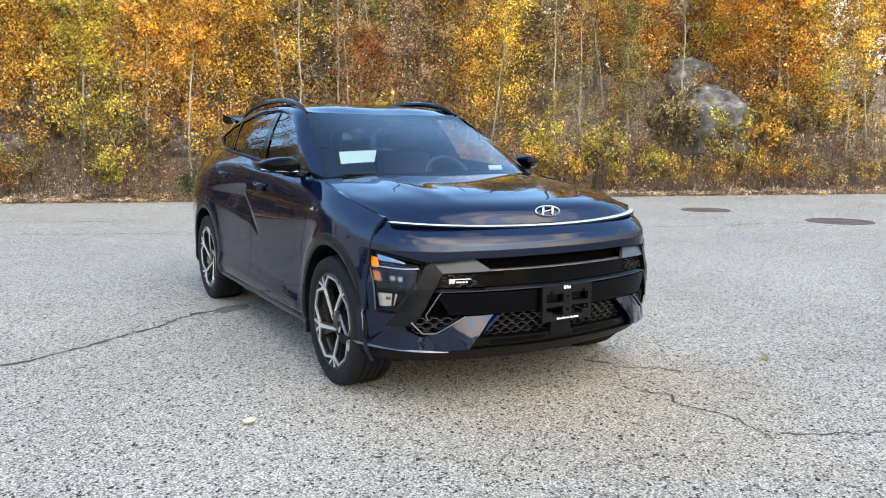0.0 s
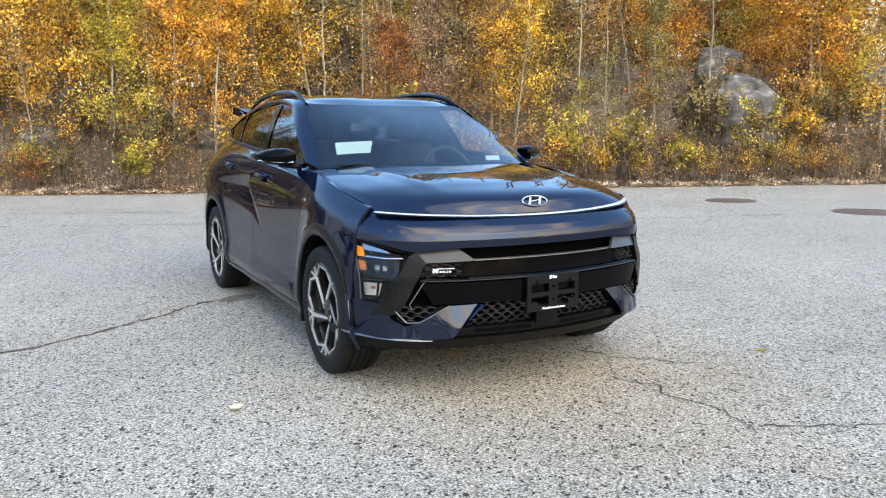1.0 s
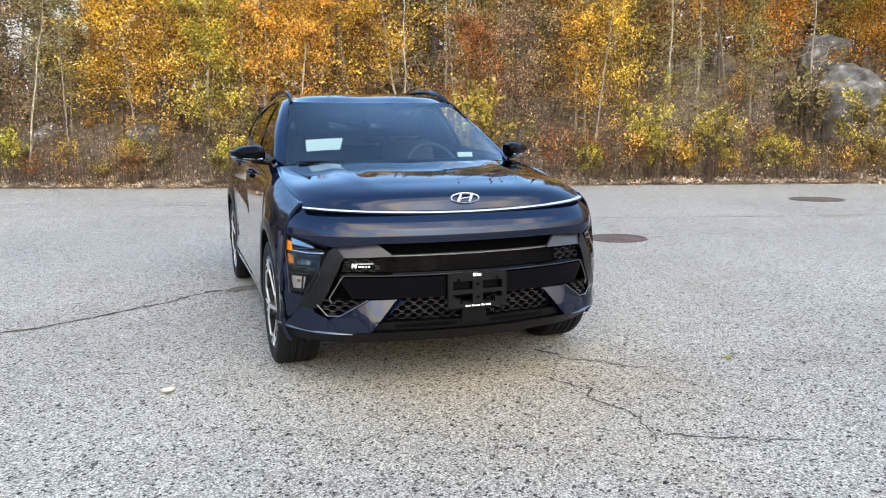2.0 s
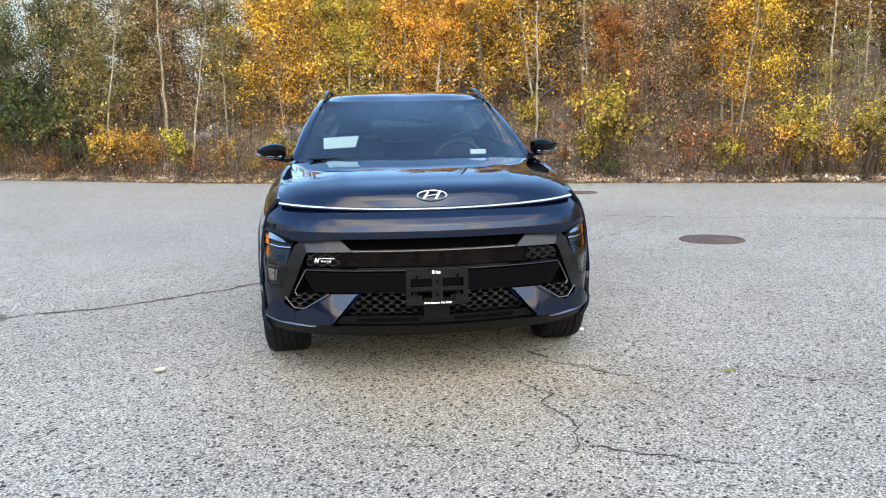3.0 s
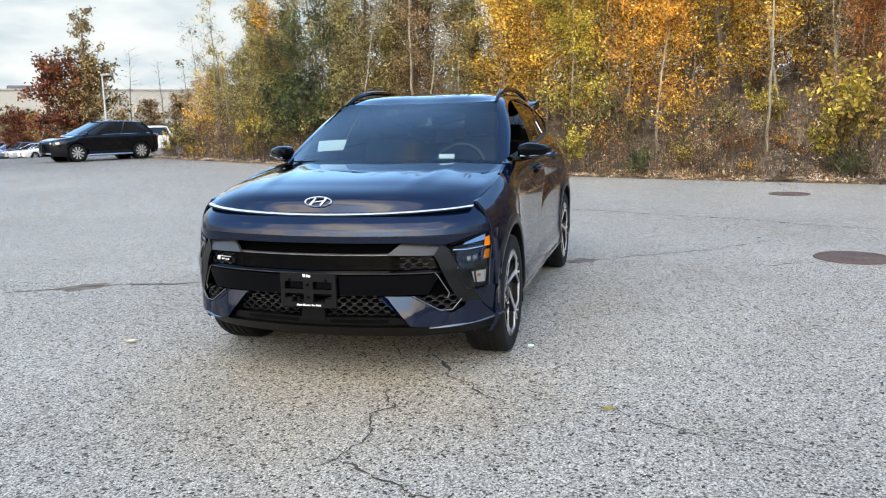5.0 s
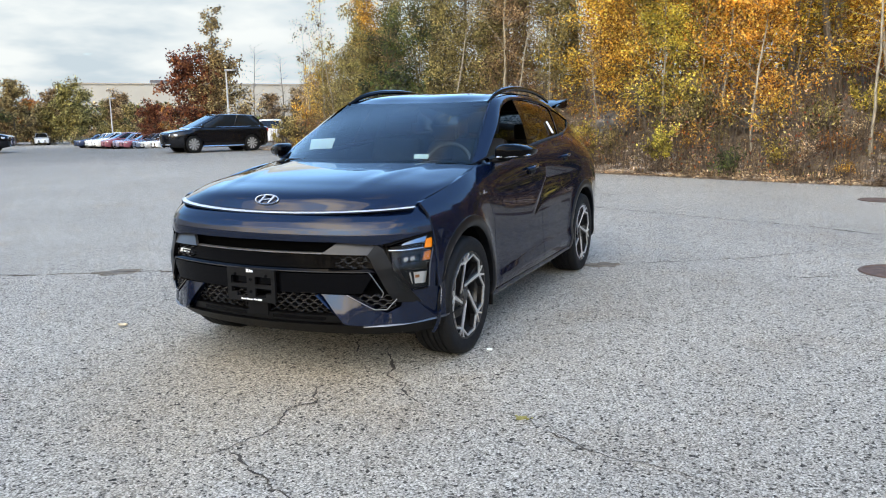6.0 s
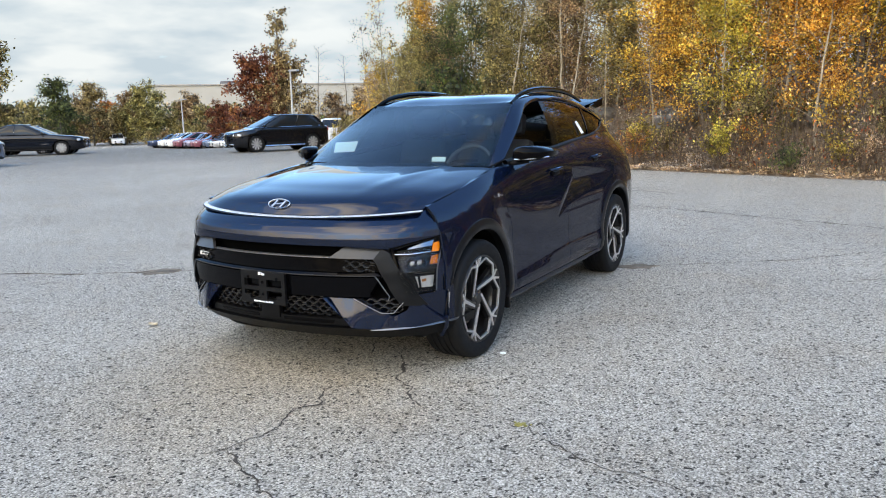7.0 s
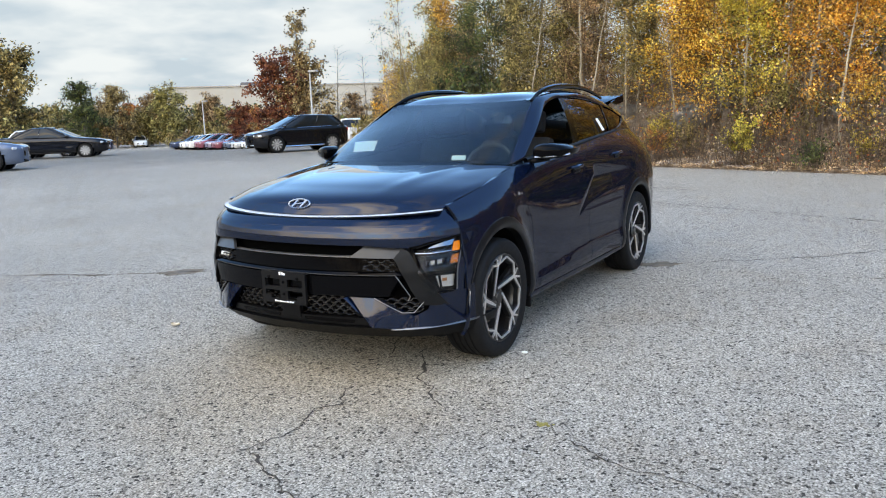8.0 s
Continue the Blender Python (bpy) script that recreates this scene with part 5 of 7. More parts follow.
    for sd in (1, -1):
        for wy in (-wb, wb):
            b = new("wheel")
            b.parent = c
            b.matrix_local = Matrix.Translation((sd * (w - .10), wy, wr)) @ (Matrix.Rotation(math.pi, 4, "Z") if sd < 0 else Matrix()) @ Matrix.Diagonal((1, big, big, 1))
            part("tyre", FW_TYRE, None, b)
            part("rim", FW_RIM, None, b)
            part("spokes", FW_SPOKE, None, b)
            d = bmesh.new()
            lathe([(.388, .04), (.388, -.2), (.0005, -.2)], 24, d)
            part("wheel_well", d, BLACK_MATT, b)
    return c


SUV = (4.70, 1.82, 1.63, 1.08, -1.28, -.18, 1.70, 1.10)
SEDAN = (4.85, 1.84, 1.45, .98, -.95, -.02, 1.0, 1.03)
HATCH = (4.35, 1.80, 1.55, 1.0, -.85, -.1, 1.35, 1.05)


def lot_z(x, y):
    """The lot is level round the car and falls gently away beyond the nearer parked cars."""
    d = -0.70 * (x - 1) + 0.71 * (y + 5)
    return float(np.interp(d, [42, 80, 160, 900], [0, -1.35, -1.6, -1.6]))


def parked_at(x, y, turn):
    return Matrix.Translation((x, y, lot_z(x, y))) @ Matrix.Rotation(radians(turn), 4, "Z")


BLACK_LACQUER, BLUEGREY_LACQUER, WHITE_LACQUER = paint("black_lacquer", (.006, .007, .010)), paint("bluegrey_lacquer", (.10, .13, .19)), plain("white_lacquer", (.72, .73, .74), .25, coat=1.0, vary=.03)
RED_LACQUER, MAUVE_LACQUER, SILVER_LACQUER = plain("red_lacquer", (.22, .06, .085), .3, coat=1.0), paint("mauve_grey_lacquer", (.22, .20, .27)), paint("silver_lacquer", (.45, .46, .48))
NAVY_LACQUER = paint("navy_lacquer", (.03, .045, .09))
parked_car(SUV, BLACK_LACQUER, "black seven-seat SUV with chrome trim parked on the lot", parked_at(-21.5, 22.65, -25))
parked_car(SUV, WHITE_LACQUER, "white SUV seen from behind beyond a black one", parked_at(-27.3, 34.6, 217))
parked_car(SEDAN, BLACK_LACQUER, "black sedan with bright alloy wheels parked on the lot", parked_at(-33.0, 18.0, 137))
parked_car(SEDAN, NAVY_LACQUER, "dark blue sedan parked beside a black sedan", parked_at(-36.0, 20.4, 137))
parked_car(HATCH, WHITE_LACQUER, "white hatchback parked behind dark sedans", parked_at(-39.5, 21.5, 137))
parked_car(SUV, BLUEGREY_LACQUER, "blue-grey SUV parked at the end of a row", parked_at(-25.9, 9.5, 137))
parked_car(HATCH, WHITE_LACQUER, "white hatchback standing alone far across the lot", parked_at(-87.6, 65.9, 52))
for i, (lac, wd, sty) in enumerate(((NAVY_LACQUER, "dark blue sedan", SEDAN), (WHITE_LACQUER, "white hatchback", HATCH), (WHITE_LACQUER, "white SUV", SUV), (RED_LACQUER, "red SUV", SUV), (MAUVE_LACQUER, "mauve-grey hatchback", HATCH),
                                    (RED_LACQUER, "red sedan", SEDAN), (BLUEGREY_LACQUER, "blue-grey hatchback", HATCH), (SILVER_LACQUER, "silver sedan", SEDAN), (WHITE_LACQUER, "white sedan", SEDAN))):
    k = i / 8
    parked_car(sty, lac, f"{wd} in a row of cars across the lot", parked_at(-68.4 + 16.2 * k, 57.8 - 4.9 * k, -22), "row of cars across the lot")

# ---- ground ----
EDGE = [(60, -12.5), (17.2, 6.2), (11.7, 8.3), (6.8, 10.1), (4.3, 11.0), (2.1, 11.7), (0, 12.5), (-2, 13.3), (-4.6, 14.5), (-9, 17.2), (-14.2, 20.4), (-18.8, 23.4), (-30, 31)]


def edge_y(x):
    xs = [p[0] for p in EDGE][::-1]
    return float(np.interp(x, xs, [p[1] for p in EDGE][::-1]))


def bank_z(x, y):
    """The wooded bank behind the asphalt: d is the way in from its edge."""
    d = (y - edge_y(x)) * 0.90
    if d < -0.4:
        return -0.10
    z = float(np.interp(d, [-0.4, 0, 0.8, 2.0, 4.0, 7.0, 14, 40], [-0.06, 0.01, 0.12, 0.6, 1.6, 2.15, 2.8, 4.5]))
    lump = noise.noise((x * 0.35, y * 0.35, 1.7)) * 0.35 + noise.noise((x * 1.3, y * 1.3, 4.2)) * 0.12
    low = 1 - max(0.0, min(1.0, (-x - 13) / 8))
    z *= 1 + 0.5 * max(0.0, min(1.0, (x - 11) / 3.5))
    return (z + lump * min(1.0, max(0.0, d) / 2.5)) * low - 0.05 * (1 - low)


def axis(near, far, fine, n):
    a = list(np.arange(-near, near + .01, fine))
    b = list(np.geomspace(near + fine, far, n))
    return np.array([-v for v in b[::-1]] + a + b)


ax = axis(60, 3000, 4.0, 22)
bm = bmesh.new()
add_grid(bm, np.array([[(x, y, lot_z(x, y)) for x in ax] for y in ax]))
ground = part("ground", bm, ASPHALT, None)
tagged(ground, "worn pale asphalt car park with coarse aggregate", "ground", kind="structure")


# sunken covers and repaired spots
COVER = two_tone("rusty_cover", [(0.3, (.045, .030, .025)), (0.6, (.10, .060, .043)), (0.8, (.17, .11, .08))], 14.0, .8, .5, .01)
PATCH = two_tone("old_patch", [(0.3, (.07, .055, .04)), (0.6, (.16, .13, .10)), (0.8, (.24, .20, .15))], 9.0, .95, .6, .01)


def disc_at(name, x, y, rx, ry, turn, material, label, category, lip=.006, ragged=.0):
    bm = bmesh.new()
    n = 36
    rings = []
    for f, z in ((1.0, .001), (.97, lip), (.90, lip), (.88, lip * .4), (.45, lip * .4), (.43, lip * .8)):
        rings.append([bm.verts.new((f * rx * math.cos(k * math.tau / n) * (1 + ragged * noise.noise((x, k * .7, y))), f * ry * math.sin(k * math.tau / n) * (1 + ragged * noise.noise((y, k * .7, x))), z)) for k in range(n)])
    for a, b in zip(rings, rings[1:]):
        for k in range(n):
            bm.faces.new([a[k], a[(k + 1) % n], b[(k + 1) % n], b[k]])
    bm.faces.new(rings[-1])
    o = part(name, bm, material, None)
    o.matrix_world = Matrix.Translation((x, y, 0)) @ Matrix.Rotation(radians(turn), 4, "Z")
    return tagged(o, label, category, kind="structure")


for x, y, r in ((3.5, 2.15, .35), (3.9, 8.45, .33), (9.4, 5.06, .46), (9.6, 2.48, .52)):
    disc_at("drain_cover", x, y, r, r, 0, COVER, "rusty round iron cover set in the asphalt", "cover", .012)
for x, y, rx, ry, tn in ((-.86, .80, .16, .09, 25), (1.02, 1.60, .17, .10, 30), (-3.0, -.30, .20, .12, 40)):
    disc_at("asphalt_patch", x, y, rx, ry, tn, PATCH, "small brown worn spot in the asphalt", "patch", .004, .6)
CRACK = two_tone("crack_dirt", [(0.3, (.016, .014, .012)), (0.7, (.060, .046, .034))], 30.0, .95, .5, .005)


BROWN_CRACK = two_tone("brown_crack_dirt", [(0.3, (.022, .017, .012)), (0.7, (.11, .074, .046))], 22.0, .95, .5, .005)


def crack(pts, width, seed, dirt=CRACK):
    """A jagged dirt-filled crack, its edges uneven."""
    rng = np.random.default_rng(seed)
    p = [np.array(pts[0], float)]
    for a, b in zip(pts, pts[1:]):
        a, b = np.array(a, float), np.array(b, float)
        k = max(3, int(np.linalg.norm(b - a) / .026))
        nrm = np.array([-(b - a)[1], (b - a)[0]]) / (np.linalg.norm(b - a) + 1e-9)
        off = 0.0
        for i in range(1, k + 1):
            off = off * .72 + rng.normal(0, .0085)
            p.append(a + (b - a) * i / k + nrm * off * (1 if i < k else 0))
    bm = bmesh.new()
    last = None
    for i, q in enumerate(p):
        d = p[min(i + 1, len(p) - 1)] - p[max(i - 1, 0)]
        nrm = np.array([-d[1], d[0]]) / (np.linalg.norm(d) + 1e-9)
        w = width * (.04 + 1.9 * abs(noise.noise((q[0] * 6, q[1] * 6, seed))) + .45 * rng.uniform()) * min(1, (i + 1) / 4, (len(p) - i) / 4)
        pair = [bm.verts.new((*(q + nrm * w), .0032)), bm.verts.new((*(q - nrm * w), .0032))]
        if last:
            bm.faces.new([last[0], pair[0], pair[1], last[1]])
        last = pair
    return tagged(part("crack", bm, dirt, None), "thin dirt-filled crack in the asphalt", "crack", "cracks in the asphalt", "structure")


crack([(-5.6, -1.7), (-4.6, -1.1), (-4.1, -.84), (-3.75, -.75), (-3.1, -.35), (-2.74, -.14), (-2.25, -.02), (-1.85, .22), (-1.5, .44), (-1.17, .74), (-.9, .83)], .020, 1, BROWN_CRACK)
crack([(.40, -1.40), (.47, -1.54), (.64, -1.78), (.66, -1.90), (.82, -2.0), (.90, -2.13), (1.05, -2.24)], .0058, 2)
crack([(1.12, -2.11), (1.42, -2.16), (1.65, -2.27), (1.86, -2.40), (2.07, -2.43), (2.4, -2.5)], .0045, 9)
crack([(.17, -1.35), (.24, -1.48), (.28, -1.62)], .0045, 10)
crack([(.37, -2.13), (.51, -2.34), (.44, -2.48), (.52, -2.73), (.49, -2.85), (.48, -2.97), (.40, -3.08)], .0062, 3)
crack([(.48, -2.97), (.64, -3.06), (.85, -3.17), (1.1, -3.25)], .005, 4)
crack([(-3.5, 7.6), (-.34, 6.22), (.72, 5.8), (1.71, 5.36), (2.75, 4.96), (3.5, 4.5), (4.13, 4.2), (5.07, 3.84), (6.2, 3.46), (7.07, 3.16), (8.05, 2.9), (9.3, 2.6)], .022, 5)
crack([(1.1, 1.65), (1.6, 1.99), (2.21, 2.41), (2.65, 2.87), (2.9, 3.2)], .010, 6)
crack([(-10.4, 13.0), (-7.2, 11.2), (-5.1, 10.5), (-3.2, 9.5), (0, 8.0)], .025, 7)
crack([(2.6, 1.6), (3.2, 1.9), (4.2, 2.1), (5.2, 2.0)], .007, 8)


# small things lying about
def ground_leaf(x, y, size, turn, curl, material, label):
    """A dry curled leaf with a stalk."""
    t = thing("fallen_leaf", label, "leaf", Matrix.Translation((x, y, .004)) @ Matrix.Rotation(radians(turn), 4, "Z"))
    rows_ = []
    for u in np.linspace(-1, 1, 9):
        w_ = size * .36 * (1 - u * u) ** .7 * (1 + .25 * math.sin(u * 9)) + .001
        rows_.append([(u * size * .5, v * w_, .004 + curl * size * (v * v + .5 * u * u)) for v in np.linspace(-1, 1, 7)])
    part("blade", thick(add_grid(bmesh.new(), np.array(rows_)), (0, 0, .0012)), material, t)
    part("stalk", tube([(-size * .48, 0, .006), (-size * .7, size * .05, .004), (-size * .9, size * .04, .006)], .0012, 5), material, t)


PALE_LEAF = two_tone("pale_dry_leaf", [(0.3, (.42, .33, .22)), (0.7, (.72, .64, .50))], 40.0, .8, .4, .002)
TAN_LEAF = two_tone("tan_dry_leaf", [(0.3, (.30, .17, .07)), (0.7, (.55, .36, .17))], 40.0, .8, .4, .002)
for x, y, sz, tn, mt, wd in ((-1.46, -1.70, .07, 20, PALE_LEAF, "pale curled dry leaf on the asphalt before the car"),):
    ground_leaf(x, y, sz, tn, .18, mt, wd)
bit = thing("litter", "crumpled white scrap of paper on the asphalt by the wheel", "litter", Matrix.Translation((1.0, -1.26, .0)) @ Matrix.Rotation(.4, 4, "Z"))
bm = block((.036, .014, .010), (0, 0, .006), .003)
bmesh.ops.subdivide_edges(bm, edges=bm.edges[:], cuts=2)
for v in bm.verts:
    v.co += Vector((.004 * noise.noise(v.co * 90), .004 * noise.noise(v.co * 70 + Vector((5, 0, 0))), .004 * abs(noise.noise(v.co * 80 + Vector((0, 9, 0))))))
part("scrap", bm, PAPER, bit)
MOSS = two_tone("yellow_moss", [(0.3, (.13, .11, .03)), (0.7, (.28, .25, .07))], 60.0, .95, .8, .004)
bm = bmesh.new()
rng = np.random.default_rng(77)
for k in range(22):
    a, r = rng.uniform(0, 6.28), abs(rng.normal(0, 1))
    bmesh.ops.create_icosphere(bm, subdivisions=1, radius=rng.uniform(.004, .010), matrix=Matrix.Translation((1.49 + .045 * r * math.cos(a), -2.18 + .022 * r * math.sin(a), .003)) @ Matrix.Diagonal((1.3, 1.3, .6, 1)))
tagged(part("moss", bm, MOSS, None), "small yellow tuft of moss in a crack", "moss", kind="stuff")

# ---- wooded bank ----
def raw_mesh(name, verts, faces, material, smooth=False):
    me = bpy.data.meshes.new(name)
    me.from_pydata([tuple(v) for v in verts], [], [tuple(f) for f in faces])
    if smooth:
        me.shade_smooth()
    me.materials.append(material)
    return me


def leaf_quads(c, size, rng, flat=0.0):
    """Kite-shaped leaves, slightly folded, at the points c."""
    n = len(c)
    a = rng.normal(size=(n, 3))
    a[:, 2] = a[:, 2] * (1 - flat) - 0.35 * (1 - flat)
    a /= np.linalg.norm(a, axis=1)[:, None]
    b = np.cross(a, rng.normal(size=(n, 3)) * (1 - flat) + np.array([0, 0, flat * 3 + .01]))
    b /= np.linalg.norm(b, axis=1)[:, None] + 1e-9
    nn = np.cross(a, b)
    s = (size * rng.uniform(0.6, 1.35, n))[:, None]
    v = np.stack([c - a * s * .55, c + b * s * .30 + nn * s * .08, c + a * s * .55, c - b * s * .30 + nn * s * .08], 1).reshape(-1, 3)
    return v, np.arange(4 * n).reshape(n, 4)


class Wood:
    """Collects tapered tubes into one mesh."""

    def __init__(self):
        self.v, self.f, self.k = [], [], 0

    def add(self, p, r0, r1, n=5):
        p = np.array(p, float)
        m = len(p)
        for i in range(m):
            d = p[min(i + 1, m - 1)] - p[max(i - 1, 0)]
            d /= np.linalg.norm(d) + 1e-9
            a = np.cross(d, (0.31, 0.87, 0.2) if abs(d[2]) > .5 else (0, 0, 1.0))
            a /= np.linalg.norm(a) + 1e-9
            b = np.cross(d, a)
            r = r0 + (r1 - r0) * i / (m - 1)
            for k in range(n):
                t = k * math.tau / n
                self.v.append(p[i] + (a * math.cos(t) + b * math.sin(t)) * r)
        for i in range(m - 1):
            for k in range(n):
                q = self.k + i * n
                self.f.append((q + k, q + (k + 1) % n, q + n + (k + 1) % n, q + n + k))
        self.k += m * n

    def mesh(self, name, material):
        return raw_mesh(name, self.v, self.f, material, True)


def bark(name, lo, hi_):
    m, nt, bs = node_mat(name)
    tc = nt.nodes.new("ShaderNodeTexCoord")
    mp = nt.nodes.new("ShaderNodeMapping")
    mp.inputs["Scale"].default_value = (6, 6, 1.2)
    n = nt.nodes.new("ShaderNodeTexNoise")
    n.inputs["Scale"].default_value, n.inputs["Detail"].default_value = 4.0, 6.0
    nt.links.new(tc.outputs["Object"], mp.inputs[0])
    nt.links.new(mp.outputs[0], n.inputs["Vector"])
    nt.links.new(ramp(nt, n.outputs["Fac"], [(0.3, lo), (0.65, hi_)]), bs.inputs["Base Color"])
    bs.inputs["Roughness"].default_value = 0.9
    bump(nt, bs, n.outputs["Fac"], 0.6, 0.02)
    return m


BARK = bark("grey_bark", (0.06, 0.05, 0.04), (0.20, 0.17, 0.14))
PALE_BARK = bark("pale_bark", (0.16, 0.13, 0.09), (0.42, 0.36, 0.27))
TWIG = bark("brown_twig", (0.05, 0.035, 0.025), (0.17, 0.12, 0.085))
# the wide dark and light stops include leaf shadow and highlight
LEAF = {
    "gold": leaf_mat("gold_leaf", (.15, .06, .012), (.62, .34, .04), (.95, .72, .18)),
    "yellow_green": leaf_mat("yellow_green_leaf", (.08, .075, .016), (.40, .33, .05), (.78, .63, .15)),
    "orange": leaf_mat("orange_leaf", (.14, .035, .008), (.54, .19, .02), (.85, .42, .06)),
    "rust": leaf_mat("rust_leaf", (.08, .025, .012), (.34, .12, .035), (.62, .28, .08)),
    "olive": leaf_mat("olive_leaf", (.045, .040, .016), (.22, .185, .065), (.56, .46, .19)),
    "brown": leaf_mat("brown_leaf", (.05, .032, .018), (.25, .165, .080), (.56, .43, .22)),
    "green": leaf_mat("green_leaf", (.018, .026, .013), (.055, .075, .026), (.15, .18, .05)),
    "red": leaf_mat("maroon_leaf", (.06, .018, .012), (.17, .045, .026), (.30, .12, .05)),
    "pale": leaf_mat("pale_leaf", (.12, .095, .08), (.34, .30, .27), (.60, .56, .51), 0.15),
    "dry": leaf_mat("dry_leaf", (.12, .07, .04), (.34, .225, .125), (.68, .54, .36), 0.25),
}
LEAF_WORDS = {"gold": "golden yellow", "yellow_green": "yellow-green", "orange": "bright orange", "rust": "rust-brown", "olive": "olive and yellow", "green": "dark green", "brown": "olive-brown", "red": "maroon", "dry": "dry brown", "pale": "bleached grey"}


def tree_meshes(seed, height, base, spread, count, size, girth, limbs, lean=0.0, wood=None):
    """A tapered trunk with forking limbs, and a crown of leaves along their outer parts."""
    rng = np.random.default_rng(seed)
    w = Wood()
    z = np.linspace(-.3, height, 14)
    wob = np.cumsum(rng.normal(0, .035 * height / 10, (14, 2)), axis=0)
    wob -= wob[0]
    trunk = np.stack([wob[:, 0] + lean * z, wob[:, 1], z], 1)
    w.add(trunk, girth, girth * .12, 8)
    pts = []
    for k in range(limbs):
        h = base + (height - base) * ((k + rng.uniform(0, 1)) / limbs) ** .85
        p0 = np.array([np.interp(h, z, trunk[:, i]) for i in range(3)])
        az, up = k * 2.4 + rng.normal(0, .5), rng.uniform(.25, 1.0)
        ln = spread * (1 - .55 * (h - base) / (height - base + .01)) * rng.uniform(.55, 1.15)
        d = np.array([math.cos(az), math.sin(az), up])
        q = [p0]
        for s in range(4):
            d = d + rng.normal(0, .22, 3) + np.array([0, 0, -.06])
            q.append(q[-1] + d / np.linalg.norm(d) * ln / 4)
        q = np.array(q)
        w.add(q, max(.006, girth * .28 * (1 - .6 * h / height)), .004, 4)
        for s in range(3):
            i = rng.integers(1, 4)
            e = rng.normal(0, 1, 3)
            e[2] = abs(e[2]) * .4
            tip = q[i] + e / np.linalg.norm(e) * ln * .35
            w.add(np.array([q[i], (q[i] + tip) / 2 + rng.normal(0, .03, 3), tip]), .007, .003, 3)
            pts.append((q[i], tip, ln * .10))
        pts += [(q[1], q[2], ln * .08), (q[2], q[3], ln * .11), (q[3], q[4], ln * .13)]
    # leaves hang in tufts of uneven size, with gaps between them
    tufts = max(12, count // 24)
    pick = rng.integers(0, len(pts), tufts)
    a, b, sp = np.array([p[0] for p in pts])[pick], np.array([p[1] for p in pts])[pick], np.array([p[2] for p in pts])[pick]
    mid = a + (b - a) * rng.uniform(.1, 1.15, tufts)[:, None] + rng.normal(0, 1, (tufts, 3)) * sp[:, None] * .8
    wgt = rng.exponential(1.0, tufts) + .15
    own = rng.choice(tufts, count, p=wgt / wgt.sum())
    c = mid[own] + rng.normal(0, 1, (count, 3)) * (.065 * spread ** .5 * (.6 + wgt[own] ** .5))[:, None]
    v, f = leaf_quads(c, size, rng)
    return w.mesh("trunk", wood or BARK), (v, f)


def tree_kind(label_, seed, height, base, spread, count, size, girth, limbs, lean=0.0, wood=None):
    tr, (v, f) = tree_meshes(seed, height, base, spread, count, size, girth, limbs, lean, wood)
    return {"trunk": tr, "crown": {}, "v": v, "f": f, "word": label_}


def plant(kind, colour, x, y, z, scale=1.0, turn=0.0, label="", category="tree", group="", name="tree"):
    if colour and colour not in kind["crown"]:
        kind["crown"][colour] = raw_mesh("crown", kind["v"], kind["f"], LEAF[colour])
    tall = float(kind["v"][:, 2].max()) * scale
    far = max(8.0, math.hypot(x, y + 1.4))
    room = 1.06 + far * ((0.24 if -11 < x < -2.5 and "thin tree" != kind["word"] != "tall dark-trunked tree" else 0.39) + 0.05 * math.sin(x * 1.9) + 0.03 * math.sin(x * 5.3)) - z
    flat = min(1.0, max(0.55, room / tall)) if name == "tree" and x > -30 else 1.0
    t = thing(name, label or f"{kind['word']} with {LEAF_WORDS.get(colour, 'bare')} autumn leaves on the bank", category,
              Matrix.Translation((x, y, z)) @ Matrix.Rotation(turn, 4, "Z") @ Matrix.Diagonal((scale, scale, scale * flat, 1)), group)
    part("trunk" if name == "tree" else "stem", kind["trunk"], None, t)
    if colour:
        part("crown" if name == "tree" else "leaves", kind["crown"][colour], None, t)
    return t


SAPLING = [tree_kind("slender young tree", 11 + i, 6.2, 0.6, 1.7, 7600, .076, .042, 30, (.05, -.08, .12)[i], PALE_BARK) for i in range(3)]
MAPLE = [tree_kind("broad tree", 31 + i, 7.2, 0.9, 2.9, 14000, .088, .10, 52) for i in range(2)]
TALL = [tree_kind("tall forest tree", 41 + i, 8.5, 1.3, 2.6, 8000, .112, .15, 36, .02 * i, BARK) for i in range(3)]
SPARSE = [tree_kind("thin open tree", 21 + i, 6.4, 0.6, 1.9, 3000, .08, .06, 34, (.03, -.06, .1)[i], PALE_BARK) for i in range(3)]
UNDER = [tree_kind("young bushy tree", 91 + i, 5.0, 0.3, 2.0, 7600, .074, .03, 34, 0, TWIG) for i in range(2)]
BARE = [tree_kind("thin tree", 51 + i, 6.6, 1.8, 1.5, 560, .08, .05, 24, .14 * i, PALE_BARK) for i in range(2)]


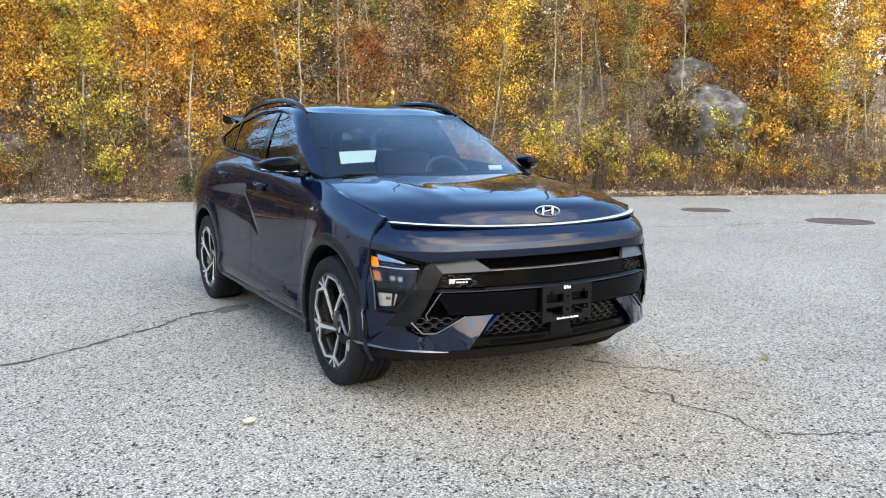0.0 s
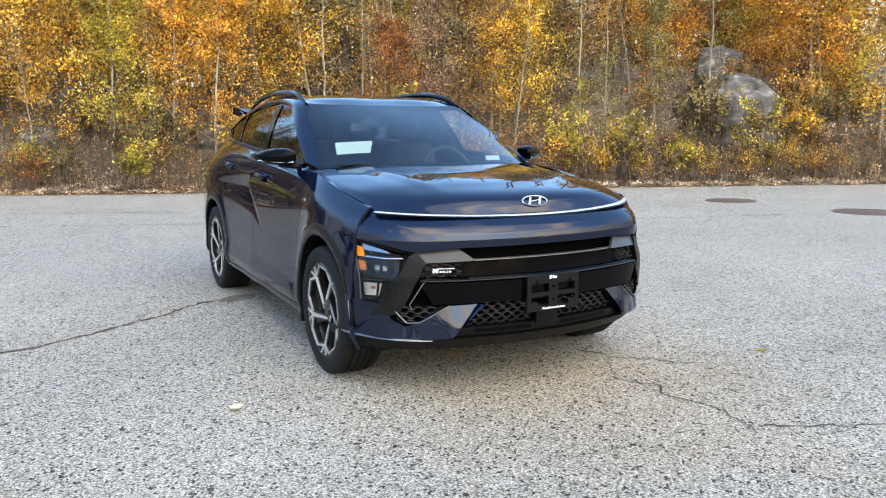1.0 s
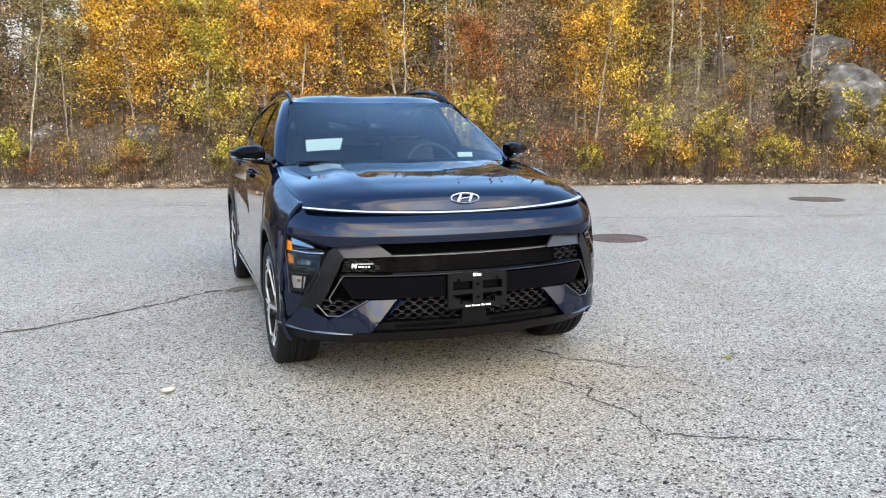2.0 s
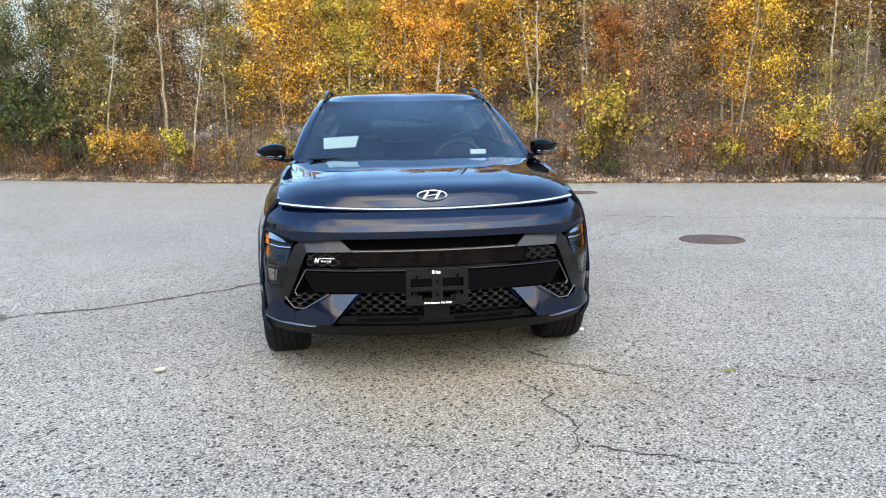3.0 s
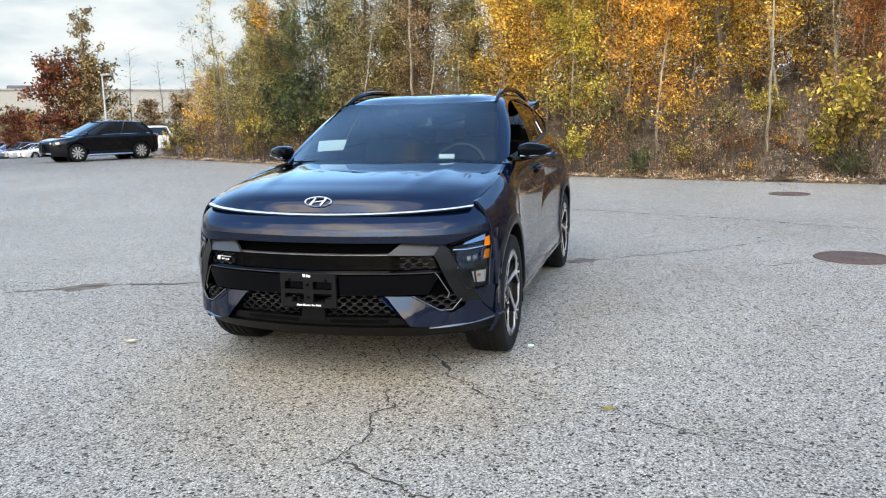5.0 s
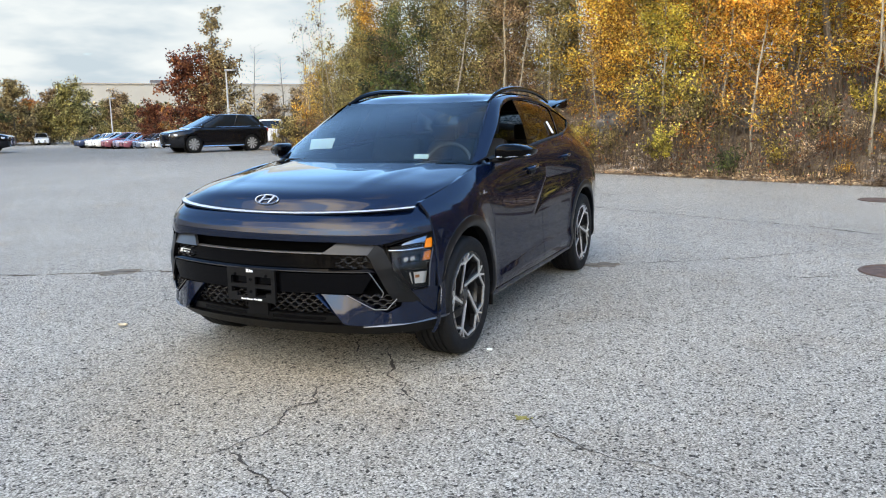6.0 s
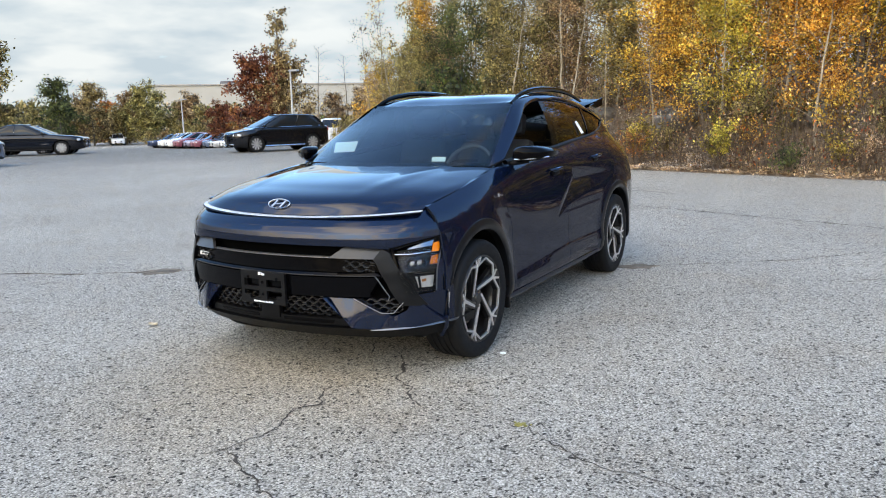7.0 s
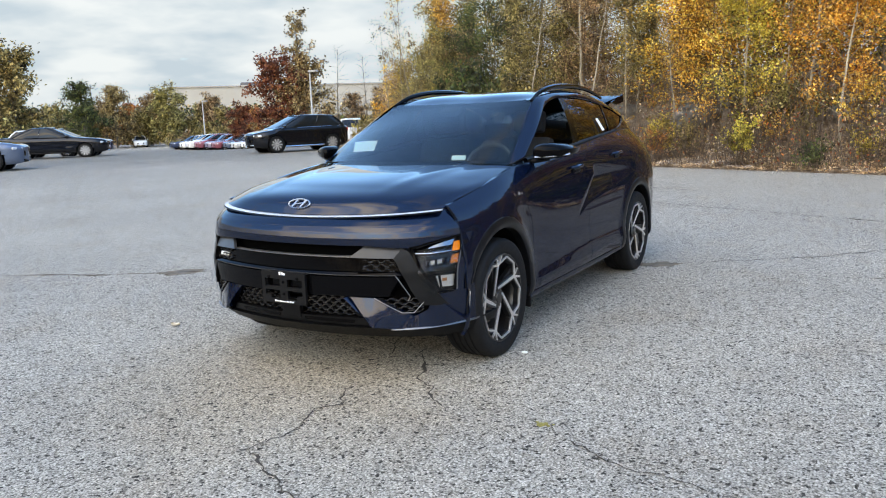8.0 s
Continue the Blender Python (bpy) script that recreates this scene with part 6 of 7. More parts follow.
def shrub_kind(seed, height, spread, stems, count, size, word):
    rng = np.random.default_rng(seed)
    w = Wood()
    segs = []
    for k in range(stems):
        az, r = rng.uniform(0, math.tau), spread * rng.uniform(.15, 1)
        h = height * rng.uniform(.5, 1.08)
        p0 = np.array([math.cos(az) * r * .25, math.sin(az) * r * .25, -.05])
        tip = np.array([math.cos(az) * r, math.sin(az) * r, h])
        mid = (p0 + tip) / 2 + np.array([0, 0, h * .14]) + rng.normal(0, .05, 3)
        w.add(np.array([p0, mid, tip]), .009, .003, 3)
        for s in range(3):
            q = mid + (tip - mid) * rng.uniform(0, .9)
            e = q + rng.normal(0, .16, 3) + np.array([0, 0, .12])
            w.add(np.array([q, e]), .004, .002, 3)
            segs.append((q, e))
        segs.append((mid, tip))
    pick = rng.integers(0, len(segs), count)
    a, b = np.array([s[0] for s in segs])[pick], np.array([s[1] for s in segs])[pick]
    c = a + (b - a) * rng.uniform(0, 1.1, count)[:, None] + rng.normal(0, .055, (count, 3))
    v, f = leaf_quads(c, size, rng)
    return {"trunk": w.mesh("stems", TWIG), "crown": {}, "v": v, "f": f, "word": word}


LEAFY = [shrub_kind(61 + i, 1.7, .75, 26, 1500, .095, "leafy shrub") for i in range(2)]
TWIGGY = [shrub_kind(71 + i, 1.5, .8, 30, 800, .075, "twiggy shrub") for i in range(3)]
LOW = [shrub_kind(81 + i, .7, .6, 24, 800, .07, "low shrub") for i in range(2)]

# the bank itself: one sheet from under the asphalt's edge back into the woods
bx = np.concatenate([np.arange(-24, -20, 1.0), np.arange(-20, 24, .45), np.geomspace(24, 70, 14)])
bd = np.concatenate([np.arange(-.45, 8, .3), np.geomspace(8, 60, 14)])
rows = []
for d in bd:
    row = []
    for x in bx:
        wave = .18 * noise.noise((x * .9, 3.1, 0)) + .10 * noise.noise((x * 3.1, 7.0, 0)) if d < .5 else 0.0
        y = edge_y(x) + d / .9 + wave
        row.append((x, y, bank_z(x, edge_y(x) + d / .9) if d > -.2 else -.08))
    rows.append(row)
bank = part("bank", add_grid(bmesh.new(), np.array(rows)), two_tone("leafy_soil", [(0.3, (.085, .062, .045)), (0.5, (.19, .145, .105)), (0.7, (.34, .28, .22))], 5.0, .95, .8, .05), None)
tagged(bank, "brown leaf-covered earth bank rising behind the asphalt", "bank", kind="structure")

rng = np.random.default_rng(5)


def spot(x, d):
    y = edge_y(x) + d / .9
    return x, y, bank_z(x, y)


G_YOUNG, G_TALL, G_SHRUB = "young trees on the bank", "tall trees in the woods", "shrubs along the bank"
# trees that can be told apart: kind, colour, x, y, scale, turn
for kind, colour, x, y, s, tn in (
        (MAPLE[0], "gold", 2.4, 16.1, .92, 0.3), (SAPLING[0], "gold", .9, 15.0, 1.0, 1.0), (SAPLING[1], "yellow_green", -.5, 14.9, .95, 2.0), (UNDER[1], "gold", -2.4, 18.6, .95, 0.5),
        (SAPLING[2], "gold", 4.6, 14.9, 1.0, 3.1), (SAPLING[0], "gold", 8.8, 12.7, .95, 4.4), (SPARSE[1], "olive", 10.9, 10.4, .42, 5.0), (SPARSE[2], "yellow_green", 10.2, 10.8, .34, .7),
        (MAPLE[0], "gold", 13.7, 13.2, .70, 1.1), (SAPLING[0], "gold", 16.7, 8.5, 1.05, 2.4), (MAPLE[1], "gold", 19.4, 11.8, .85, 2.0), (SAPLING[1], "gold", 18.4, 7.4, .9, 5.5),
        (SAPLING[2], "orange", -3.1, 19.4, .62, .2), (UNDER[0], "rust", -1.0, 19.6, 1.1, 4.1), (BARE[0], "brown", -6.0, 18.7, 1.1, 1.4), (BARE[1], "olive", -10.3, 21.4, 1.05, 3.0), (BARE[1], "olive", -9.3, 21.0, 1.0, 3.4),
        (SAPLING[0], "olive", -14.4, 23.6, .95, 2.2), (SAPLING[2], "gold", -13.0, 23.4, .9, 3.4), (SAPLING[1], "olive", -12.1, 23.0, .8, .6), (BARE[1], "brown", -11.4, 24.2, .85, 1.2), (SPARSE[0], "olive", -10.2, 24.2, .7, 4.4), (SPARSE[2], "brown", -8.2, 22.2, .9, .1),
        (SPARSE[0], "brown", -5.0, 19.6, .9, 5.2), (SAPLING[1], "gold", 1.7, 13.8, .88, 3.9), (BARE[0], "gold", 5.6, 14.0, .8, 5.0), (BARE[1], None, 6.6, 13.4, .75, 1.9), (BARE[0], None, 7.4, 14.2, .8, 2.9),
        (SAPLING[2], "olive", 13.0, 11.0, .7, .9), (SAPLING[1], "olive", 6.9, 15.0, .9, 2.5), (SAPLING[0], "olive", -3.9, 17.6, .8, 1.7), (SPARSE[2], "brown", -11.0, 21.2, .7, .4),
        (BARE[1], "olive", -16.4, 25.0, .8, 4.0), (BARE[0], "gold", -18.0, 26.5, 1.0, 2.0), (BARE[1], "olive", -19.5, 27.5, .9, 5.0), (SPARSE[2], "olive", -15.0, 23.2, .5, 5.8)):
    plant(kind, colour, x, y, bank_z(x, y), s, tn, group=G_YOUNG)
for kind, colour, x, d, sc in ((UNDER[0], "green", -9.6, 1.8, .95), (UNDER[1], "olive", -8.4, 2.2, .95), (UNDER[0], "green", -11.2, 2.0, .85), (UNDER[1], "olive", -7.2, 2.8, .9), (UNDER[0], "brown", -6.0, 3.2, .9), (UNDER[1], "green", -12.6, 2.4, .7)):
    plant(kind, colour, *spot(x, d), sc, x * 2.1, group=G_YOUNG)
# bare slanting stems in front of them
for i in range(26):
    x, y, z = spot(-15 + 34 * (i + rng.uniform(0, 1)) / 26, rng.uniform(.6, 4.0))
    plant(BARE[i % 2], None if i % 3 else "brown", x, y, z, rng.uniform(.45, .85), rng.uniform(0, 6.28), group=G_YOUNG,
          label="thin bare slanting young tree on the bank" if i % 3 else "")
# dark trunks with few leaves left, open to the sky
DARK = [tree_kind("tall dark-trunked tree", 61 + i, 9.5, 3.0, 1.7, 620, .12, .11, 24, (.03, -.05)[i], BARK) for i in range(2)]
for i, (x, d) in enumerate(((-7.6, 4.2), (-6.3, 5.5), (-4.6, 4.4), (-3.3, 6.0), (-9.6, 5.6), (3.4, 4.2), (8.4, 4.6))):
    plant(DARK[i % 2], ("rust", "olive", "brown")[i % 3], *spot(x, d), (.95, .8, 1.05)[i % 3], i * 1.3, group=G_TALL)
# tall trees behind, dark trunks
for x, y, s, k, c in ((6.7, 18.0, 1.1, 0, "olive"), (12.2, 14.8, 1.05, 1, "rust"), (-17.4, 32.1, .7, 2, "green")):
    plant(TALL[k], c, x, y, bank_z(x, y), s, x, group=G_TALL)
for i in range(40):
    x = -14 + 42 * (i + rng.uniform(0, 1)) / 40
    d = rng.uniform(5.5, 17) if x > -6 else rng.uniform(6, 12)
    x, y, z = spot(x, d)
    if x < -4:
        c = ("olive", "brown", "dry", "brown")[rng.integers(0, 4)]
    else:
        c = ("orange", "gold", "gold", "olive", "dry", "olive", "rust")[rng.integers(0, 7)]
    k = (TALL[rng.integers(0, 3)] if rng.uniform() < .5 else MAPLE[rng.integers(0, 2)]) if x > -1 else SPARSE[rng.integers(0, 3)]
    if x < -5 and i % 3 == 0:
        k = BARE[i % 2]
    plant(k, c, x, y, z, rng.uniform(.75, 1.1), rng.uniform(0, 6.28), group=G_TALL)
# bushy growth under them, its colour changing along the bank
zones = ((-20, ("olive", "brown")), (-13, ("brown", "olive")), (-10.5, ("olive", "brown")), (-6.5, ("brown", "olive")), (-4, ("rust", "orange", "gold")), (-.5, ("gold", "yellow_green", "orange")), (4, ("rust", "dry", "brown")), (7.5, ("gold", "brown")), (10, ("olive", "yellow_green")), (12.2, ("gold", "orange", "dry")), (15, ("gold", "yellow_green", "orange")))
for i in range(54):
    x = -17 + 40 * (i + rng.uniform(0, 1)) / 54
    cs = [c for z0, c in zones if x >= z0][-1]
    x, y, z = spot(x, rng.uniform(2.2, 9) if x > -6 else rng.uniform(1.6, 5))
    c, sc, tn = cs[rng.integers(0, len(cs))], rng.uniform(.6, 1.15), rng.uniform(0, 6.28)
    if x < -6:
        sc *= .9
    plant(UNDER[i % 2], c, x, y, z, sc, tn, group=G_YOUNG)
# shrubs
for x, d, kind, c, s in ((5.5, .7, LEAFY[1], "yellow_green", 1.2), (5.1, .6, LEAFY[0], "yellow_green", .75), (5.3, .35, LOW[1], "green", .7), (4.1, 2.2, LEAFY[0], "yellow_green", .7), (-10.2, .9, LEAFY[1], "green", 1.6), (-9.0, .9, LEAFY[0], "green", 1.25), (-11.0, 1.2, LEAFY[0], "green", 1.35), (-8.4, 1.3, LEAFY[1], "olive", 1.2), (-9.4, .8, LEAFY[0], "olive", 1.0),
                         (-8.3, .6, LEAFY[0], "green", .6), (-7.2, .6, LEAFY[1], "gold", .75), (-6.2, .7, LEAFY[1], "gold", .7), (-5.0, .5, LEAFY[0], "yellow_green", .75), (-.2, .4, LEAFY[0], "yellow_green", .62), (1.4, .2, LOW[0], "green", .75),
                         (2.4, .9, LOW[1], "yellow_green", .8), (-2.3, .6, LEAFY[1], "yellow_green", .6), (10.6, .6, LEAFY[1], "yellow_green", .9), (14.1, .7, LEAFY[0], "yellow_green", .6), (9.3, 1.0, LEAFY[0], "yellow_green", .9),
                         (14.3, 1.3, LEAFY[0], "yellow_green", .95), (15.4, 1.2, LEAFY[1], "gold", .85), (13.3, 1.6, LEAFY[1], "olive", 1.1), (16.3, 1.5, LEAFY[0], "olive", 1.0), (7.8, .4, LEAFY[1], "yellow_green", .5), (-11.6, .7, LEAFY[0], "olive", 1.0), (-12.8, .8, LEAFY[1], "yellow_green", .9)):
    plant(kind, c, *spot(x, d), s, x * 3.3, category="shrub", group=G_SHRUB, name="shrub")
for i in range(125):
    x = -20 + 42 * (i + rng.uniform(0, 1)) / 125
    d = abs(rng.normal(0, 1.0)) * 1.9 + .25
    u = rng.uniform()
    if u < .55:
        k, c = TWIGGY[rng.integers(0, 3)], ("dry", "olive", "rust", "dry", "gold")[rng.integers(0, 5)]
    elif u < .8:
        k, c = LOW[rng.integers(0, 2)], ("olive", "dry", "yellow_green", "rust", "gold")[rng.integers(0, 5)]
    else:
        k, c = LEAFY[rng.integers(0, 2)], ("olive", "yellow_green", "gold", "olive")[rng.integers(0, 4)]
    plant(k, c, *spot(x, d), rng.uniform(.35, .85), rng.uniform(0, 6.28), category="shrub", group=G_SHRUB, name="shrub")

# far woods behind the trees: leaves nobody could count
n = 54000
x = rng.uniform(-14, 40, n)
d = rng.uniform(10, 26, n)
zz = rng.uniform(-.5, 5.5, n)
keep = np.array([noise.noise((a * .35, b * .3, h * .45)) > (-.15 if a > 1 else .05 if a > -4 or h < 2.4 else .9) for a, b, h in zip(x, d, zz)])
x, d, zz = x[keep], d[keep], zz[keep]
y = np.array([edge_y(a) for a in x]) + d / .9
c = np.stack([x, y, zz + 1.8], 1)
# darker leaf colour stands in for the shade inside the woods
LEAF["deep"] = leaf_mat("deep_wood_shade", (.020, .014, .008), (.080, .045, .018), (.20, .115, .035), .25)
for nm, sel, wd in (("rust", 0, "rust-brown"), ("deep", 1, "shade-toned brown"), ("deep", 2, "shade-toned brown")):
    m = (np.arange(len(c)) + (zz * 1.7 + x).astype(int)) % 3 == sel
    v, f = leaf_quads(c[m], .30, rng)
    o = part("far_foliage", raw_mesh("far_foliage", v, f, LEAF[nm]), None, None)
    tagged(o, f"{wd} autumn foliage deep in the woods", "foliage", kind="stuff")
w = Wood()
for i in range(84):
    x = -6 + 40 * (i + rng.uniform()) / 84
    x, y, z = spot(x, rng.uniform(6, 26))
    w.add(np.array([(x, y, z - .3), (x + rng.normal(0, .3), y, z + 4), (x + rng.normal(0, .5), y, z + 8)]), rng.uniform(.06, .17), .03, 6)
tagged(part("far_trunks", w.mesh("far_trunks", BARK), None, None), "grey trunks deep in the woods", "trunks", kind="stuff")

# fallen leaves on the bank and along its foot
n = 76000
x = rng.uniform(-22, 24, n)
d = rng.exponential(2.2, n) - .12
keep = d < 9
x, d = x[keep], d[keep]
c = np.array([(a, edge_y(a) + b / .9, max(bank_z(a, edge_y(a) + b / .9), .0) + .02) for a, b in zip(x, d)])
c[:, 2] += rng.uniform(0, .05, len(c))
v, f = leaf_quads(c, .072, rng, .72)
tagged(part("fallen_leaves", raw_mesh("fallen_leaves", v, f, LEAF["dry"]), None, None), "dry fallen leaves covering the bank", "leaves", kind="stuff")
n = 24000
x = rng.uniform(-20, 22, n)
d = rng.exponential(1.7, n)
keep = np.array([noise.noise((a * .5, b * .6, 8.0)) > -.08 for a, b in zip(x, d)])
c = np.array([(*spot(a, b)[:2], max(spot(a, b)[2], 0) + .035 + .05 * k) for a, b, k in zip(x[keep], d[keep], rng.uniform(0, 1, keep.sum()))])
v, f = leaf_quads(c, .085, rng, .6)
tagged(part("fallen_leaves", raw_mesh("fallen_leaves", v, f, LEAF["pale"]), None, None), "bleached grey fallen leaves on the bank", "leaves", kind="stuff")
n = 420
x = rng.uniform(-20, 20, n)
d = -rng.exponential(.5, n)
c = np.array([(a, edge_y(a) + b / .9, .012) for a, b in zip(x, d)])
v, f = leaf_quads(c, .06, rng, .95)
tagged(part("scattered_leaves", raw_mesh("scattered_leaves", v, f, LEAF["dry"]), None, None), "single dry leaves blown onto the asphalt", "leaves", kind="stuff")
# dry stalks and fine twigs
w = Wood()
for i in range(7500):
    x, y, z = spot(rng.uniform(-20, 22), rng.exponential(2.3) + .05)
    h = rng.uniform(.25, 1.25) if i % 4 else rng.uniform(1.0, 2.6)
    t = np.array([x + rng.normal(0, .18) * h, y + rng.normal(0, .18) * h, z + h])
    w.add(np.array([(x, y, z - .03), (t + (x, y, z)) / 2 + rng.normal(0, .03, 3), t]), .006, .002, 3)
tagged(part("dry_stalks", w.mesh("dry_stalks", TWIG), None, None), "brown dry stalks and twigs on the bank", "stalks", kind="stuff")

# low brush: small leaves caught on the stalks
n = 46000
x = rng.uniform(-20, 22, n)
d = rng.exponential(2.0, n) + .1
h = rng.uniform(0, 1, n) ** 1.6 * 1.5
keep = np.array([noise.noise((a * .8, b * .8, 3.0)) + .4 * noise.noise((a * 2.3, b * 2.3, k)) > .02 for a, b, k in zip(x, d, h)])
x, d, h = x[keep], d[keep], h[keep]
c = np.array([(*spot(a, b)[:2], spot(a, b)[2] + k) for a, b, k in zip(x, d, h)])
kindof = rng.integers(0, 4, len(c))
for sel, nm in enumerate(("dry", "brown", "olive", "rust")):
    m = kindof == sel
    v, f = leaf_quads(c[m], .062, rng)
    tagged(part("brush", raw_mesh("brush", v, f, LEAF[nm]), None, None), f"low tangled brush with {LEAF_WORDS[nm]} leaves on the bank", "brush", kind="stuff")

# boulders
ROCK = two_tone("granite", [(0.32, (.030, .028, .025)), (0.48, (.10, .092, .082)), (0.58, (.17, .16, .145)), (0.70, (.34, .325, .30))], 3.4, .9, .9, .06)


def boulder(seed, x, y, z, sx, sy, sz, label):
    bm = bmesh.new()
    bmesh.ops.create_icosphere(bm, subdivisions=4, radius=1.0)
    for v in bm.verts:
        p = v.co.normalized()
        r = 1 + .28 * noise.noise(p * 1.3 + Vector((seed, 0, 0))) + .10 * noise.noise(p * 3.2 + Vector((0, seed, 0))) + .06 * noise.noise(p * 7 + Vector((0, 0, seed))) + .03 * noise.noise(p * 16 + Vector((seed, 0, 0)))
        v.co = Vector((p.x * sx, p.y * sy, p.z * sz)) * r
    b = part("boulder", bm, ROCK, None, sharp=60)
    b.matrix_world = Matrix.Translation((x, y, z)) @ Matrix.Rotation(seed * 1.7, 4, "Z")
    return tagged(b, label, "boulder", "boulders on the bank")


boulder(1, 14.9, 9.9, 1.55, 1.5, 1.2, 1.2, "large rounded grey granite boulder among shrubs")
boulder(2, 15.7, 11.3, 3.0, .70, .65, .85, "grey granite boulder perched above a larger one")
boulder(3, 19.0, 10.2, 3.0, 1.2, .8, .6, "flat grey granite boulder high on the bank")
boulder(4, -1.1, 17.0, 2.05, .55, .4, .42, "grey boulder under rust-brown leaves")
boulder(5, 1.8, 15.3, 1.1, 1.0, .6, .42, "low weathered rock ledge on the bank")
boulder(6, -1.9, 16.2, 1.1, .6, .5, .4, "small weathered rock on the bank")
boulder(7, -1.3, 17.5, 1.5, .7, .45, .36, "pale broken rock on the bank")
boulder(8, -4.3, 17.8, 1.15, .9, .45, .36, "low grey rock ledge half hidden by shrubs")


# ---- far side of the lot ----
FAR = [tree_kind("distant tree", 101 + i, 8.0, .5, 4.4, 8400, .25, .14, 34) for i in range(2)]
FAR_LOW = [tree_kind("distant tree", 105 + i, 8.0, .5, 4.4, 3200, .36, .14, 16) for i in range(2)]
FAR_BARE = tree_kind("distant tree", 111, 9.0, 1.5, 2.2, 90, .35, .09, 26)
FAR_TALL = tree_kind("distant pine-like tree", 112, 12.0, 2.5, 2.4, 3400, .21, .16, 34)
G_FAR = "trees beyond the lot"
for kind, c, x, y, s in ((FAR[0], "red", -47.5, 50.2, 1.0), (FAR_TALL, "brown", -46.3, 51.5, 1.02), (FAR[1], "brown", -45.4, 51.6, .98), (FAR_BARE, None, -46.5, 57.8, 1.1), (FAR_BARE, None, -44.0, 59.2, 1.0), (FAR_BARE, "olive", -42.3, 60.9, .95),
                         (FAR_BARE, "olive", -38.0, 60.0, 1.05), (FAR_BARE, None, -33.0, 54.0, 1.0), (FAR[0], "olive", -57.4, 30.6, 1.02), (FAR[1], "olive", -59.5, 27.6, 1.1), (FAR[0], "green", -62.0, 33.2, .6), (FAR[1], "green", -87.6, 57.5, .98),
                         (FAR[0], "olive", -85.2, 68.9, .95), (FAR[1], "orange", -93.5, 69.2, .70), (FAR[0], "red", -57.3, 55.0, .55), (FAR[1], "rust", -59.5, 59.0, .5), (FAR[0], "brown", -83.0, 75.0, .8), (FAR[1], "brown", -90.0, 64.0, .95), (FAR[0], "green", -90.5, 60.0, .6),
                         (FAR[0], "brown", -94.5, 65.7, .78), (FAR[1], "brown", -91.9, 71.4, .85), (FAR[0], "olive", -98.2, 60.5, .72), (FAR[1], "green", -99.9, 57.9, .66), (FAR[0], "olive", -86.0, 75.8, .70),
                         (FAR[1], "brown", -43.8, 57.0, .58), (FAR[0], "brown", -41.2, 58.6, .66), (FAR[1], "olive", -38.6, 59.4, .62), (FAR[0], "brown", -36.0, 59.8, .72)):
    plant(kind, c, x, y, lot_z(x, y) - .1, s, x, label=f"{kind['word']} with {LEAF_WORDS.get(c, 'almost no')} leaves beyond the lot", group=G_FAR)
for i in range(52):
    t = (i + rng.uniform()) / 52
    x, y = -100 + 78 * t, 44 + 24 * t + 6 * math.sin(3.1 * t) + rng.uniform(0, 9)
    if x > -50:
        y += 6
    if -98 < x < -74:
        y += 15
    c = ("olive", "brown", "green", "olive", "brown", "olive")[rng.integers(0, 6)]
    plant(FAR_LOW[i % 2], c, x, y, lot_z(x, y) - .5, rng.uniform(.42, .75) * (.5 if -75 < x < -50 else 1), rng.uniform(0, 6), label=f"distant low tree with {LEAF_WORDS[c]} leaves beyond the lot", group=G_FAR)
# woods that close the lot behind the camera
n = 30000
x = rng.uniform(-75, 75, n)
y = -34 - .004 * (x - 10) ** 2 * -1 - rng.uniform(0, 10, n)
top = np.array([6.0 + 2.5 * noise.noise((a * .09, 9.0, 0)) + 1.5 * noise.noise((a * .33, 3.0, 0)) for a in x])
c = np.stack([x, y, top * rng.uniform(0, 1, n) ** .75], 1)
for sel, nm in enumerate(("olive", "green", "rust")):
    m = rng.integers(0, 3, n) == sel
    v, f = leaf_quads(c[m], .6, rng)
    tagged(part("rear_woods", raw_mesh("rear_woods", v, f, LEAF[nm]), None, None), f"{LEAF_WORDS[nm]} woods along the near side of the lot", "woodland", kind="stuff")
# woodland line on the horizon
n = 32000
t = rng.uniform(0, 1, n)
x, y = -135 + 120 * t, 60 + 66 * t + rng.uniform(0, 16, n)
top = np.array([4.6 + 2.6 * noise.noise((a * .10, 2.0, 0)) + 1.2 * noise.noise((a * .4, 5.0, 0)) for a in x])
top = np.where((x > -88) & (x < -45), top * .45, top)
c = np.stack([x, y, -1.8 + (top + 1.5) * rng.uniform(0, 1, n) ** .8], 1)
for sel, nm in enumerate(("olive", "brown", "green", "dry")):
    m = ((x * .16).astype(int) + rng.integers(0, 2, n)) % 4 == sel
    v, f = leaf_quads(c[m], .62, rng)
    tagged(part("tree_line", raw_mesh("tree_line", v, f, LEAF[nm]), None, None), f"{LEAF_WORDS[nm]} woodland along the horizon", "woodland", kind="stuff")
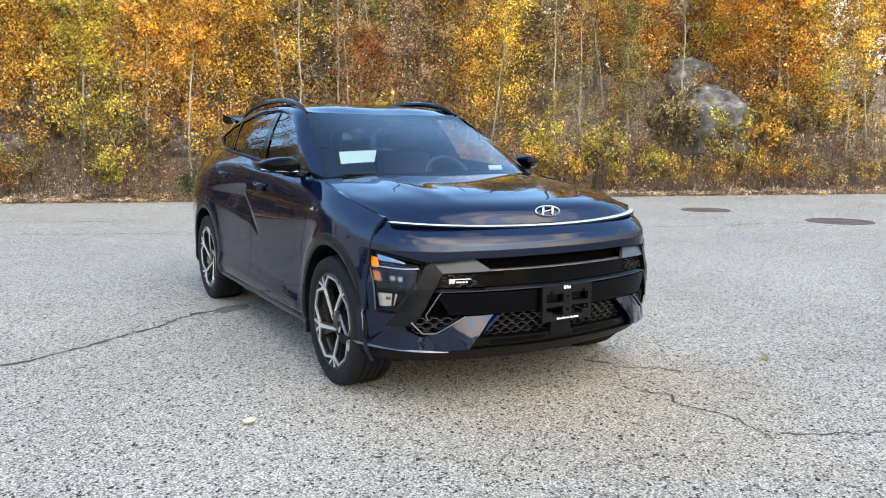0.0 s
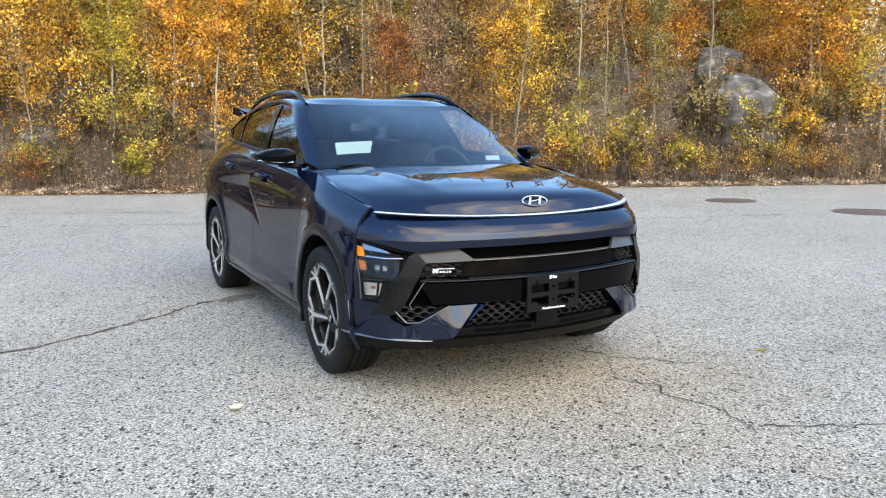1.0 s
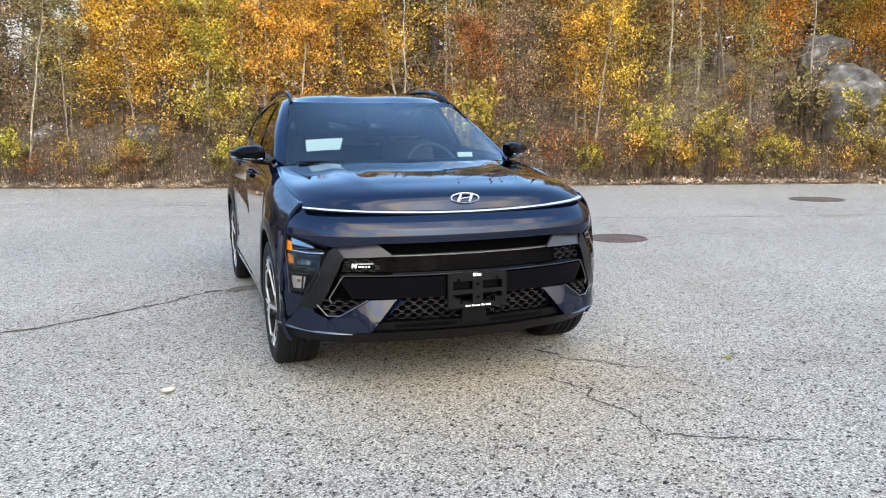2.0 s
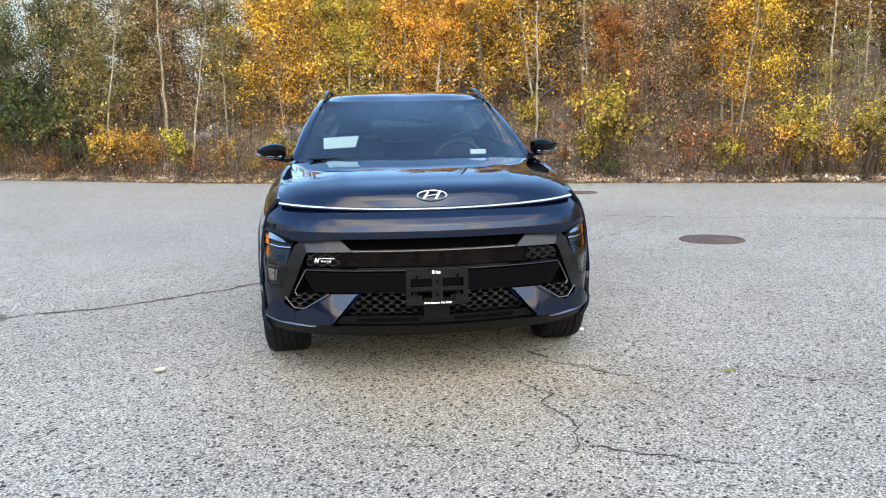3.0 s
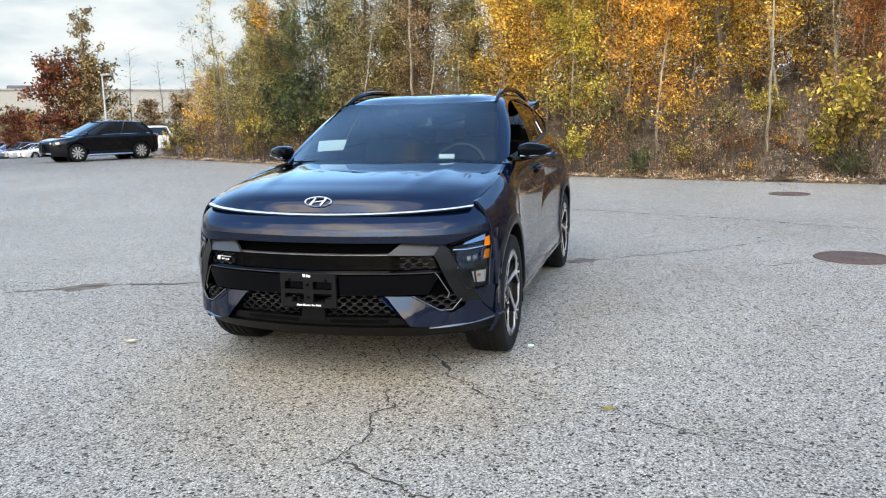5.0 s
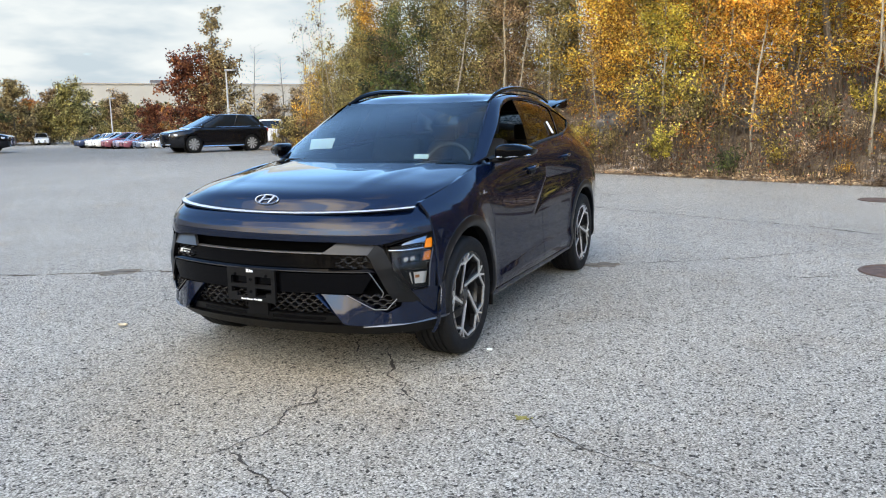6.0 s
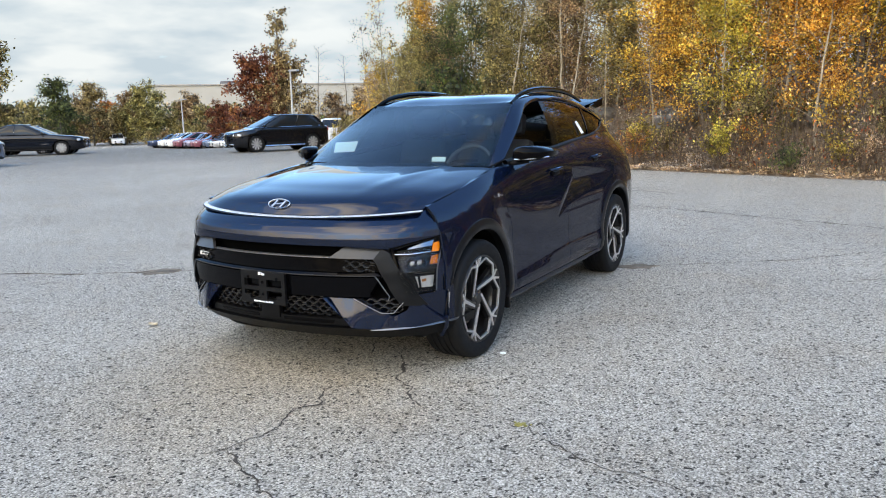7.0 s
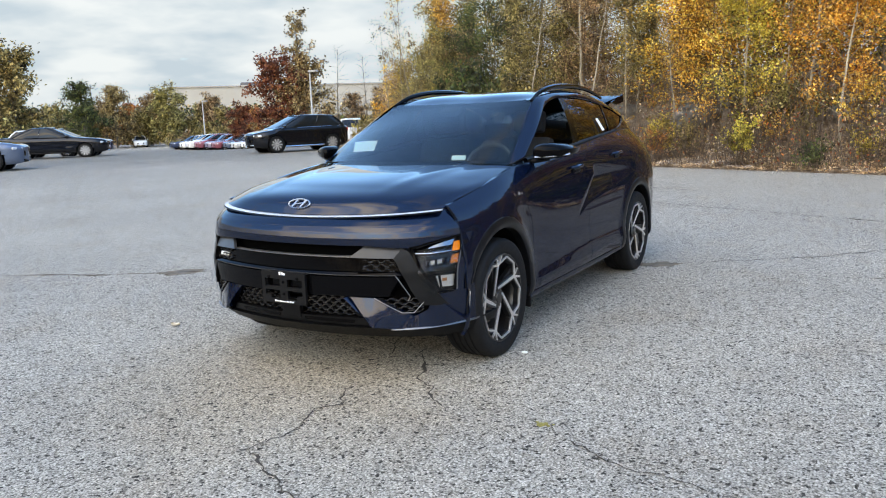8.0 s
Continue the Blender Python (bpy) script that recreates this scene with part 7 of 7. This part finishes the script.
# shrubs at the corner of the bank
for i in range(16):
    x, y = -18 - 12 * i / 16, 26 + 15 * i / 16 + rng.uniform(0, 4)
    c = ("olive", "dry", "gold", "olive")[rng.integers(0, 4)]
    plant(UNDER[i % 2], c, x, y, lot_z(x, y) - .05, rng.uniform(.45, .8), rng.uniform(0, 6), group=G_YOUNG)
for i in range(26):
    x, y = -14 + 1.0 * rng.uniform(-6, 3), 27 + rng.uniform(0, 9)
    plant((TWIGGY + LEAFY)[i % 5], ("olive", "dry", "gold")[i % 3], x, y, lot_z(x, y), rng.uniform(.8, 1.5), i, category="shrub", group=G_SHRUB, name="shrub")

# beige hall
hall = thing("warehouse", "long beige flat-roofed warehouse beyond the trees", "building", Matrix.Translation((-142, 117.6, -2.6)) @ Matrix.Rotation(math.atan2(14.0, 13.1), 4, "Z"))
BEIGE = two_tone("beige_cladding", [(0.3, (.33, .31, .27)), (0.7, (.40, .375, .33))], .15, .8, .1, .01)
part("wall", block((84, 40, 12.4), (42, 20, 6.2), .05), BEIGE, hall)
part("roof", block((84.6, 40.6, .35), (42, 20, 12.55), .05), plain("roof_edge", (.32, .30, .27), .7), hall)
part("roof_unit", block((5, 4, 1.0), (19, 8, 13.2), .1), plain("roof_unit_grey", (.10, .10, .11), .6), hall)
for k in range(3):
    wn_ = part("window", block((1.7, .2, 2.4), (14.5 + k * 2.4, -.03, 5.6), .03), plain("green_glass", (.10, .16, .14), .15), hall)
    part("window_frame", block((1.9, .12, 2.6), (14.5 + k * 2.4, -.01, 5.6), .03), plain("window_frame_pale", (.5, .52, .48), .5), wn_)


def light_pole(x, y, height, label):
    p = thing("light_pole", label, "lamp post", Matrix.Translation((x, y, lot_z(x, y))), "light poles on the lot")
    part("pole", tube([(0, 0, 0), (0, 0, height)], [.085, .055], 8), plain("pole_paint", (.42, .41, .39), .5), p)
    part("base", lathe_up([(.0005, .55), (.24, .55), (.25, 0)], 12), plain("pole_concrete", (.40, .38, .35), .9), p)
    part("lamp_head", block((.8, .3, .14), (.35, 0, height + .02), .03), plain("lamp_head_grey", (.30, .30, .30), .5), p)
    return p


def lathe_up(profile, n):
    b = lathe(profile, n)
    bmesh.ops.transform(b, matrix=Matrix.Rotation(radians(-90), 4, "Y"), verts=b.verts[:])
    return b


light_pole(-67.3, 59.0, 5.4, "white light pole behind a row of cars")
light_pole(-35.7, 40.8, 5.6, "white light pole near a black SUV")
light_pole(-105.7, 71.9, 9.0, "thin light pole in front of green trees")
light_pole(-110.7, 77.0, 8.6, "thin light pole with a flat head")
light_pole(-104.0, 83.0, 8.4, "thin light pole beyond the lot")
